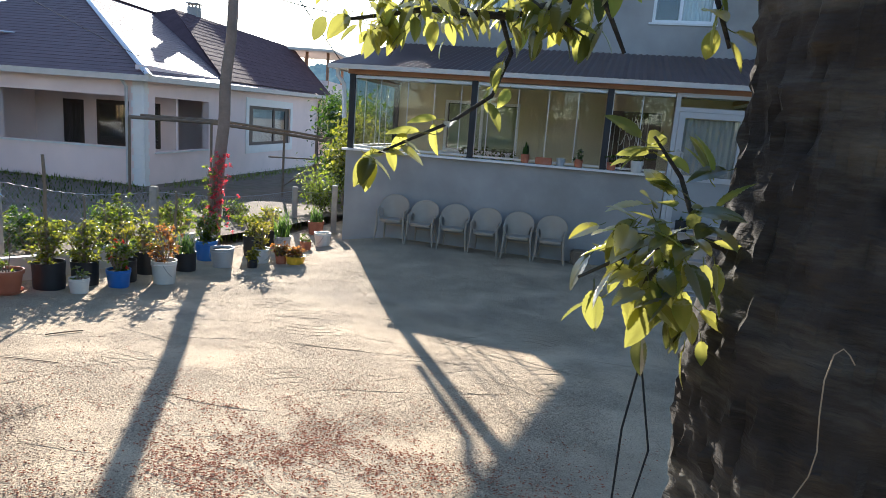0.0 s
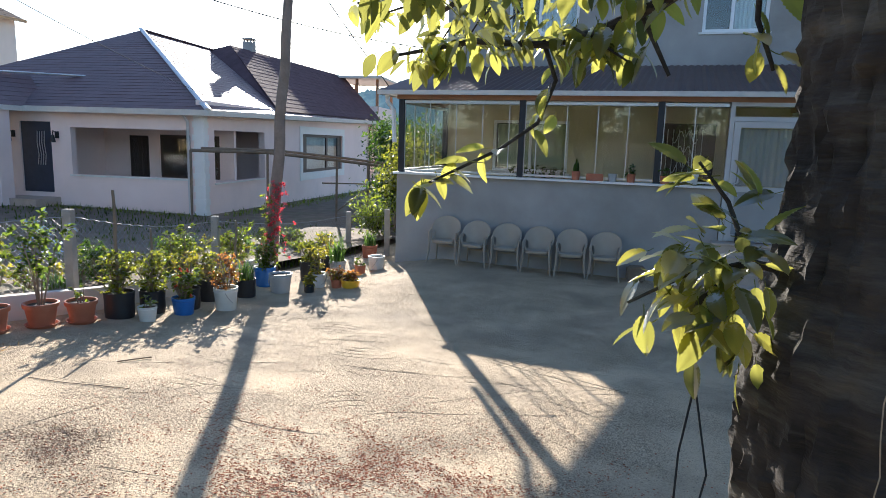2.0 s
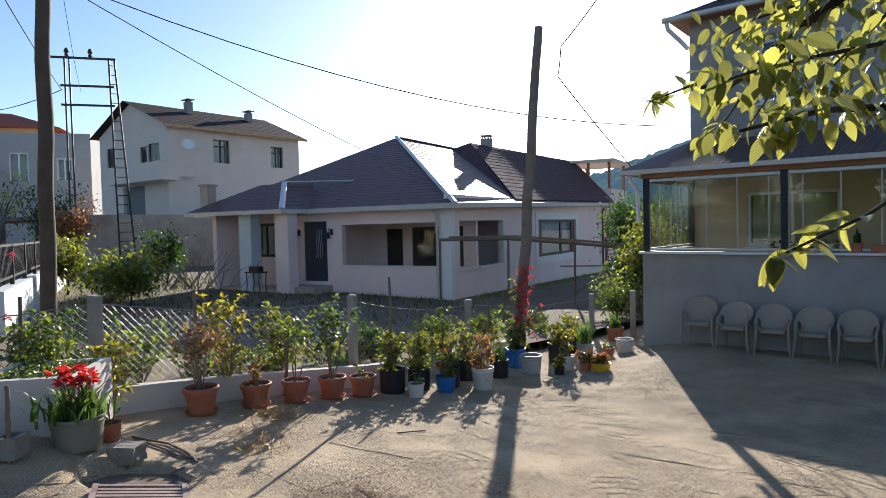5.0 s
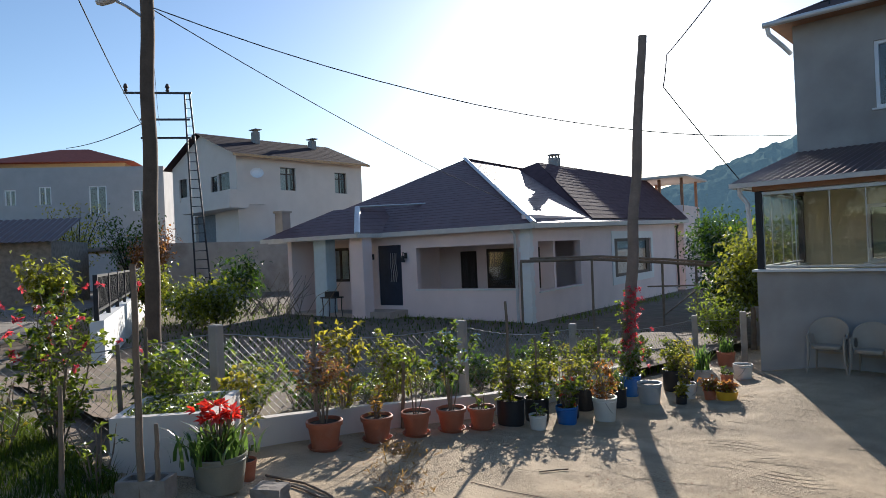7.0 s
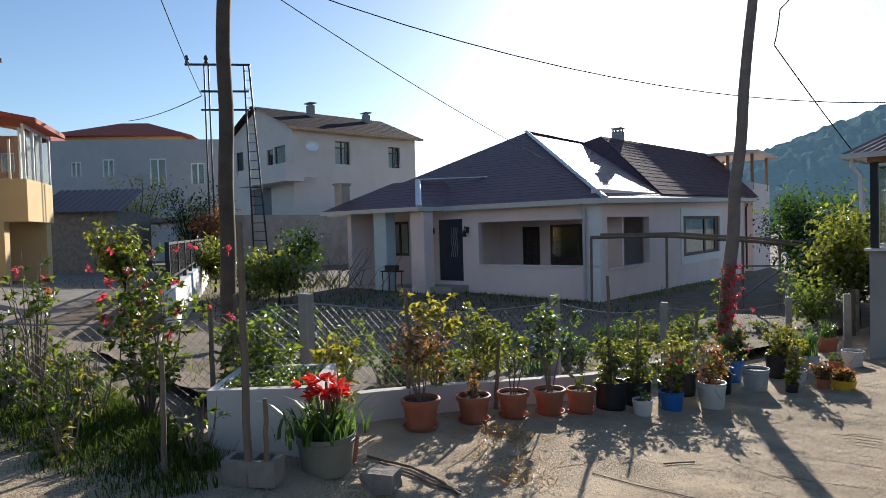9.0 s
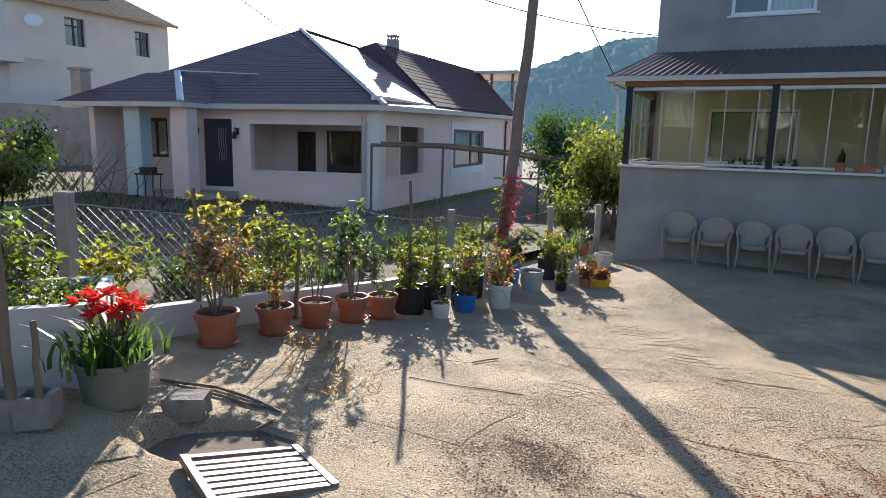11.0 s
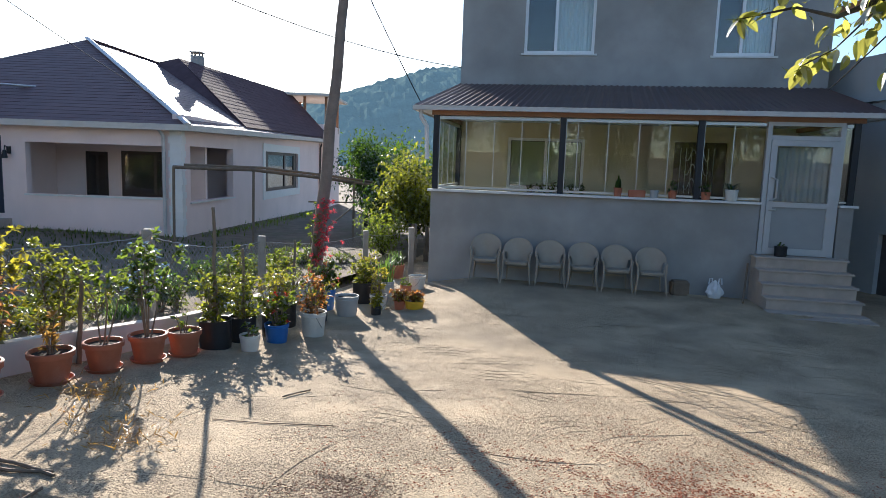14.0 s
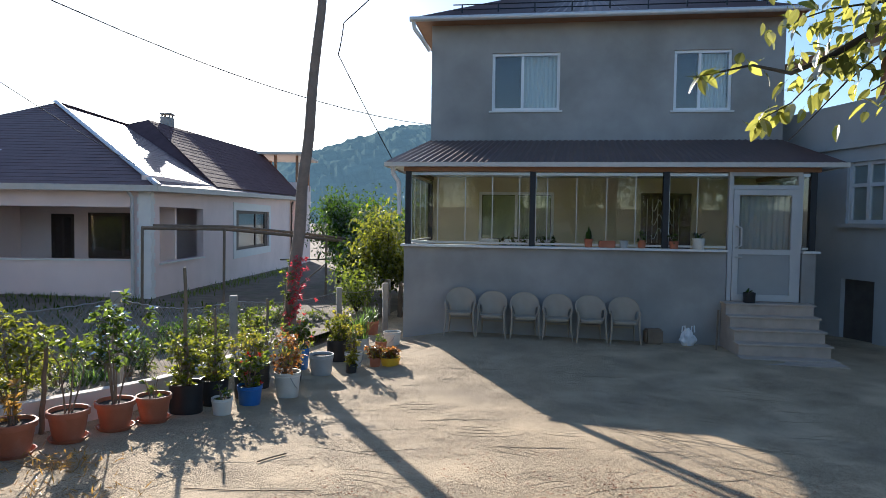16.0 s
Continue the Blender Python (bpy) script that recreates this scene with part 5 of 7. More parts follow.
A_T2 = ((4.521, -9.81, 2.586), (4.554, -9.81, 2.523), (4.584, -9.81, 2.464))
A_T3 = ((4.379, -9.771, 2.569), (4.459, -9.813, 2.519), (4.508, -9.811, 2.488))
A_NEAR = ((4.80, -10.22, 2.75), (4.69, -10.2, 2.6), (4.692, -10.2, 2.5), (4.72, -10.2, 2.43))
limb(A_MAIN, 0.016, 0.004)
limb(A_UP, 0.008, 0.003)
limb(A_TWIG, 0.006, 0.003)
limb(A_T2, 0.006, 0.004)
limb(A_T3, 0.004, 0.002)
limb(A_NEAR, 0.006, 0.003)
leafy(A_MAIN[2:], 100, 0.07, 0.9, 0.035)
leafy(A_UP, 100, 0.07, 0.8, 0.045)
leafy(A_TWIG[1:3], 5, 0.07)
leafy(A_TWIG[3:], 13, 0.065, 0.6, 0.012)
for k in range(6):
    put_leaf((4.064, -9.847, 2.214), (rng.gauss(-0.3, 0.5), rng.gauss(0, 0.5), -1), 0.08)
leafy(A_T3, 14, 0.07, 1.0, 0.02)
leafy(A_NEAR[1:], 9, 0.06, 0.9, 0.015)
# side shoot low on the trunk
SH = ((4.78, -10.27, 2.15), (4.70, -10.31, 2.17), (4.64, -10.353, 2.12), (4.621, -10.362, 2.05))
limb(SH, 0.007, 0.003)
limb((SH[1], (4.665, -10.33, 2.25), (4.625, -10.332, 2.30)), 0.004, 0.002)
limb((SH[1], (4.62, -10.34, 2.15), (4.55, -10.36, 2.11)), 0.004, 0.002)
for k in range(120):
    c = Vector((4.662 + rng.gauss(0, 0.04), -10.345 + rng.gauss(0, 0.03), 2.155 + rng.gauss(0, 0.055)))
    d = (c - Vector((4.70, -10.3, 2.17))).normalized() + Vector((rng.gauss(0, 0.6), rng.gauss(0, 0.6), rng.gauss(-0.3, 0.5)))
    if c.x < 4.72 and d.y < 0.9:
        put_leaf(c, d, rng.uniform(0.04, 0.068))
for k in range(6):
    put_leaf((4.63 + rng.gauss(0, 0.015), -10.332, 2.27 + 0.02 * k / 3), (rng.gauss(-0.5, 0.6), rng.gauss(0.3, 0.4), rng.gauss(0, 0.4)), 0.055)
# bough that reaches over the yard
B0 = ((4.93, -10.2, 3.1), (4.95, -9.5, 3.45), (5.191, -8.956, 3.577), (4.399, -8.567, 3.361), (3.879, -8.332, 3.116), (3.685, -8.243, 2.994), (3.532, -8.181, 2.929), (3.365, -8.123, 2.986), (3.138, -8.06, 2.949))
B1 = ((4.183, -8.481, 3.289), (3.876, -8.331, 3.217), (3.678, -8.239, 3.217), (3.523, -8.178, 3.175))
B2 = ((3.685, -8.243, 2.965), (3.536, -8.184, 2.785), (3.374, -8.126, 2.69))
B3 = ((3.895, -8.308, 3.001), (3.751, -8.265, 2.871), (3.636, -8.221, 2.727), (3.529, -8.181, 2.598))
B4 = ((4.327, -8.524, 3.361), (4.183, -8.452, 3.073), (3.967, -8.351, 2.9), (3.837, -8.308, 2.814))
limb(B0, 0.035, 0.003)
limb(B1, 0.008, 0.003)
limb(B2, 0.005, 0.002)
limb(B3, 0.005, 0.002)
limb(B4, 0.008, 0.003)
leafy(B0[3:7], 150, 0.085, 0.7, 0.1)
leafy(B0[7:], 6, 0.09, 0.3, 0.02)
for k in range(7):
    put_leaf((3.138 + rng.gauss(0, 0.015), -8.06, 2.949), (rng.gauss(-0.2, 0.7), rng.gauss(0, 0.5), rng.gauss(-0.5, 0.4)), 0.105)
leafy(B1, 100, 0.085, 0.7, 0.09)
leafy(B2[1:], 16, 0.1, 0.9, 0.03)
leafy(B4, 120, 0.085, 0.7, 0.1)
# string and wire left on the trunk
def line_thing(name, label, pts, r, material, category="wire"):
    bm = bmesh.new()
    tube(bm, pts, r, 5)
    return single(name, bm, material, label, category, smooth=True)


line_thing("wire", "thin dark wire hanging from the cherry shoot", ((4.644, -10.35, 2.0), (4.633, -10.34, 1.9), (4.632, -10.33, 1.7), (4.66, -10.3, 1.3), (4.72, -10.28, ground_z(4.72, -10.28) + 0.003)), 0.0016, M_CABLE)
line_thing("wire", "thin dark wire hanging from the cherry shoot", ((4.648, -10.35, 1.99), (4.671, -10.345, 1.877), (4.66, -10.34, 1.80), (4.62, -10.33, 1.72), (4.67, -10.32, 1.71), (4.735, -10.30, 1.78)), 0.0015, M_CABLE)
M_TWINE = mat("tan_twine", (0.3, 0.24, 0.17), 0.9, var=0.2, bump=0)
line_thing("string", "tan string hanging on the cherry trunk", [(x - 0.011, y - 0.003, z + 0.02) for x, y, z in ((4.852, -10.49, 2.062), (4.845, -10.492, 2.072), (4.838, -10.492, 2.078), (4.831, -10.49, 2.07), (4.827, -10.489, 2.04), (4.829, -10.489, 2.0), (4.833, -10.49, 1.96), (4.83, -10.489, 1.93), (4.818, -10.486, 1.895))], 0.0008, M_TWINE, "string")

# ---- poles and cables ----
def pole(name, label, base, top, r0, r1, material=M_WOODPOLE):
    bm = bmesh.new()
    b, t = Vector(base), Vector(top)
    n = 24
    pts = [b.lerp(t, k / n) + Vector((0.012 * math.sin(k * 0.9), 0.012 * math.cos(k * 1.3), 0)) for k in range(n + 1)]
    tube(bm, pts, [r0 + (r1 - r0) * k / n for k in range(n + 1)], 14)
    return single(name, bm, material, label, "pole", smooth=True)


PB = (-1.5, -1.95, ground_z(-1.5, -1.95) - 0.2)
pole("utility_pole", "leaning weathered wooden pole among the flower pots, paled for haze", PB, (-0.85, -2.2, 5.5), 0.105, 0.065, M_HAZEPOLE)
EP = (-6.1, -7.66)
pole("utility_pole", "tall dark wooden electricity pole behind the garden", (*EP, ground_z(*EP) - 0.3), (EP[0] + 0.1, EP[1] + 0.15, 9.5), 0.115, 0.085)
lamp = thing("street_lamp", "grey street lamp arm on the electricity pole", "street lamp", pose(EP[0], EP[1], 6.2))
part("arm", tube(bmesh.new(), [(0.05, 0.05, -0.25), (-0.1, -0.12, -0.08), (-0.2, -0.22, 0.0)], 0.022, 8), M_ALU, lamp, smooth=True)
bm = bmesh.new()
lathe(bm, [(0.03, -0.2), (0.07, -0.15), (0.085, 0.0), (0.06, 0.16), (0.02, 0.19)], 14)
hd = part("head", bm, M_RIDGE, lamp, smooth=True)
hd.matrix_local = pose(-0.27, -0.3, 0.05, 0, 70, 48)


def cable(pts, label, r=0.012, sag=0.0, name="cable"):
    out = []
    for a, b in zip(pts, pts[1:]):
        a, b = Vector(a), Vector(b)
        for k in range(14):
            f = k / 14
            out.append(a.lerp(b, f) - Vector((0, 0, 4 * sag * f * (1 - f))))
    out.append(Vector(pts[-1]))
    return line_thing(name, label, out, r, M_CABLE, "cable")


EPT = (EP[0] + 0.05, EP[1] + 0.08, 6.15)
cable((EPT, (0.02, 2.85, 4.35)), "sagging black supply cable to the grey house", 0.009, 0.6)
cable((EPT, (-8.7, 5.4, 3.6)), "black supply cable to the pink house roof", 0.008, 0.2)
cable(((-8.7, 5.4, 3.6), (-7.5, 4.05, 3.1)), "pale cable lying down the hip of the roof", 0.008, 0)
cable(((1.3, -2.6, 6.6), (-0.6, -1.9, 5.2), (-0.72, -1.8, 4.75)), "black cable looping past the leaning pole", 0.009, 0.06)
cable(((-0.72, -1.8, 4.75), (-0.28, 0.3, 3.3)), "black cable looping past the leaning pole", 0.009, 0.02)
cable(((-28.43, 1.48, 9.16), (-10.74, -7.31, 8.65)), "black overhead cable along the lane", 0.016, 0.15)
cable(((-28.43, 1.48, 9.16), (-43.90, 2.85, 10.26)), "black overhead cable along the lane", 0.022, 0.2)
cable(((-6.05, -7.6, 9.0), (-27.6, 2.0, 9.0)), "black overhead cable along the lane", 0.008, 0.6)

# lattice mast with crossarms
mast = thing("lattice_mast", "steel lattice electricity mast with insulators", "mast", VF @ pose(-5.3, 33, -1.5))
for sx in (-1, 1):
    part("rail", tube(bmesh.new(), [(0.35 * sx + 0.3, 0, 0), (0.12 * sx - 0.1, 0, 9.8)], 0.045, 6), M_POST, mast)
for k in range(22):
    z = 0.3 + k * 0.44
    w = 0.35 - 0.23 * z / 9.8
    c = 0.3 - 0.4 * z / 9.8
    part("rung", tube(bmesh.new(), [(c - w, 0, z), (c + w, 0, z)], 0.02, 5), M_POST, mast)
for sx in (-1, 1):
    part("rail", tube(bmesh.new(), [(0.12 * sx - 2.0, 0, 0), (0.1 * sx - 2.0, 0, 9.9)], 0.04, 6), M_POST, mast)
for z, x0, x1 in ((9.8, -3.0, 0.1), (8.5, -2.3, 0.0), (7.6, -2.3, 0.0)):
    part("crossarm", box(bmesh.new(), x0, x1, -0.05, 0.05, z, z + 0.09), M_POST, mast)
for x in (-2.9, -2.0, -1.0):
    part("insulator", lathe(bmesh.new(), [(0.03, 9.89), (0.1, 9.95), (0.06, 10.05), (0.12, 10.12), (0.08, 10.25), (0.03, 10.3)], 10), M_BROWN_FRAME, mast).location = (x, 0, 0)

# ---- garden wall, soil and planter ----
bm = bmesh.new()
yy = [-9.3 + 0.25 * k for k in range(30)]
for a, b in zip(yy, yy[1:]):
    xa, xb = yard_edge(a), yard_edge(b)
    za, zb = ground_z(xa, a), ground_z(xb, b)
    v = [bm.verts.new(p) for p in ((xa + 0.02, a, za - 0.1), (xb + 0.02, b, zb - 0.1), (xb + 0.02, b, zb + 0.27), (xa + 0.02, a, za + 0.27),
                                   (xa - 0.1, a, za - 0.1), (xb - 0.1, b, zb - 0.1), (xb - 0.1, b, zb + 0.27), (xa - 0.1, a, za + 0.27))]
    for f in ((0, 1, 2, 3), (4, 7, 6, 5), (3, 2, 6, 7)):
        bm.faces.new([v[i] for i in f])
bmesh.ops.remove_doubles(bm, verts=bm.verts[:], dist=0.001)
single("garden_wall", bm, M_WHITEWALL, "low whitewashed concrete kerb along the flower bed", "wall", kind="structure")
bm = bmesh.new()
grid = []
for k in range(60):
    y = -9.4 + k * 0.22
    e = yard_edge(y) - 0.1
    grid.append([bm.verts.new((e - 5.5 * i / 22, y, ground_z(e, y) + (0.14 if i < 16 else 0.14 - 0.035 * (i - 15)) + 0.05 * noise.noise((i * 0.5, k * 0.5, 2)) * min(1, i))) for i in range(23)])
for a, b in zip(grid, grid[1:]):
    for i in range(22):
        bm.faces.new((a[i], b[i], b[i + 1], a[i + 1]))
single("flower_bed", bm, M_DRYSOIL, "dark weedy garden soil behind the kerb", "soil", kind="structure", smooth=True)

plt = thing("planter", "large whitewashed concrete planter with low ground cover", "planter", pose(-1.5, -9.9, 0, 0, 0, 48))
PW, PD, PTZ = 0.76, 0.8, 1.19
for side_box in ((0, PW, 0, 0.07), (0, PW, PD - 0.07, PD), (0, 0.07, 0.072, PD - 0.072), (PW - 0.07, PW, 0.072, PD - 0.072)):
    part("side", box(bmesh.new(), *side_box, 0.5, PTZ), M_WHITEWALL, plt)
part("soil", box(bmesh.new(), 0.072, PW - 0.072, 0.072, PD - 0.072, 0.6, PTZ - 0.06), M_SOIL, plt)
r2 = random.Random(5)
mesh_part("ground_cover", leaf_mesh("ground_cover", [(r2.uniform(0.08, PW - 0.08), r2.uniform(0.08, PD - 0.08), PTZ - 0.05 + r2.random() * 0.07) for k in range(1100)], L_SHRUB, 0.035, 0.03, 0.1, rng=r2), plt)

blk = thing("cinder_block", "hollow grey cinder block on the ground", "block", pose(-0.74, -9.95, ground_z(-0.74, -9.95) + 0.005, 0, 0, 40) @ Matrix.Diagonal((0.8, 0.85, 0.75, 1)))
for nm, q in (("side", (-0.2, 0.2, -0.1, -0.065)), ("side", (-0.2, 0.2, 0.065, 0.1)), ("web", (-0.2, -0.16, -0.064, 0.064)), ("web", (-0.03, 0.03, -0.064, 0.064)), ("web", (0.16, 0.2, -0.064, 0.064))):
    part(nm, box(bmesh.new(), *q, 0, 0.2), M_BLOCK, blk)


def stake(x, y, h, lean=(0, 0), r=0.018, z0=None, label="rough weathered wooden garden stake"):
    z = (ground_z(x, y) if z0 is None else z0) - 0.02
    bm = bmesh.new()
    n = 8
    tube(bm, [(x + lean[0] * k / n + 0.008 * math.sin(k * 2.2), y + lean[1] * k / n, z + h * k / n) for k in range(n + 1)], [r * (1.15 - 0.3 * k / n) for k in range(n + 1)], 7)
    return single("garden_stake", bm, M_STICK, label, "stake", group="garden stakes", smooth=True)


stake(-0.7, -10.0, 1.55, (-0.06, 0.03), 0.022)
stake(-0.62, -9.93, 0.55, (0.02, 0.0), 0.016)
stake(-1.05, -10.35, 0.75, (-0.02, 0.02), 0.016)
for x, y, h in ((-1.95, -7.75, 1.25), (-2.1, -9.6, 0.9), (-2.6, -9.2, 1.1), (-1.75, -6.75, 0.8), (-1.3, -3.2, 1.0)):
    stake(x, y, h, (rng.uniform(-0.05, 0.05), 0.02), 0.02)
stake(-1.10, -5.61, 1.47, (0.0, 0.0), 0.019)
stake(-1.02, -5.17, 1.04, (0.01, 0.0), 0.014)

# ---- wire fence ----
FP = ((-3.3, -11.2, 1.75), (-2.39, -8.58, 1.69), (-1.95, -5.45, 1.41), (-1.98, -2.74, 1.06), (-1.57, 1.16, 0.8), (-1.0, 3.2, 0.8))
for x, y, z in FP[1:] + ((-0.52, 0.8, 0.95),):
    bm = bmesh.new()
    zb = ground_z(x, y)
    box(bm, -0.055, 0.055, -0.055, 0.055, -0.2, z - zb)
    bmesh.ops.bevel(bm, geom=bm.edges[:], offset=0.012, segments=1, affect="EDGES")
    single("fence_post", bm, M_CEMPOST, "rough cast cement fence post", "post", pose(x, y, zb, 0, 0, 20), "fence posts")
fence = thing("wire_fence", "sagging diamond wire mesh fence", "fence")
for (x0, y0, z0), (x1, y1, z1) in zip(FP[:4], FP[1:5]):
    a, b = Vector((x0, y0, 0)), Vector((x1, y1, 0))
    L = (b - a).length
    bm = bmesh.new()
    H = 0.85
    n = int(L / 0.085)
    for k in range(-int(H / 0.085), n):
        for sgn in (1, -1):
            u0, u1 = k * 0.085, k * 0.085 + H
            w0, w1 = (0.0, H) if sgn > 0 else (H, 0.0)
            c0, c1 = max(u0, 0), min(u1, L)
            if c1 <= c0:
                continue
            pts = []
            for u in (c0, (c0 + c1) / 2, c1):
                f = (u - u0) / H
                w = w0 + (w1 - w0) * f
                p = a.lerp(b, u / L)
                top = z0 + (z1 - z0) * u / L - 0.1 - 0.1 * math.sin(math.pi * u / L)
                pts.append((p.x + 0.012 * sgn, p.y, top - H + w))
            tube(bm, pts, 0.0017, 3, caps=False)
    part("mesh", bm, M_WIRE, fence)
for (x0, y0, z0), (x1, y1, z1) in zip(FP, FP[1:]):
    pts = [Vector((x0, y0, z0 - 0.08)).lerp(Vector((x1, y1, z1 - 0.08)), k / 30) - Vector((0, 0, 0.1 * math.sin(math.pi * k / 30) + 0.008 * (k % 2))) for k in range(31)]
    part("top_wire", tube(bmesh.new(), pts, 0.006, 4), M_WIRE, fence)

for x, y, h in ((-0.92, 2.62, 0.91), (-0.68, 3.04, 0.84), (-1.81, 4.38, 0.68)):
    stake(x, y, h, (0.02, 0.0), 0.055, label="stout weathered wooden fence post by the house corner")

# pole rail beside the pink house
rl = thing("pole_rail", "long grey wooden pole rail on thin posts", "rail")
RP = ((-7.1, 2.96, 1.92), (-5.7, 4.4, 1.9), (-4.3, 5.85, 1.72), (-2.9, 7.3, 1.5))
part("rail", tube(bmesh.new(), RP, 0.045, 8), M_STICK, rl, smooth=True)
part("rail", tube(bmesh.new(), [(x + 0.15, y + 0.25, z + 0.06) for x, y, z in RP], 0.035, 8), M_STICK, rl, smooth=True)
for x, y, z in RP + ((-3.2, 7.9, 1.4), (-3.6, 6.5, 1.6)):
    part("post", tube(bmesh.new(), [(x, y, ground_z(x, y) - 0.1), (x + 0.02, y, z)], 0.035, 7), M_STICK, rl, smooth=True)
part("brace", tube(bmesh.new(), [(-4.3, 5.85, 0.2), (-3.2, 6.9, 1.3)], 0.02, 6), M_STICK, rl)
part("brace", tube(bmesh.new(), [(-4.6, 5.55, 1.05), (-2.7, 7.4, 1.0)], 0.025, 6), M_STICK, rl)

# railing on a white wall along the lane
rw = thing("lane_wall", "white wall with dark iron railing along the lane", "wall", VF @ pose(-3.67, 12.5, -2.268, 0, 0, 10.45))
part("wall", box(bmesh.new(), -0.12, 0.12, 0, 15, 0.3, 1.3), M_WHITE, rw)
for k in range(8):
    part("post", box(bmesh.new(), -0.04, 0.04, k * 2.0, k * 2.0 + 0.08, 1.3, 2.15), M_POST, rw)
for z in (1.45, 2.1):
    part("bar", box(bmesh.new(), -0.025, 0.025, 0.08, 14.6, z, z + 0.05), M_POST, rw)
for k in range(96):
    part("baluster", box(bmesh.new(), -0.012, 0.012, 0.15 + k * 0.15, 0.175 + k * 0.15, 1.5, 2.1), M_POST, rw)

# lane
bm = bmesh.new()
rows = []
for k in range(70):
    s = -14 + k * 0.8
    row = []
    for i in range(9):
        q = VF @ Vector((-4.4 - 0.75 * i - 0.184 * s - (0.4 * max(0, 4 - s) if i == 0 else 0), s + 4, 0))
        row.append(bm.verts.new((q.x, q.y, ground_z(q.x, q.y) + 0.008)))
    rows.append(row)
for a, b in zip(rows, rows[1:]):
    for i in range(8):
        bm.faces.new((a[i], b[i], b[i + 1], a[i + 1]))
single("road", bm, M_PAVE, "worn grey asphalt lane", "road", kind="structure", smooth=True)

# ---- chairs ----
def chair():
    """A moulded tub chair: one curved shell wraps the back and both arms."""
    e = thing("plastic_chair", "beige moulded plastic armchair by the grey wall", "chair", group="chairs along the wall")

    def shell(t, v, off):
        """t: -1 at one arm's front end, 0 at the back, 1 at the other; v: 0 at the seat, 1 at the rim."""
        a = max(-1, min(1, t / 0.66)) * math.pi / 2
        front = max(0.0, abs(t) - 0.66) / 0.34
        x = (0.185 + 0.085 * v) * math.sin(a)
        y = 0.13 + 0.08 * v - 0.17 * (1 - math.cos(a)) - 0.2 * front
        rim = 0.615 + 0.235 * max(0.0, math.cos(a)) ** 0.8 - 0.06 * front ** 2
        z = 0.43 + (rim - 0.43) * v
        return Vector((x, y, z)) + Vector((math.sin(a), math.cos(a), 0)) * off
    nu, nv = 36, 8
    bm = bmesh.new()
    skin = [[[bm.verts.new(shell(-1 + 2 * i / nu, j / nv, off)) for i in range(nu + 1)] for j in range(nv + 1)] for off in (0.0, 0.012)]
    for i in range(nu):
        t = abs(-1 + 2 * (i + 0.5) / nu)
        for j in range(nv):
            if ((t - 0.68) / 0.2) ** 2 + ((j + 0.5) / nv - 0.42) ** 2 / 0.1 < 1:
                continue
            for k in (0, 1):
                q = (skin[k][j][i], skin[k][j][i + 1], skin[k][j + 1][i + 1], skin[k][j + 1][i])
                bm.faces.new(q if k else q[::-1])
        for j in (0, nv):
            bm.faces.new((skin[0][j][i], skin[1][j][i], skin[1][j][i + 1], skin[0][j][i + 1]))
    for i in (0, nu):
        for j in range(nv):
            bm.faces.new((skin[0][j][i], skin[0][j + 1][i], skin[1][j + 1][i], skin[1][j][i]))
    part("backrest", bm, M_CHAIR, e, smooth=True)
    part("rim", tube(bmesh.new(), [shell(-1 + 2 * i / 40, 1.0, 0.008) for i in range(41)], 0.014, 7, squash=0.8), M_CHAIR, e, smooth=True)
    bm = bmesh.new()
    ring = [(math.copysign(abs(math.cos(a)) ** 0.55, math.cos(a)), math.copysign(abs(math.sin(a)) ** 0.55, math.sin(a))) for a in (2 * math.pi * k / 28 for k in range(28))]
    rows = [[bm.verts.new((0.23 * f * x, -0.035 + 0.205 * f * y, z)) for x, y in ring] for f, z in ((0.96, 0.375), (1.0, 0.385), (1.0, 0.425), (0.93, 0.437), (0.6, 0.422), (0.2, 0.418))]
    for p, q in zip(rows, rows[1:]):
        for k in range(28):
            bm.faces.new((p[k], p[(k + 1) % 28], q[(k + 1) % 28], q[k]))
    bm.faces.new(rows[0][::-1])
    bm.faces.new(rows[-1])
    part("seat", bm, M_CHAIR, e, smooth=True)
    for sx in (-1, 1):
        bm = bmesh.new()
        tube(bm, [(0.262 * sx, -0.2, 0.6), (0.25 * sx, -0.215, 0.45), (0.255 * sx, -0.225, 0.25), (0.285 * sx, -0.25, 0.0)], [0.026, 0.036, 0.031, 0.022], 7, squash=0.65)
        part("leg", bm, M_CHAIR, e, smooth=True)
        bm = bmesh.new()
        tube(bm, [(0.2 * sx, 0.15, 0.41), (0.215 * sx, 0.19, 0.2), (0.235 * sx, 0.235, 0.0)], [0.034, 0.029, 0.021], 7, squash=0.65)
        part("leg", bm, M_CHAIR, e, smooth=True)
    part("stretcher", box(bmesh.new(), -0.2, 0.2, 0.165, 0.18, 0.255, 0.29), M_CHAIR, e)
    return e


first = chair()
CH = [(1.09 + 0.565 * k, -0.31) for k in range(6)]
for k, (x, y) in enumerate(CH):
    m = at_ground(x, y, (2, -3, 4, -1, 3, 0)[k]) @ Matrix.Diagonal((0.95, 0.95, 0.95, 1))
    if k == 0:
        first.matrix_world = m
    else:
        copy_thing(first, m)

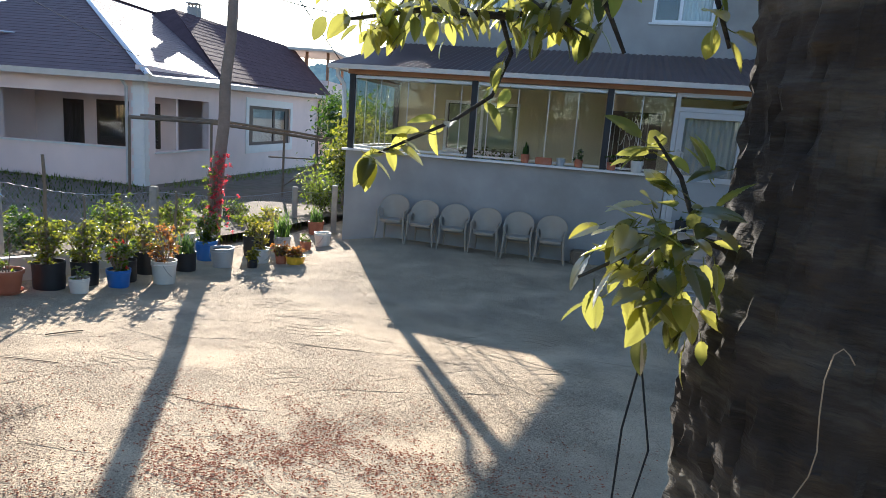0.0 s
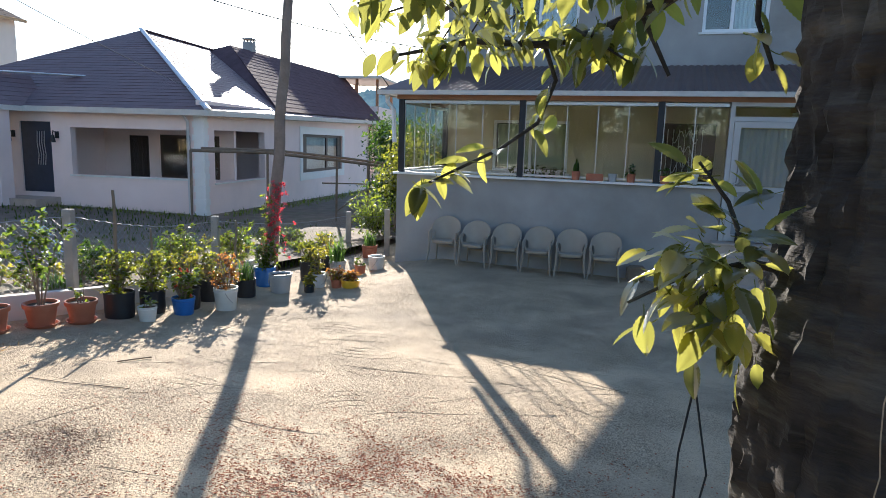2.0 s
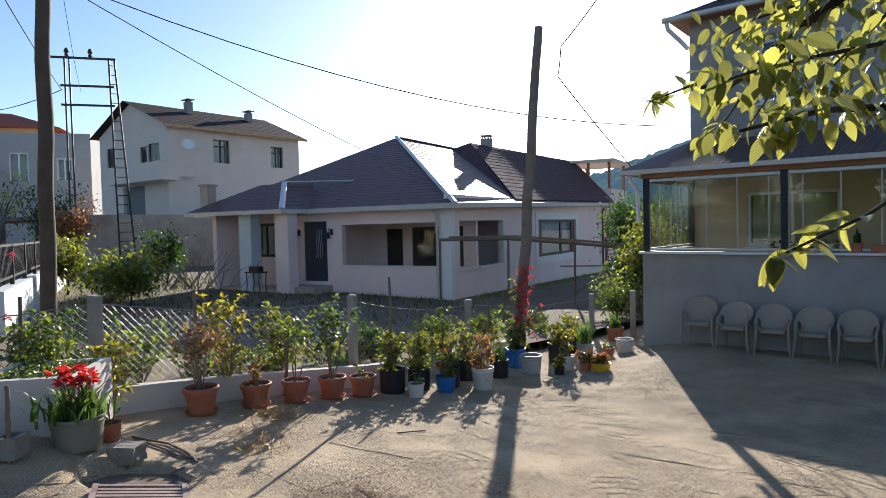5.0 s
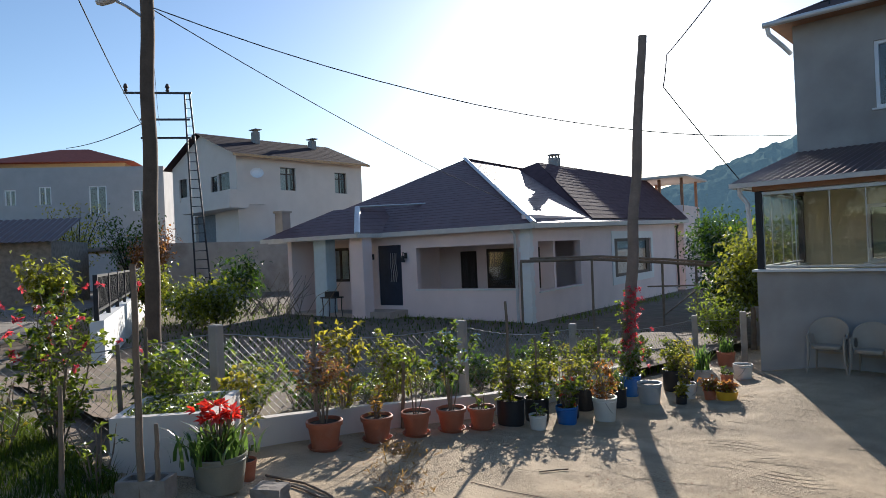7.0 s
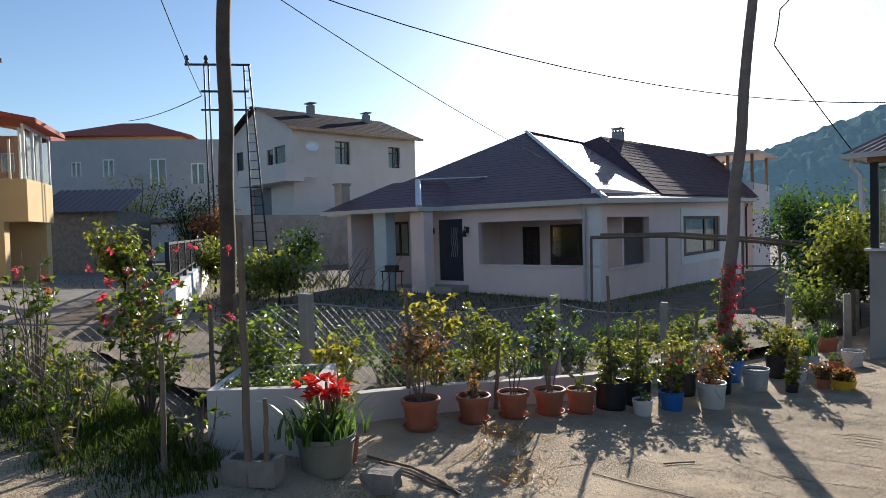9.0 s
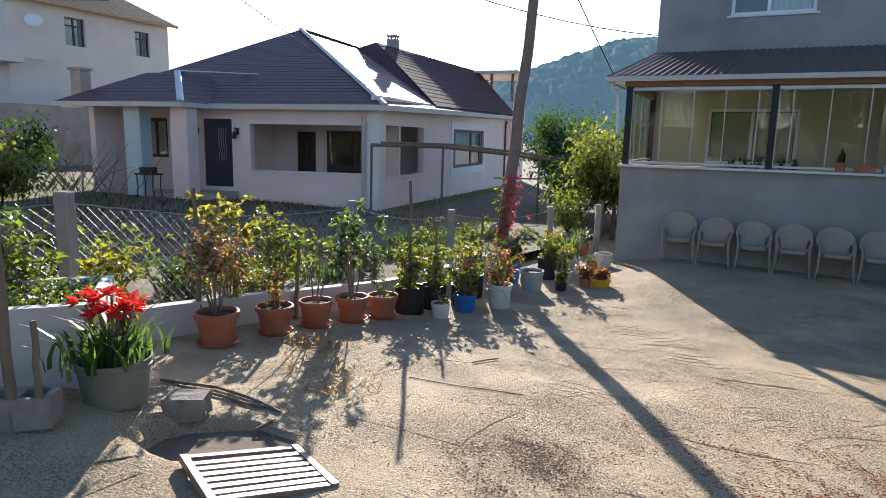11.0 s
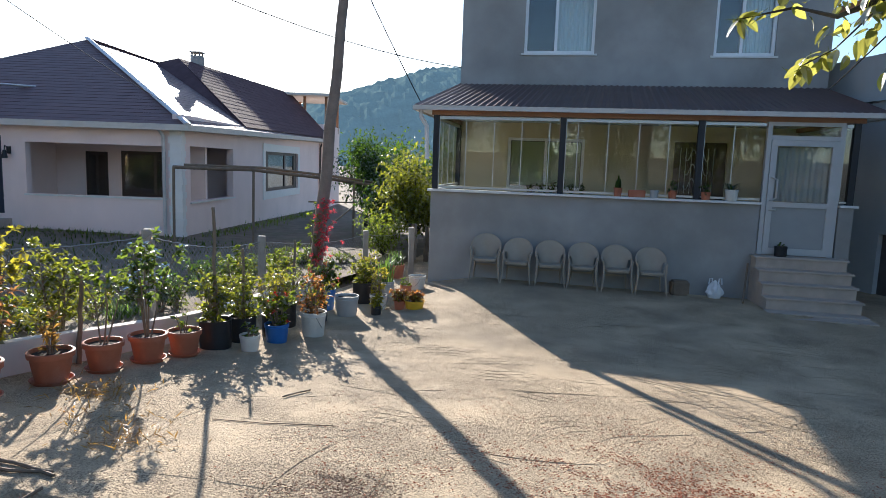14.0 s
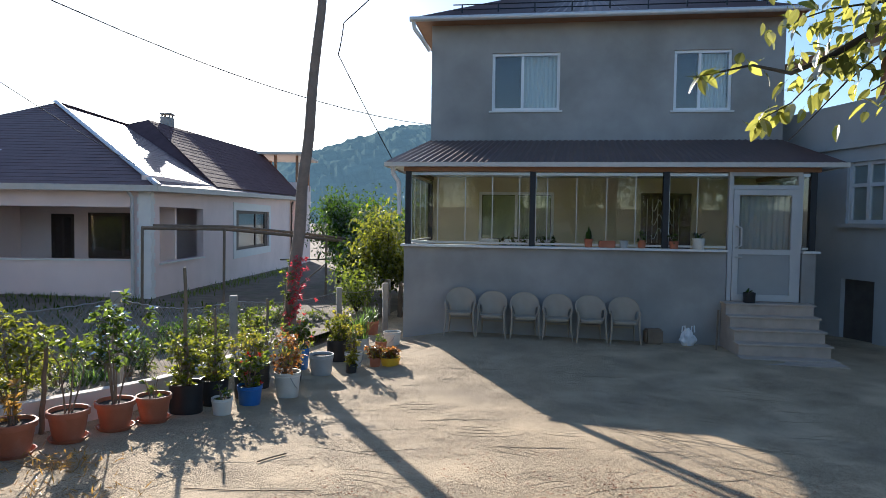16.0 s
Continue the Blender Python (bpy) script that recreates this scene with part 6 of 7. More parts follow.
# ---- pots and plants ----
def pot_parts(e, kind, r, h):
    if kind == "terracotta":
        part("pot", lathe(bmesh.new(), [(r * 0.7, 0.02), (r * 0.9, h * 0.8), (r * 0.91, h * 0.82), (r, h * 0.83), (r * 1.02, h * 0.98), (r * 0.98, h), (r * 0.9, h), (r * 0.87, h * 0.86)], 28), M_TERRA, e, smooth=True)
        part("saucer", lathe(bmesh.new(), [(r * 0.75, 0.0), (r * 0.92, 0.03), (r * 0.95, 0.04), (r * 0.9, 0.04), (r * 0.72, 0.012)], 24), M_TERRA, e, smooth=True)
    elif kind == "black":
        part("pot", lathe(bmesh.new(), [(r * 0.93, 0.0), (r * 0.97, h * 0.3), (r * 0.95, h * 0.6), (r, h), (r * 0.94, h), (r * 0.9, h * 0.85)], 22, 0.02), M_BLACK, e, "black plastic grow bag", smooth=True)
    else:
        m = {"white": M_BUCKET, "grey": M_GREYB, "blue": M_BLUE, "yellow": M_YELLOW, "clay": M_TERRA, "olive": M_OLIVE}[kind]
        part("pot", lathe(bmesh.new(), [(r * 0.8, 0.0), (r * 0.82, 0.01), (r * 0.95, h * 0.8), (r * 1.0, h * 0.82), (r * 1.0, h * 0.86), (r * 0.97, h * 0.88), (r * 1.01, h * 0.97), (r, h), (r * 0.94, h), (r * 0.9, h * 0.8)], 26), m, e, smooth=True)
        if kind in ("white", "grey") and r > 0.12:
            part("handle", tube(bmesh.new(), [(r * 1.02 * math.cos(a), -r * 0.1 + r * 1.08 * -abs(math.sin(a)) * 0.5 - 0.02, h * 0.86 - r * 1.1 * math.sin(a)) for a in (math.pi * k / 12 for k in range(13))], 0.004, 5), M_WIRE, e)
    part("soil", lathe(bmesh.new(), [(r * 0.88, h * 0.84), (r * 0.88, h * 0.88), (r * 0.4, h * 0.9)], 18), M_SOIL, e)


M_OLIVE = mat("olive_grey_tub", (0.2, 0.2, 0.16), 0.6, var=0.2, stain=(0.3, 0.28, 0.24), stain_amt=0.5)


def bush(e, z0, h, r, n, leaf_m, ll, lw, seed, stems=5, trunk=0.0, name="foliage", sprig=6):
    """Stems that fork into side twigs, each ending in a small sprig of leaves, with gaps between."""
    q = random.Random(seed)
    bm = bmesh.new()
    spots = []
    twigs = max(2, int(n * 0.8 / sprig / stems))
    for s in range(stems):
        a = 2 * math.pi * s / stems + q.uniform(-0.6, 0.6)
        rr = r * q.uniform(0.15, 0.8)
        top = Vector((math.cos(a) * rr, math.sin(a) * rr, z0 + h * q.uniform(0.62, 1.0)))
        base = Vector((math.cos(a) * 0.02, math.sin(a) * 0.02, z0 - 0.03))
        midp = base.lerp(top, 0.5) + Vector((q.gauss(0, r * 0.1), q.gauss(0, r * 0.1), h * 0.08))
        pts = [base, base.lerp(midp, 0.5), midp, midp.lerp(top, 0.6), top]
        tube(bm, pts, [0.009, 0.007, 0.006, 0.004, 0.002], 5)
        for k in range(twigs):
            f = trunk + (1 - trunk) * (k + q.random()) / twigs
            f = min(0.999, max(0.06, f))
            i = int(f * 4)
            p = pts[i].lerp(pts[i + 1], f * 4 - i)
            b = q.uniform(0, 6.28)
            reach = r * q.uniform(0.15, 0.62) * (1.15 - 0.55 * f)
            tip = p + Vector((math.cos(b) * reach, math.sin(b) * reach, reach * q.uniform(0.1, 0.8)))
            tube(bm, [p, p.lerp(tip, 0.5) + Vector((0, 0, reach * 0.12)), tip], [0.003, 0.0022, 0.0012], 3, caps=False)
            out = (tip - p).normalized()
            for j in range(sprig):
                g = q.uniform(0.45, 1.0)
                w = p.lerp(tip, g)
                spots.append((*w, *(out * 0.7 + Vector((q.gauss(0, 0.65), q.gauss(0, 0.65), q.gauss(0.1, 0.5))))))
    part("branchwork", bm, M_STICK, e, smooth=True)
    mesh_part(name, leaf_mesh(name, spots, leaf_m, ll * 1.35, lw * 1.6, 0.25, flat=0.5, rng=q), e)


def blades(e, z0, h, n, material, w, seed, spread_r=0.1, lean=0.6, name="foliage"):
    q = random.Random(seed)
    verts, faces = [], []
    for k in range(n):
        a = q.uniform(0, 2 * math.pi)
        b = Vector((q.gauss(0, spread_r * 0.5), q.gauss(0, spread_r * 0.5), z0))
        L = h * q.uniform(0.6, 1.15)
        out = Vector((math.cos(a), math.sin(a), 0)) * L * lean * q.uniform(0.3, 1.2)
        side = Vector((-math.sin(a), math.cos(a), 0)) * w / 2
        i = len(verts)
        for s in range(5):
            f = s / 4
            p = b + out * f * f + Vector((0, 0, L * (f - 0.35 * lean * f ** 3)))
            ww = side * (1 - f ** 2.5)
            verts += [p - ww, p + ww]
        for s in range(4):
            faces.append((i + 2 * s, i + 2 * s + 1, i + 2 * s + 3, i + 2 * s + 2))
    me = bpy.data.meshes.new(name)
    me.from_pydata([tuple(v) for v in verts], [], faces)
    me.materials.append(material)
    mesh_part(name, me, e)


def blooms(e, pts, material, size, seed, name="blossom"):
    q = random.Random(seed)
    spots = []
    for p in pts:
        for k in range(9):
            spots.append((p[0] + q.gauss(0, size * 0.15), p[1] + q.gauss(0, size * 0.15), p[2] + q.gauss(0, size * 0.15), q.gauss(0, 1), q.gauss(0, 1), q.gauss(0.3, 0.7)))
    mesh_part(name, leaf_mesh(name, spots, material, size, size * 0.6, 0.1, rng=q), e)


L_AZALEA = leaf_mat("bronze_pink_leaves", (0.19, 0.11, 0.065), (0.36, 0.19, 0.09), 0.5)
L_GLOSSY = leaf_mat("glossy_camellia_leaves", (0.05, 0.085, 0.03), (0.16, 0.24, 0.04), 0.4, 0.22, 0.8)
POTS = (
    # x, y, kind, r, h, plant, height, width, label
    (-1.55, -7.95, "terracotta", 0.175, 0.28, "bronze", 0.68, 0.38, "terracotta pot with a bronze-leaved azalea bush"),
    (-1.48, -7.35, "terracotta", 0.165, 0.26, "dry", 0.3, 0.1, "terracotta pot with a withered yellow plant"),
    (-1.40, -6.87, "terracotta", 0.16, 0.26, "sapling", 0.75, 0.3, "terracotta pot with a thin leafy sapling"),
    (-1.30, -6.42, "terracotta", 0.165, 0.26, "glossy", 0.95, 0.34, "terracotta pot with a tall glossy camellia"),
    (-1.17, -6.05, "terracotta", 0.16, 0.25, "seedling", 0.2, 0.1, "terracotta pot with a small seedling"),
    (-1.10, -5.6, "black", 0.165, 0.3, "green", 0.5, 0.3, "black grow bag with a bushy green plant"),
    (-0.73, -5.58, "white", 0.105, 0.17, "seedling", 0.14, 0.1, "stained white tub with sparse seedlings"),
    (-1.02, -5.18, "black", 0.15, 0.28, "green", 0.5, 0.3, "black grow bag with a bushy green plant"),
    (-0.68, -5.05, "blue", 0.135, 0.21, "redflower", 0.4, 0.24, "blue plastic pot with red geraniums"),
    (-0.85, -4.75, "black", 0.14, 0.26, "pale", 0.5, 0.26, "black grow bag with pale green leaves"),
    (-0.45, -4.55, "white", 0.15, 0.29, "rusty", 0.45, 0.28, "old white bucket with a reddish shrub"),
    (-0.98, -4.2, "black", 0.16, 0.3, "green", 0.55, 0.34, "black grow bag with a bushy green plant"),
    (-0.72, -3.75, "black", 0.14, 0.25, "blade", 0.35, 0.1, "black pot with strappy leaves"),
    (-0.48, -3.25, "grey", 0.165, 0.28, "none", 0, 0, "grey bucket with a wire handle"),
    (-0.9, -3.0, "blue", 0.16, 0.3, "green", 0.4, 0.25, "blue tub with low green plants"),
    (-0.12, -3.05, "black", 0.075, 0.13, "pale", 0.14, 0.08, "small black nursery pot with pale leaves"),
    (-0.2, -2.65, "white", 0.13, 0.22, "pale", 0.42, 0.2, "cream bucket with a slender green plant"),
    (0.12, -2.65, "clay", 0.085, 0.13, "rusty", 0.18, 0.14, "small clay pot with russet leaves"),
    (0.33, -2.6, "yellow", 0.15, 0.12, "rusty", 0.14, 0.16, "yellow basin with trailing russet plants"),
    (-0.55, -2.25, "black", 0.17, 0.32, "green", 0.35, 0.26, "large black tub with green plants"),
    (-0.35, -1.7, "grey", 0.14, 0.27, "blade", 0.5, 0.12, "grey tub with tall grassy leaves"),
    (-0.1, -1.35, "clay", 0.1, 0.16, "seedling", 0.12, 0.1, "clay pot with a seedling"),
    (-0.02, -0.85, "white", 0.15, 0.24, "none", 0, 0, "beige pail with a brown rim"),
    (-0.75, -1.3, "black", 0.16, 0.28, "pale", 0.4, 0.28, "black tub with pale green plants"),
    (-0.7, 0.35, "clay", 0.16, 0.26, "blade", 0.35, 0.1, "brown pot with grassy leaves"),
    (-1.12, -9.05, "clay", 0.1, 0.16, "seedling", 0.24, 0.12, "small terracotta pot with a leafy plant"),
    (-1.05, -9.2, "clay", 0.085, 0.13, "seedling", 0.1, 0.08, "small terracotta pot with a seedling"),
)
for k, (x, y, kind, r, h, plant, ph, pw, label) in enumerate(POTS):
    e = thing("potted_plant" if plant != "none" else "bucket", label, "plant" if plant != "none" else "bucket", at_ground(x, y, k * 47), "potted plants" if plant != "none" else "")
    pot_parts(e, kind, r, h)
    z = h * 0.88
    if plant == "bronze":
        bush(e, z, ph, pw, 720, L_AZALEA, 0.042, 0.024, 100 + k, 9, 0.5)
        mesh_part("young_foliage", leaf_mesh("young_foliage", [(rng.gauss(0, 0.15), rng.gauss(0, 0.15), z + ph * rng.uniform(0.5, 1.0)) for i in range(110)], L_YELLOWISH, 0.04, 0.022), e)
    elif plant == "dry":
        bush(e, z, ph, pw, 70, L_DRY, 0.06, 0.022, 100 + k, 5)
    elif plant == "sapling":
        bush(e, z, ph, pw, 200, L_SHRUB, 0.055, 0.03, 100 + k, 3, 0.62)
    elif plant == "glossy":
        bush(e, z, ph, pw, 460, L_GLOSSY, 0.06, 0.034, 100 + k, 6, 0.35)
    elif plant == "seedling":
        bush(e, z, ph, pw, 26, L_SHRUB, 0.045, 0.025, 100 + k, 3)
    elif plant == "green":
        bush(e, z, ph, pw, 780, L_LIME if k % 2 else L_SHRUB, 0.05, 0.024, 100 + k, 12)
    elif plant == "pale":
        bush(e, z, ph, pw, 300, L_YELLOWISH, 0.05, 0.022, 100 + k, 8)
    elif plant == "redflower":
        bush(e, z, ph, pw, 330, L_SHRUB, 0.05, 0.034, 100 + k, 8)
        blooms(e, [(rng.gauss(0, 0.1), rng.gauss(0, 0.1), z + rng.uniform(0.02, ph)) for i in range(7)], L_RED, 0.035, k)
    elif plant == "rusty":
        bush(e, z, ph, pw, 340, L_RUST, 0.045, 0.024, 100 + k, 9)
        mesh_part("young_foliage", leaf_mesh("young_foliage", [(rng.gauss(0, pw * 0.4), rng.gauss(0, pw * 0.4), z + ph * rng.uniform(0.2, 0.9)) for i in range(150)], L_YELLOWISH, 0.045, 0.022), e)
    elif plant == "blade":
        blades(e, z, ph, 60, L_BLADE, 0.02, 100 + k, pw, 0.5)
# tub of red lilies
lil = thing("potted_plant", "olive tub of red amaryllis flowers and strap leaves", "plant", at_ground(-0.77, -9.43, 0, 0.0), "potted plants")
pot_parts(lil, "olive", 0.192, 0.25)
blades(lil, 0.23, 0.34, 110, L_BLADE, 0.028, 77, 0.2, 0.75)
bm = bmesh.new()
spots = []
for k in range(9):
    a = k * 2.4
    p = Vector((0.13 * math.cos(a) * (0.4 + 0.07 * k), 0.13 * math.sin(a) * (0.4 + 0.07 * k), 0.52 + 0.05 * math.sin(k * 1.9)))
    tube(bm, [(p.x * 0.4, p.y * 0.4, 0.22), (p.x * 0.8, p.y * 0.8, 0.45), p], [0.009, 0.008, 0.007], 6)
    for j in range(3):
        c = a + j * 2.1
        o = p + Vector((math.cos(c) * 0.03, math.sin(c) * 0.03, 0.01))
        ax = Vector((math.cos(c), math.sin(c), 0.25))
        for i in range(6):
            t = i * math.pi / 3
            u = ax.cross(Vector((0, 0, 1))).normalized()
            w = ax.cross(u).normalized()
            spots.append((*o, *(ax * 1.2 + (u * math.cos(t) + w * math.sin(t)) * 0.8)))
part("stalk_clump", bm, M_STICK, lil, smooth=True)
mesh_part("blossom", leaf_mesh("blossom", spots, L_RED, 0.075, 0.04, 0.1, rng=random.Random(8)), lil)

# free-growing bed plants
BED = []
q = random.Random(21)
for k in range(64):
    y = -9.0 + k * 0.155
    x = yard_edge(y) - q.uniform(0.6, 2.0)
    BED.append((x, y + q.uniform(-0.15, 0.15), q.choice(("a", "a", "b", "c", "d")), q.uniform(0.16, 0.42)))
for k, (x, y, kind, h) in enumerate(BED):
    e = thing("garden_plant", {"a": "leafy green garden plant in the flower bed", "b": "pale yellow-green weed in the flower bed", "c": "clump of iris leaves in the flower bed", "d": "dark green perennial in the flower bed"}[kind], "plant", at_ground(x, y, k * 31, 0.12), "bed plants")
    if kind == "c":
        blades(e, 0, h * 0.8, 34, L_BLADE, 0.024, 300 + k, 0.14, 0.4)
    else:
        bush(e, 0.0, h, 0.26, 230, {"a": L_SHRUB, "b": L_YELLOWISH, "d": L_DARK}[kind], 0.055, 0.026, 300 + k, 9)
for x, y, h, r, m_, n in ((-2.0, -7.35, 1.05, 0.36, L_YELLOWISH, 760), (-2.2, -6.45, 0.95, 0.4, L_LIME, 900), (-2.9, -7.9, 0.7, 0.5, L_SHRUB, 800), (-2.75, -9.0, 0.8, 0.45, L_SHRUB, 900), (-3.2, -8.5, 0.9, 0.5, L_DARK, 800),
                          (-1.75, -8.75, 0.75, 0.3, L_YELLOWISH, 500), (-2.0, -9.2, 0.85, 0.32, L_SHRUB, 600), (-1.9, -3.6, 0.8, 0.35, L_SHRUB, 600), (-1.7, -2.6, 0.75, 0.35, L_SHRUB, 600), (-2.4, -4.6, 0.6, 0.4, L_DARK, 600)):
    e = thing("shrub", "loose leafy shrub in the flower bed", "shrub", at_ground(x, y, 10, 0.1), "shrubs")
    bush(e, 0, h, r, n, m_, 0.06, 0.03, int(1000 + x * 100 + y), 10, 0.15)

# climbing flowers on the leaning pole
e = thing("climbing_plant", "red flowering climber up the leaning pole", "plant", at_ground(-1.4, -2.08))
blooms(e, [(0.08 + 0.14 * f + rng.gauss(0, 0.09), -0.08 + rng.gauss(0, 0.08), 0.25 + 1.3 * f) for f in (k / 85 for k in range(85))], L_PINK, 0.05, 5, "blossom")
bush(e, 0.2, 1.3, 0.2, 240, L_SHRUB, 0.05, 0.026, 555, 6, 0.1)
part("branchwork", tube(bmesh.new(), [(0, 0, 0), (0.08, -0.06, 0.6), (0.16, -0.07, 1.5)], 0.01, 5), M_STICK, e)

# rose bushes at the lane
for x, y, h, r, n, f in ((-2.45, -9.98, 1.35, 0.52, 1500, 26), (-3.35, -10.55, 1.3, 0.34, 420, 5)):
    e = thing("rose_bush", "tall rose bush with red blooms beside the lane", "shrub", at_ground(x, y, 0, -0.02), "rose bushes")
    bush(e, 0, h, r, n, L_SHRUB, 0.05, 0.032, int(500 - x * 10), 14, 0.15)
    blooms(e, [(rng.gauss(0, r * 0.6), rng.gauss(0, r * 0.6), h * rng.uniform(0.45, 1.02)) for i in range(f)], L_PINK, 0.05, f)

# rank grass and weeds
def tuft_field(name, label, spots, h, material, w, seed):
    q = random.Random(seed)
    verts, faces = [], []
    for (x, y, s) in spots:
        a = q.uniform(0, 2 * math.pi)
        z = ground_z(x, y) - 0.04
        L = h * s * q.uniform(0.5, 1.2)
        out = Vector((math.cos(a), math.sin(a), 0)) * L * q.uniform(0.1, 0.7)
        side = Vector((-math.sin(a), math.cos(a), 0)) * w * q.uniform(0.6, 1.3) / 2
        i = len(verts)
        b = Vector((x, y, z))
        for f in (0, 0.5):
            p = b + out * f * f + Vector((0, 0, L * f))
            verts += [p - side * (1 - f * 0.4), p + side * (1 - f * 0.4)]
        verts.append(b + out + Vector((0, 0, L * 0.92)))
        faces += [(i, i + 1, i + 3, i + 2), (i + 2, i + 3, i + 4)]
    me = bpy.data.meshes.new(name)
    me.from_pydata([tuple(v) for v in verts], [], faces)
    me.materials.append(material)
    return tagged(new(name, me), label, "grass", kind="stuff")


q = random.Random(31)
sp = []
while len(sp) < 15000:
    x, y = q.uniform(-5.2, -0.75), q.uniform(-11.6, -9.95)
    edge = -10.95 + 0.3 * noise.noise((x * 1.5, 0, 0)) + 0.1 * noise.noise((x * 6, 2, 0)) - 0.2 * max(0, -x - 2)
    if y > edge - 0.2 * q.random() and (x < -1.0 or y < -10.15):
        sp.append((x, y, max(0.18, min(1, 0.2 + (y - edge) * 1.1))))
tuft_field("grass", "rank green grass and weeds at the yard corner", sp, 0.2, L_GRASS, 0.008, 1)
for k in range(34):
    x, y, sc = sp[k * 97]
    if sc < 0.3:
        continue
    e = thing("weed", "leafy green weed in the rank grass", "plant", at_ground(x, y, k * 31, -0.02), "weeds at the yard corner")
    bush(e, 0, 0.2 + 0.26 * sc, 0.2, 150, (L_SHRUB, L_SHRUB, L_YELLOWISH, L_DARK)[k % 4], 0.045, 0.022, 2300 + k, 7, 0.05)
tuft_field("bed_grass", "grass and weeds between the bed plants", [(yard_edge(y) - q.uniform(0.15, 3.2), y, q.uniform(0.4, 1)) for y in (q.uniform(-9.2, 2.5) for k in range(4200))], 0.3, L_SHRUB, 0.018, 3)
tuft_field("wall_weeds", "weeds along the foot of the pink house", [tuple((PH @ Vector((0.35 + abs(q.gauss(0, 0.35)), d, 0))).xy) + (q.uniform(0.4, 1.3),) for d in (q.uniform(0.2, 15) for k in range(900))] + [tuple((PH @ Vector((d, -0.3 - abs(q.gauss(0, 0.25)), 0))).xy) + (q.uniform(0.3, 1),) for d in (q.uniform(-4.6, 0) for k in range(400))], 0.2, L_SHRUB, 0.02, 6)
tuft_field("meadow", "rough grass in the garden before the pink house", [(q.uniform(-26, -3), q.uniform(-6, 4.0), q.uniform(0.3, 1)) for k in range(7000)], 0.17, L_GRASS, 0.03, 4)
tuft_field("verge", "dry grass along the lane", [tuple((VF @ Vector((-9.0 - 0.184 * s + q.gauss(0, 0.35), s + 4, 0))).xy) + (q.uniform(0.4, 1),) for s in (q.uniform(2, 20) for k in range(2500))], 0.25, L_GRASS, 0.03, 5)


# ---- trees and big shrubs further off ----
def small_tree(name, label, x, y, h, crown, n, material, ll, seed, trunk_h=0.35, zb=None):
    q = random.Random(seed)
    e = thing(name, label, "tree", pose(x, y, ground_z(x, y) if zb is None else zb))
    bm = bmesh.new()
    tops = []
    tube(bm, [(0, 0, -0.2), (0.03, 0.02, h * trunk_h * 0.5), (0, 0.03, h * trunk_h)], [h * 0.025, h * 0.02, h * 0.016], 8)
    for k in range(11):
        a = k * 2.4 + q.uniform(-0.4, 0.4)
        rr = crown * q.uniform(0.35, 0.95)
        t = Vector((math.cos(a) * rr, math.sin(a) * rr, h * q.uniform(0.5, 1.0)))
        b = Vector((0, 0.03, h * trunk_h * q.uniform(0.7, 1.0)))
        m = b.lerp(t, 0.5) + Vector((0, 0, h * 0.05))
        tube(bm, [b, m, t], [h * 0.01, h * 0.006, h * 0.002], 6)
        tops += [(b, m, t)]
    part("trunk", bm, M_BARK, e, smooth=True)
    spots = []
    for k in range(n):
        b, m, t = q.choice(tops)
        f = q.random() ** 0.6
        p = (b.lerp(m, f * 2) if f < 0.5 else m.lerp(t, f * 2 - 1)) if f > 0.25 else m
        sp = crown * 0.2
        spots.append((p.x + q.gauss(0, sp), p.y + q.gauss(0, sp), p.z + q.gauss(0, sp)))
    mesh_part("crown", leaf_mesh("crown", spots, material, ll, ll * 0.6, 0.35, rng=q), e)
    return e


small_tree("persimmon_tree", "young tree with sunlit yellow-green leaves behind the house corner", -1.3, 4.4, 2.75, 1.05, 3600, L_LIME, 0.13, 41, 0.2)
small_tree("fruit_tree", "dense dark green fruit tree by the pink house", -3.45, 9.0, 3.1, 1.2, 4600, L_DARK, 0.16, 42, 0.18)
small_tree("hedge_tree", "leafy bush between the two houses", -2.45, 6.0, 2.2, 0.75, 2600, L_DARK, 0.13, 46, 0.12)
small_tree("hedge_tree", "leafy bush between the two houses", -1.6, 2.6, 1.2, 0.7, 1200, L_SHRUB, 0.09, 47, 0.1)
small_tree("fruit_tree", "dense dark green fruit tree by the pink house", -1.8, 9.5, 3.3, 1.7, 5200, L_DARK, 0.16, 43, 0.18)
small_tree("fruit_tree", "dark fruit tree beside the pink house wall", -4.9, 12.0, 3.3, 1.3, 3000, L_DARK, 0.14, 44)
small_tree("hedge_tree", "leafy bush between the two houses", -0.9, 6.5, 2.4, 1.1, 3600, L_SHRUB, 0.14, 45, 0.15)
for k, (px, d, zz, h, c, m_) in enumerate(((-4.9, 22, 0.6, 1.6, 1.0, L_LIME), (-3.3, 20.5, 0.4, 1.25, 1.2, L_SHRUB), (-6.0, 17, 0.8, 1.7, 0.7, L_LIME), (-12.6, 39, 1.2, 4.6, 1.8, L_YELLOWISH), (-8.4, 33, 1.0, 3.9, 1.6, L_DARK), (-2.4, 18, 0.5, 1.2, 1.0, L_LIME), (-6.6, 30, 1.2, 2.6, 1.2, L_RUST), (-2.2, 24, 0.7, 1.6, 1.0, L_DARK))):
    p = VF @ Vector((px, d, 0))
    small_tree("garden_tree", ("leafy green garden tree beside the lane", "shrubby tree in the garden behind the fence")[k % 2], p.x, p.y, h, c, 1300, m_, 0.17, 60 + k, 0.2, zb=zz)
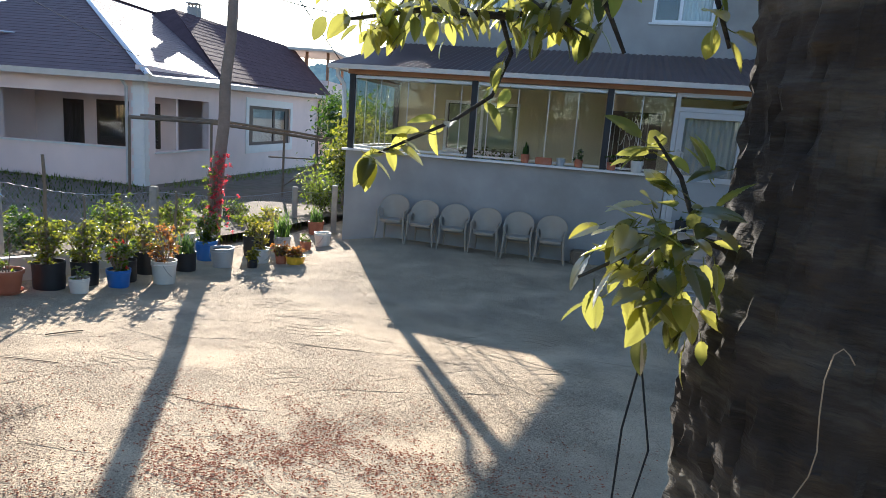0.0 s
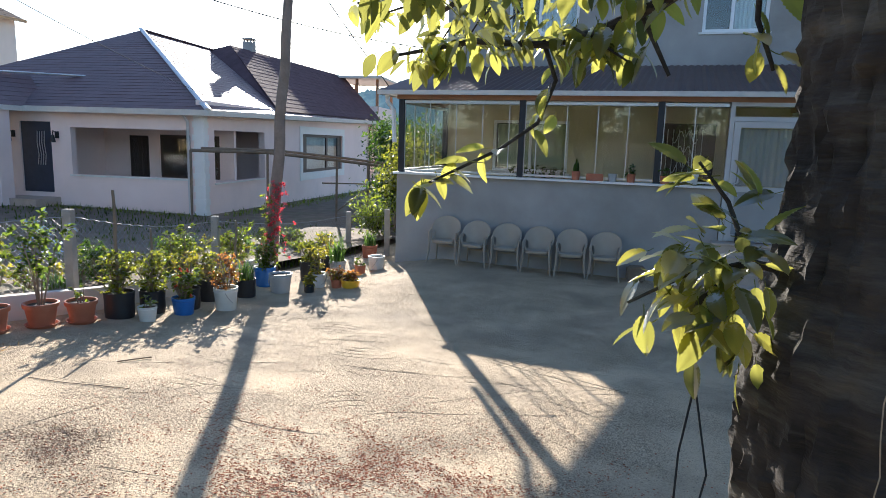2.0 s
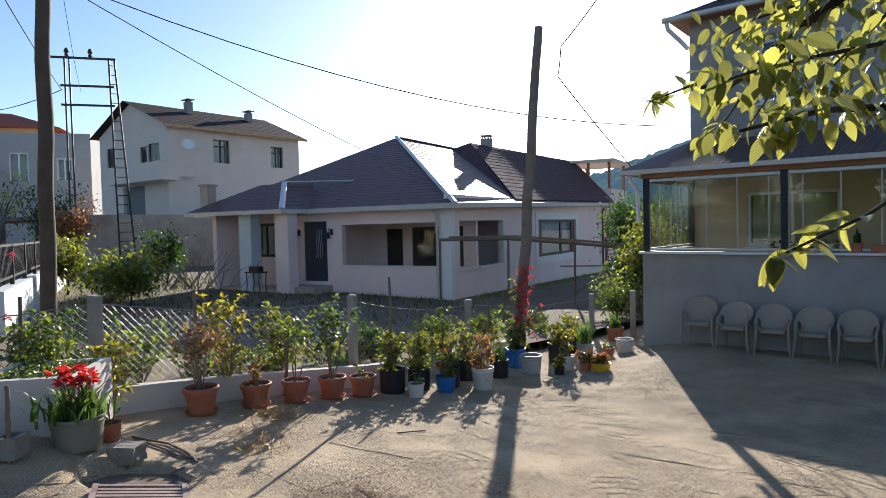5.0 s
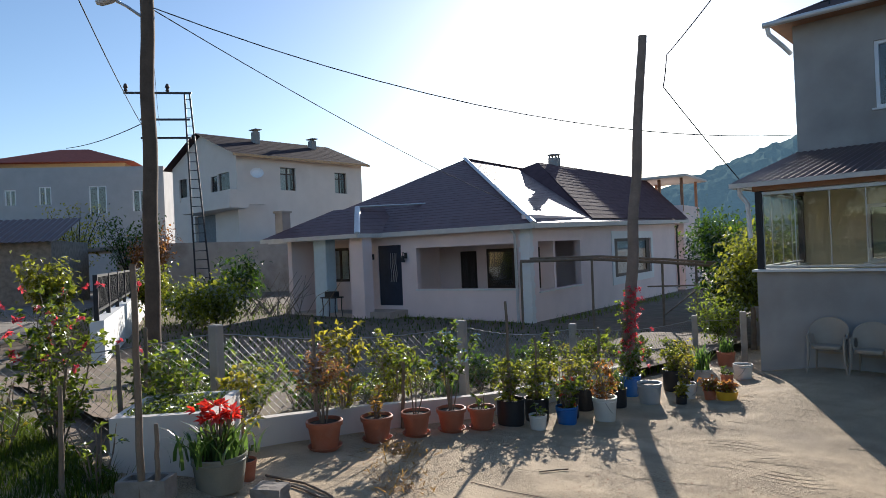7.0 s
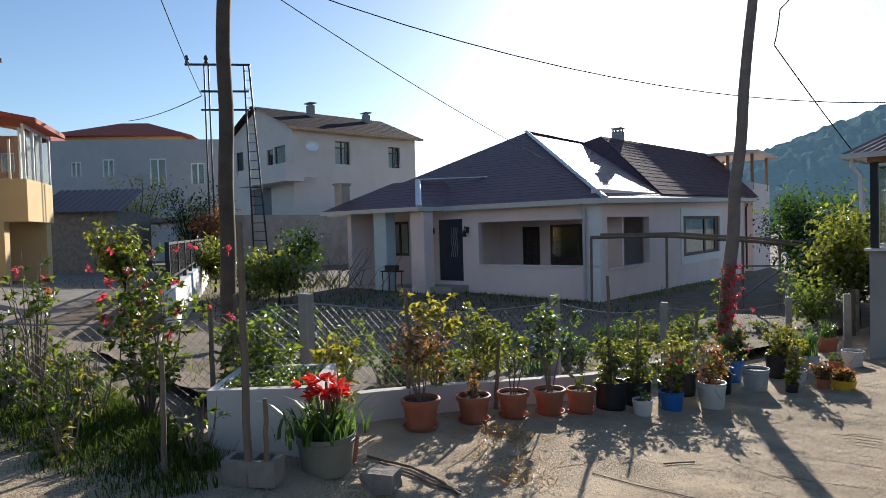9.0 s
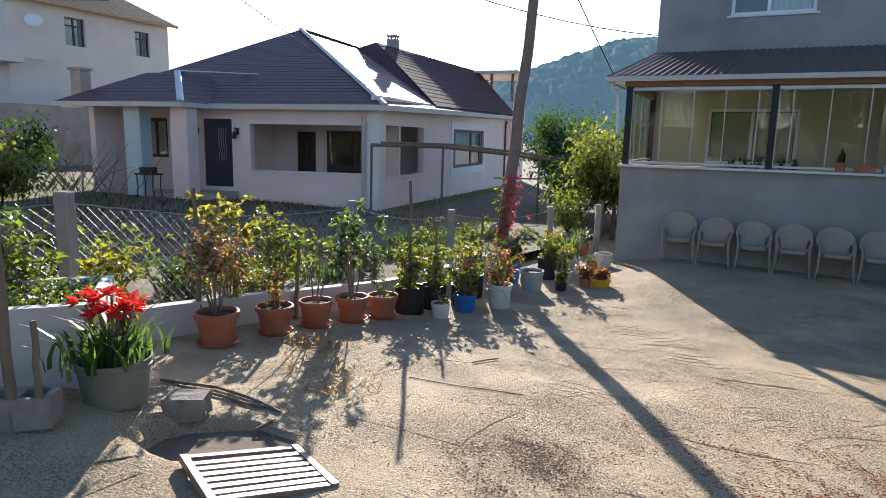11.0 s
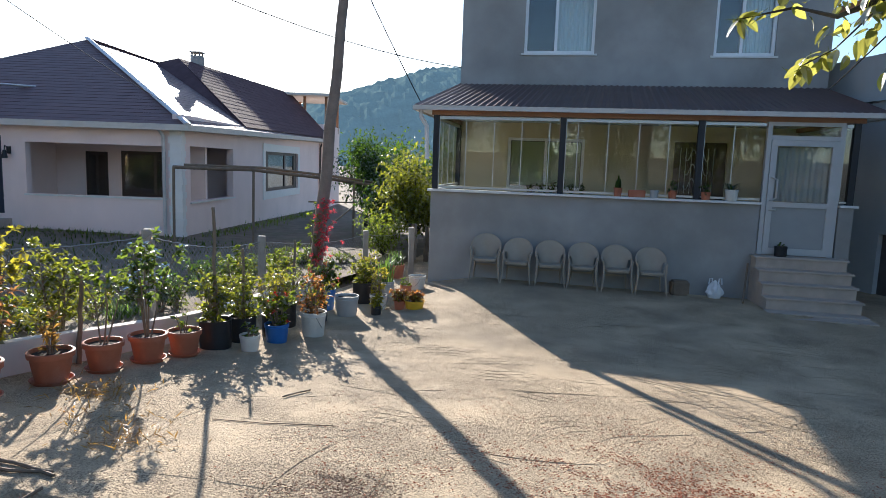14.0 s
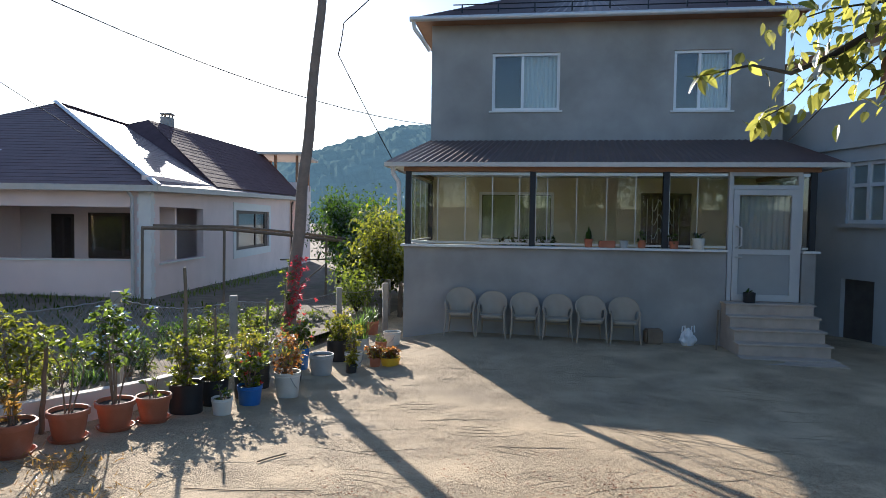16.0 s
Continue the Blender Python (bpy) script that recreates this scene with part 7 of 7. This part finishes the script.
# unseen trees behind the viewpoint, added for the veranda glass to reflect
for k, (x, y, h) in enumerate(((-9, -24, 6.5), (-4.5, -27, 7.5), (0.5, -25, 6), (5, -28, 8), (9.5, -24, 6.5), (14, -26, 7.5), (19, -21, 7))):
    small_tree("hazel_tree", "broad leafy tree at the far side of the yard", x, y, h, h * 0.45, 3000, (L_LIME, L_SHRUB)[k % 2], 0.34, 900 + k, 0.04)
# thorny bare brush before the retaining wall
e = thing("brush_pile", "tangle of bare branches in the garden", "brush", VF @ pose(-1.2, 20, -1.7))
for k in range(60):
    a = rng.uniform(0, 6.28)
    b = Vector((rng.gauss(0, 0.6), rng.gauss(0, 0.4), 0))
    part("twig", tube(bmesh.new(), [b, b + Vector((math.cos(a) * 0.4, math.sin(a) * 0.3, 0.5)), b + Vector((math.cos(a) * 0.9, math.sin(a) * 0.7, rng.uniform(0.6, 1.3)))], [0.012, 0.009, 0.004], 4), M_STICK, e)

# ---- things on the veranda and by the wall ----
def sill_pot(x, kind, r, h, plant, label):
    e = thing("sill_pot", label, "plant pot", pose(x, -0.02, 1.76), "pots on the veranda sill")
    pot_parts(e, kind, r, h)
    return e


c = sill_pot(3.31, "clay", 0.075, 0.15, "", "clay pot with a columnar cactus on the sill")
for dx, hh in ((0.0, 0.26), (0.03, 0.2), (-0.03, 0.17)):
    part("cactus", tube(bmesh.new(), [(dx, 0, 0.1), (dx, 0, 0.1 + hh * 0.5), (dx, 0, 0.1 + hh)], [0.02, 0.024, 0.012], 8), L_DARK, c, smooth=True)
tr = thing("sill_trough", "small terracotta trough on the sill", "plant pot", pose(3.63, -0.02, 1.76), "pots on the veranda sill")
bm = bmesh.new()
box(bm, -0.14, 0.14, -0.055, 0.055, 0, 0.12)
bmesh.ops.bevel(bm, geom=bm.edges[:], offset=0.01, segments=2, affect="EDGES")
part("trough", bm, M_TERRA, tr)
sill_pot(3.92, "grey", 0.075, 0.13, "", "slate grey pot on the sill")
c = sill_pot(4.22, "clay", 0.075, 0.14, "", "clay pot with a leafy plant on the sill")
bush(c, 0.1, 0.22, 0.1, 60, L_DARK, 0.05, 0.025, 9, 4)
c = sill_pot(4.76, "clay", 0.08, 0.13, "", "clay pot with a spreading plant on the sill")
bush(c, 0.1, 0.14, 0.1, 50, L_DARK, 0.05, 0.025, 10, 4)
c = sill_pot(5.17, "white", 0.105, 0.19, "", "white pot with dark leaves on the sill")
blades(c, 0.17, 0.22, 14, L_DARK, 0.05, 12, 0.05, 1.2)
# inner shelf plants behind the glass
for k in range(6):
    e = thing("indoor_plant", "potted plant on the veranda's inner table", "plant", pose(1.7 + 0.22 * k, 2.35, 1.55), "indoor plants")
    pot_parts(e, "clay" if k % 2 else "white", 0.06, 0.1)
    bush(e, 0.08, 0.22 + 0.05 * (k % 3), 0.12, 50, L_DARK, 0.06, 0.03, 700 + k, 4)
tb = thing("plant_table", "narrow wooden table on the veranda", "table", pose(2.25, 2.35, 0.88))
part("tabletop", box(bmesh.new(), -0.75, 0.75, -0.18, 0.18, 0.63, 0.67), M_BEAM, tb)
for x in (-0.7, 0.7):
    for y in (-0.14, 0.14):
        part("leg", box(bmesh.new(), x - 0.025, x + 0.025, y - 0.025, y + 0.025, 0, 0.63), M_BEAM, tb)
sh = thing("step_pot", "small dark flower pot on the top step", "plant pot", pose(5.98, -0.16, 0.88))
pot_parts(sh, "black", 0.1, 0.17)
bush(sh, 0.12, 0.1, 0.07, 30, L_DARK, 0.04, 0.02, 15, 3)
bag = bmesh.new()
bmesh.ops.create_icosphere(bag, subdivisions=3, radius=0.15)
for v in bag.verts:
    k = noise.noise(v.co * 16) * 0.05
    v.co = Vector((v.co.x * (0.85 - 2.2 * v.co.z), v.co.y * 0.6, max(-0.13, v.co.z * (1.15 - 2.2 * abs(v.co.x))))) + v.co.normalized() * k
for sx in (-0.08, 0.08):
    tube(bag, [(sx - 0.03, 0, 0.1), (sx - 0.02, 0, 0.2), (sx + 0.02, 0, 0.21), (sx + 0.03, 0, 0.1)], 0.012, 5)
single("plastic_bag", bag, M_BAG, "knotted white plastic carrier bag by the wall", "bag", at_ground(5.0, -0.2, 10, 0.13), smooth=True)
bm = bmesh.new()
box(bm, -0.15, 0.15, -0.1, 0.1, 0, 0.26)
bmesh.ops.bevel(bm, geom=bm.edges[:], offset=0.03, segments=2, affect="EDGES")
single("feed_box", bm, M_STICK, "dusty brown box beside the last chair", "box", at_ground(4.42, -0.2, 8))
gz = ground_z(5.42, -0.5)
line_thing("broom_stick", "wooden stick leaning against the steps", ((5.36, -0.55, gz + 0.012), (5.52, -0.06, 0.72)), 0.018, M_STICK, "stick")

# ---- drain, stone, hoses and litter on the yard ----
gr = thing("drain_grate", "rusty pale iron grate lying on the drain", "grate", pose(0.274, -9.494, 0.594, -2.5, 10.0, 60.7))
GW, GH = 0.256, 0.249
for y in (-GH + 0.018, GH - 0.018):
    part("frame_bar", box(bmesh.new(), -GW, GW, y - 0.018, y + 0.018, -0.015, 0.012), M_IRON, gr)
for x in (-GW - 0.02, GW + 0.02):
    part("frame_bar", box(bmesh.new(), x - 0.018, x + 0.018, -GH, GH, -0.015, 0.018), M_IRON, gr)
for k in range(6):
    y = -GH + 0.07 + k * (2 * GH - 0.14) / 5.6
    part("slat", box(bmesh.new(), -GW, GW, y - 0.02, y + 0.02, 0.002, 0.014), M_IRON, gr)
bm = bmesh.new()
bmesh.ops.create_cube(bm, size=1)
bmesh.ops.subdivide_edges(bm, edges=bm.edges[:], cuts=3, use_grid_fill=True)
for v in bm.verts:
    v.co = Vector((v.co.x * 0.22, v.co.y * 0.16, v.co.z * 0.13)) * (1 + 0.14 * noise.noise(v.co * 3))
single("stone", bm, M_BLOCK, "broken concrete lump beside the drain", "stone", at_ground(-0.5, -9.2, 30, 0.05))
bm = bmesh.new()
for k in range(26):
    a = k * 2 * math.pi / 26
    r = 1 + 0.35 * noise.noise((math.cos(a) * 2, math.sin(a) * 2, 1))
    bm.verts.new((0.4 * r * math.cos(a), 0.25 * r * math.sin(a), 0))
bm.faces.new(bm.verts[:])
# dark disc covers the paler pavement at the pit's floor
pit = single("drain_pit", bm, M_SOIL, "dark soil-coloured disc in the drain pit", "pit", pose(-0.2, -9.34, ground_z(-0.2, -9.34) + 0.06, 2, 0, 32), kind="structure")
for pts in (((-1.12, -8.86), (-0.75, -8.74), (-0.45, -8.76), (-0.16, -8.83)), ((-0.95, -8.87), (-0.61, -8.84), (-0.4, -8.85), (-0.2, -8.79))):
    line_thing("garden_cane", "long dry cane lying on the concrete", [(x, y, ground_z(x, y) + 0.014) for x, y in pts], 0.01, M_STICK, "stick")
line_thing("fallen_branch", "thin dry branch lying by the drain", [(x, y, ground_z(x, y) + 0.015) for x, y in ((-0.16, -9.14), (-0.13, -9.06), (-0.1, -8.97))], 0.009, M_STICK, "branch")
line_thing("fallen_stick", "short dry stick on the concrete", [(x, y, ground_z(x, y) + 0.012) for x, y in ((0.28, -7.03), (0.33, -6.9), (0.4, -6.76))], 0.006, M_STICK, "branch")
# a crack ridge of the concrete, modelled as a thin stick-coloured bar
line_thing("long_twig", "long straight crack ridge in the concrete, built as a thin bar", [(x, y, ground_z(x, y) + 0.006) for x, y in ((0.07, -7.7), (0.4, -7.66), (0.6, -7.6), (0.89, -7.53))], 0.003, M_STICK, "branch")
q = random.Random(77)
for cx, cy, n, r in ((-1.0, -7.45, 300, 0.16), (-0.2, -8.25, 200, 0.16), (-0.75, -7.9, 120, 0.2)):
    me = leaf_mesh("dry_weeds", [(cx + q.gauss(0, r), cy + q.gauss(0, r * 0.7), ground_z(cx, cy) + abs(q.gauss(0, 0.035)) + 0.01) for k in range(n)], L_DRY, 0.08, 0.009, 0.0, rng=q)
    tagged(new("dry_weeds", me), "heap of pulled dry weeds on the concrete", "weeds", kind="stuff")


def litter(name, label, spots, material, size, seed):
    qq = random.Random(seed)
    verts, faces = [], []
    for x, y in spots:
        z = ground_z(x, y) + 0.004
        s = size * qq.uniform(0.5, 1.5)
        a = qq.uniform(0, 6.28)
        i = len(verts)
        for k in range(4):
            t = a + k * math.pi / 2
            rr = s * (1 if k % 2 else 0.5)
            verts.append((x + rr * math.cos(t), y + rr * math.sin(t), z + qq.uniform(0.001, 0.5) * s))
        verts.append((x, y, z + s * 0.55))
        faces += [(i + k, i + (k + 1) % 4, i + 4) for k in range(4)]
    me = bpy.data.meshes.new(name)
    me.from_pydata(verts, [], faces)
    me.materials.append(material)
    return tagged(new(name, me), label, "litter", kind="stuff")


def patch(cx, cy, sx, sy, n, seed):
    qq = random.Random(seed)
    return [(cx + qq.gauss(0, sx), cy + qq.gauss(0, sy)) for k in range(n)]


def clumps(x0, x1, y0, y1, n, seed, weight):
    """Places in a rectangle, gathered in streaky drifts."""
    qq = random.Random(seed)
    got = []
    while len(got) < n:
        x, y = qq.uniform(x0, x1), qq.uniform(y0, y1)
        u, v = x * 0.87 - y * 0.5, x * 0.5 + y * 0.87
        d = noise.noise((u * 1.6, v * 4.2, seed)) + 0.5 * noise.noise((u * 5, v * 11, seed + 3)) + 0.3 * noise.noise((u * 16, v * 22, seed + 5))
        if qq.random() < weight(x, y) * max(0.05, min(1, 0.42 + 1.5 * d)):
            got.append((x, y))
    return got


def drift(x, y):
    return math.exp(-(((x - 3.2) / 0.95) ** 2 + ((y + 8.3) / 0.85) ** 2)) + 0.16 * math.exp(-(((x - 2.6) / 1.8) ** 2 + ((y + 8.3) / 1.5) ** 2))


def spill(x, y):
    return math.exp(-((math.hypot(x - 1.25, (y + 8.66) * 0.8) / 0.36) ** 4))


litter("fallen_petals", "rusty fallen blossom drifted over the concrete", clumps(0.5, 6.2, -10.7, -5.8, 15000, 1, drift), M_REDSHED, 0.0075, 4)
litter("spilled_husks", "brown husks spilled in a patch on the concrete", clumps(0.6, 1.9, -9.3, -8.1, 2300, 7, spill) + clumps(1.2, 2.4, -9.6, -8.6, 1400, 8, lambda x, y: 0.6), M_HUSK, 0.0065, 14)
litter("grit", "dark grit and crumbs on the concrete", [(q.uniform(-1.2, 6.5), q.uniform(-11, -1.0)) for k in range(3500)] + [(q.uniform(-0.5, 5), q.uniform(-10.6, -6)) for k in range(15000)], M_STICK, 0.0045, 5)
litter("gravel", "pale grit on the concrete", [(q.uniform(-0.5, 6), q.uniform(-10.8, -5)) for k in range(4500)], M_CONCRETE, 0.005, 6)

# trowel marks and scratches cast into the concrete
bm = bmesh.new()
q = random.Random(90)
for k in range(300):
    x, y = q.uniform(-0.6, 5.6), q.uniform(-10.6, -2.2)
    a = q.choice((q.gauss(0.25, 0.25), q.gauss(-0.5, 0.3), q.gauss(1.6, 0.3)))
    L = q.choice((0.2, 0.35, 0.5, 0.8, 1.3)) * q.uniform(0.8, 1.2)
    cur = q.gauss(0, 0.5)
    pts = []
    for i in range(9):
        s = L * i / 8
        t = a + cur * s
        pts.append((x, y, ground_z(x, y) + 0.0005))
        x += math.cos(t) * L / 8
        y += math.sin(t) * L / 8
    tube(bm, pts, [0.002] + [q.choice((0.003, 0.004, 0.005))] * 7 + [0.001], 5, squash=0.5)
for k in range(22):
    cx, cy = q.uniform(-0.2, 5), q.uniform(-8.5, -4.5)
    for j in range(4):
        r = 0.35 + 0.12 * j
        a0 = q.uniform(0, 6.28) if j == 0 else a0
        pts = [(cx + r * math.cos(a0 + 0.13 * i), cy + r * math.sin(a0 + 0.13 * i), 0) for i in range(9)]
        tube(bm, [(px, py, ground_z(px, py) + 0.0005) for px, py, _ in pts], 0.004, 5, squash=0.5)
single("trowel_ridges", bm, M_CONCRETE, "raised trowel ridges and scratches in the concrete", "concrete", kind="stuff", smooth=True)
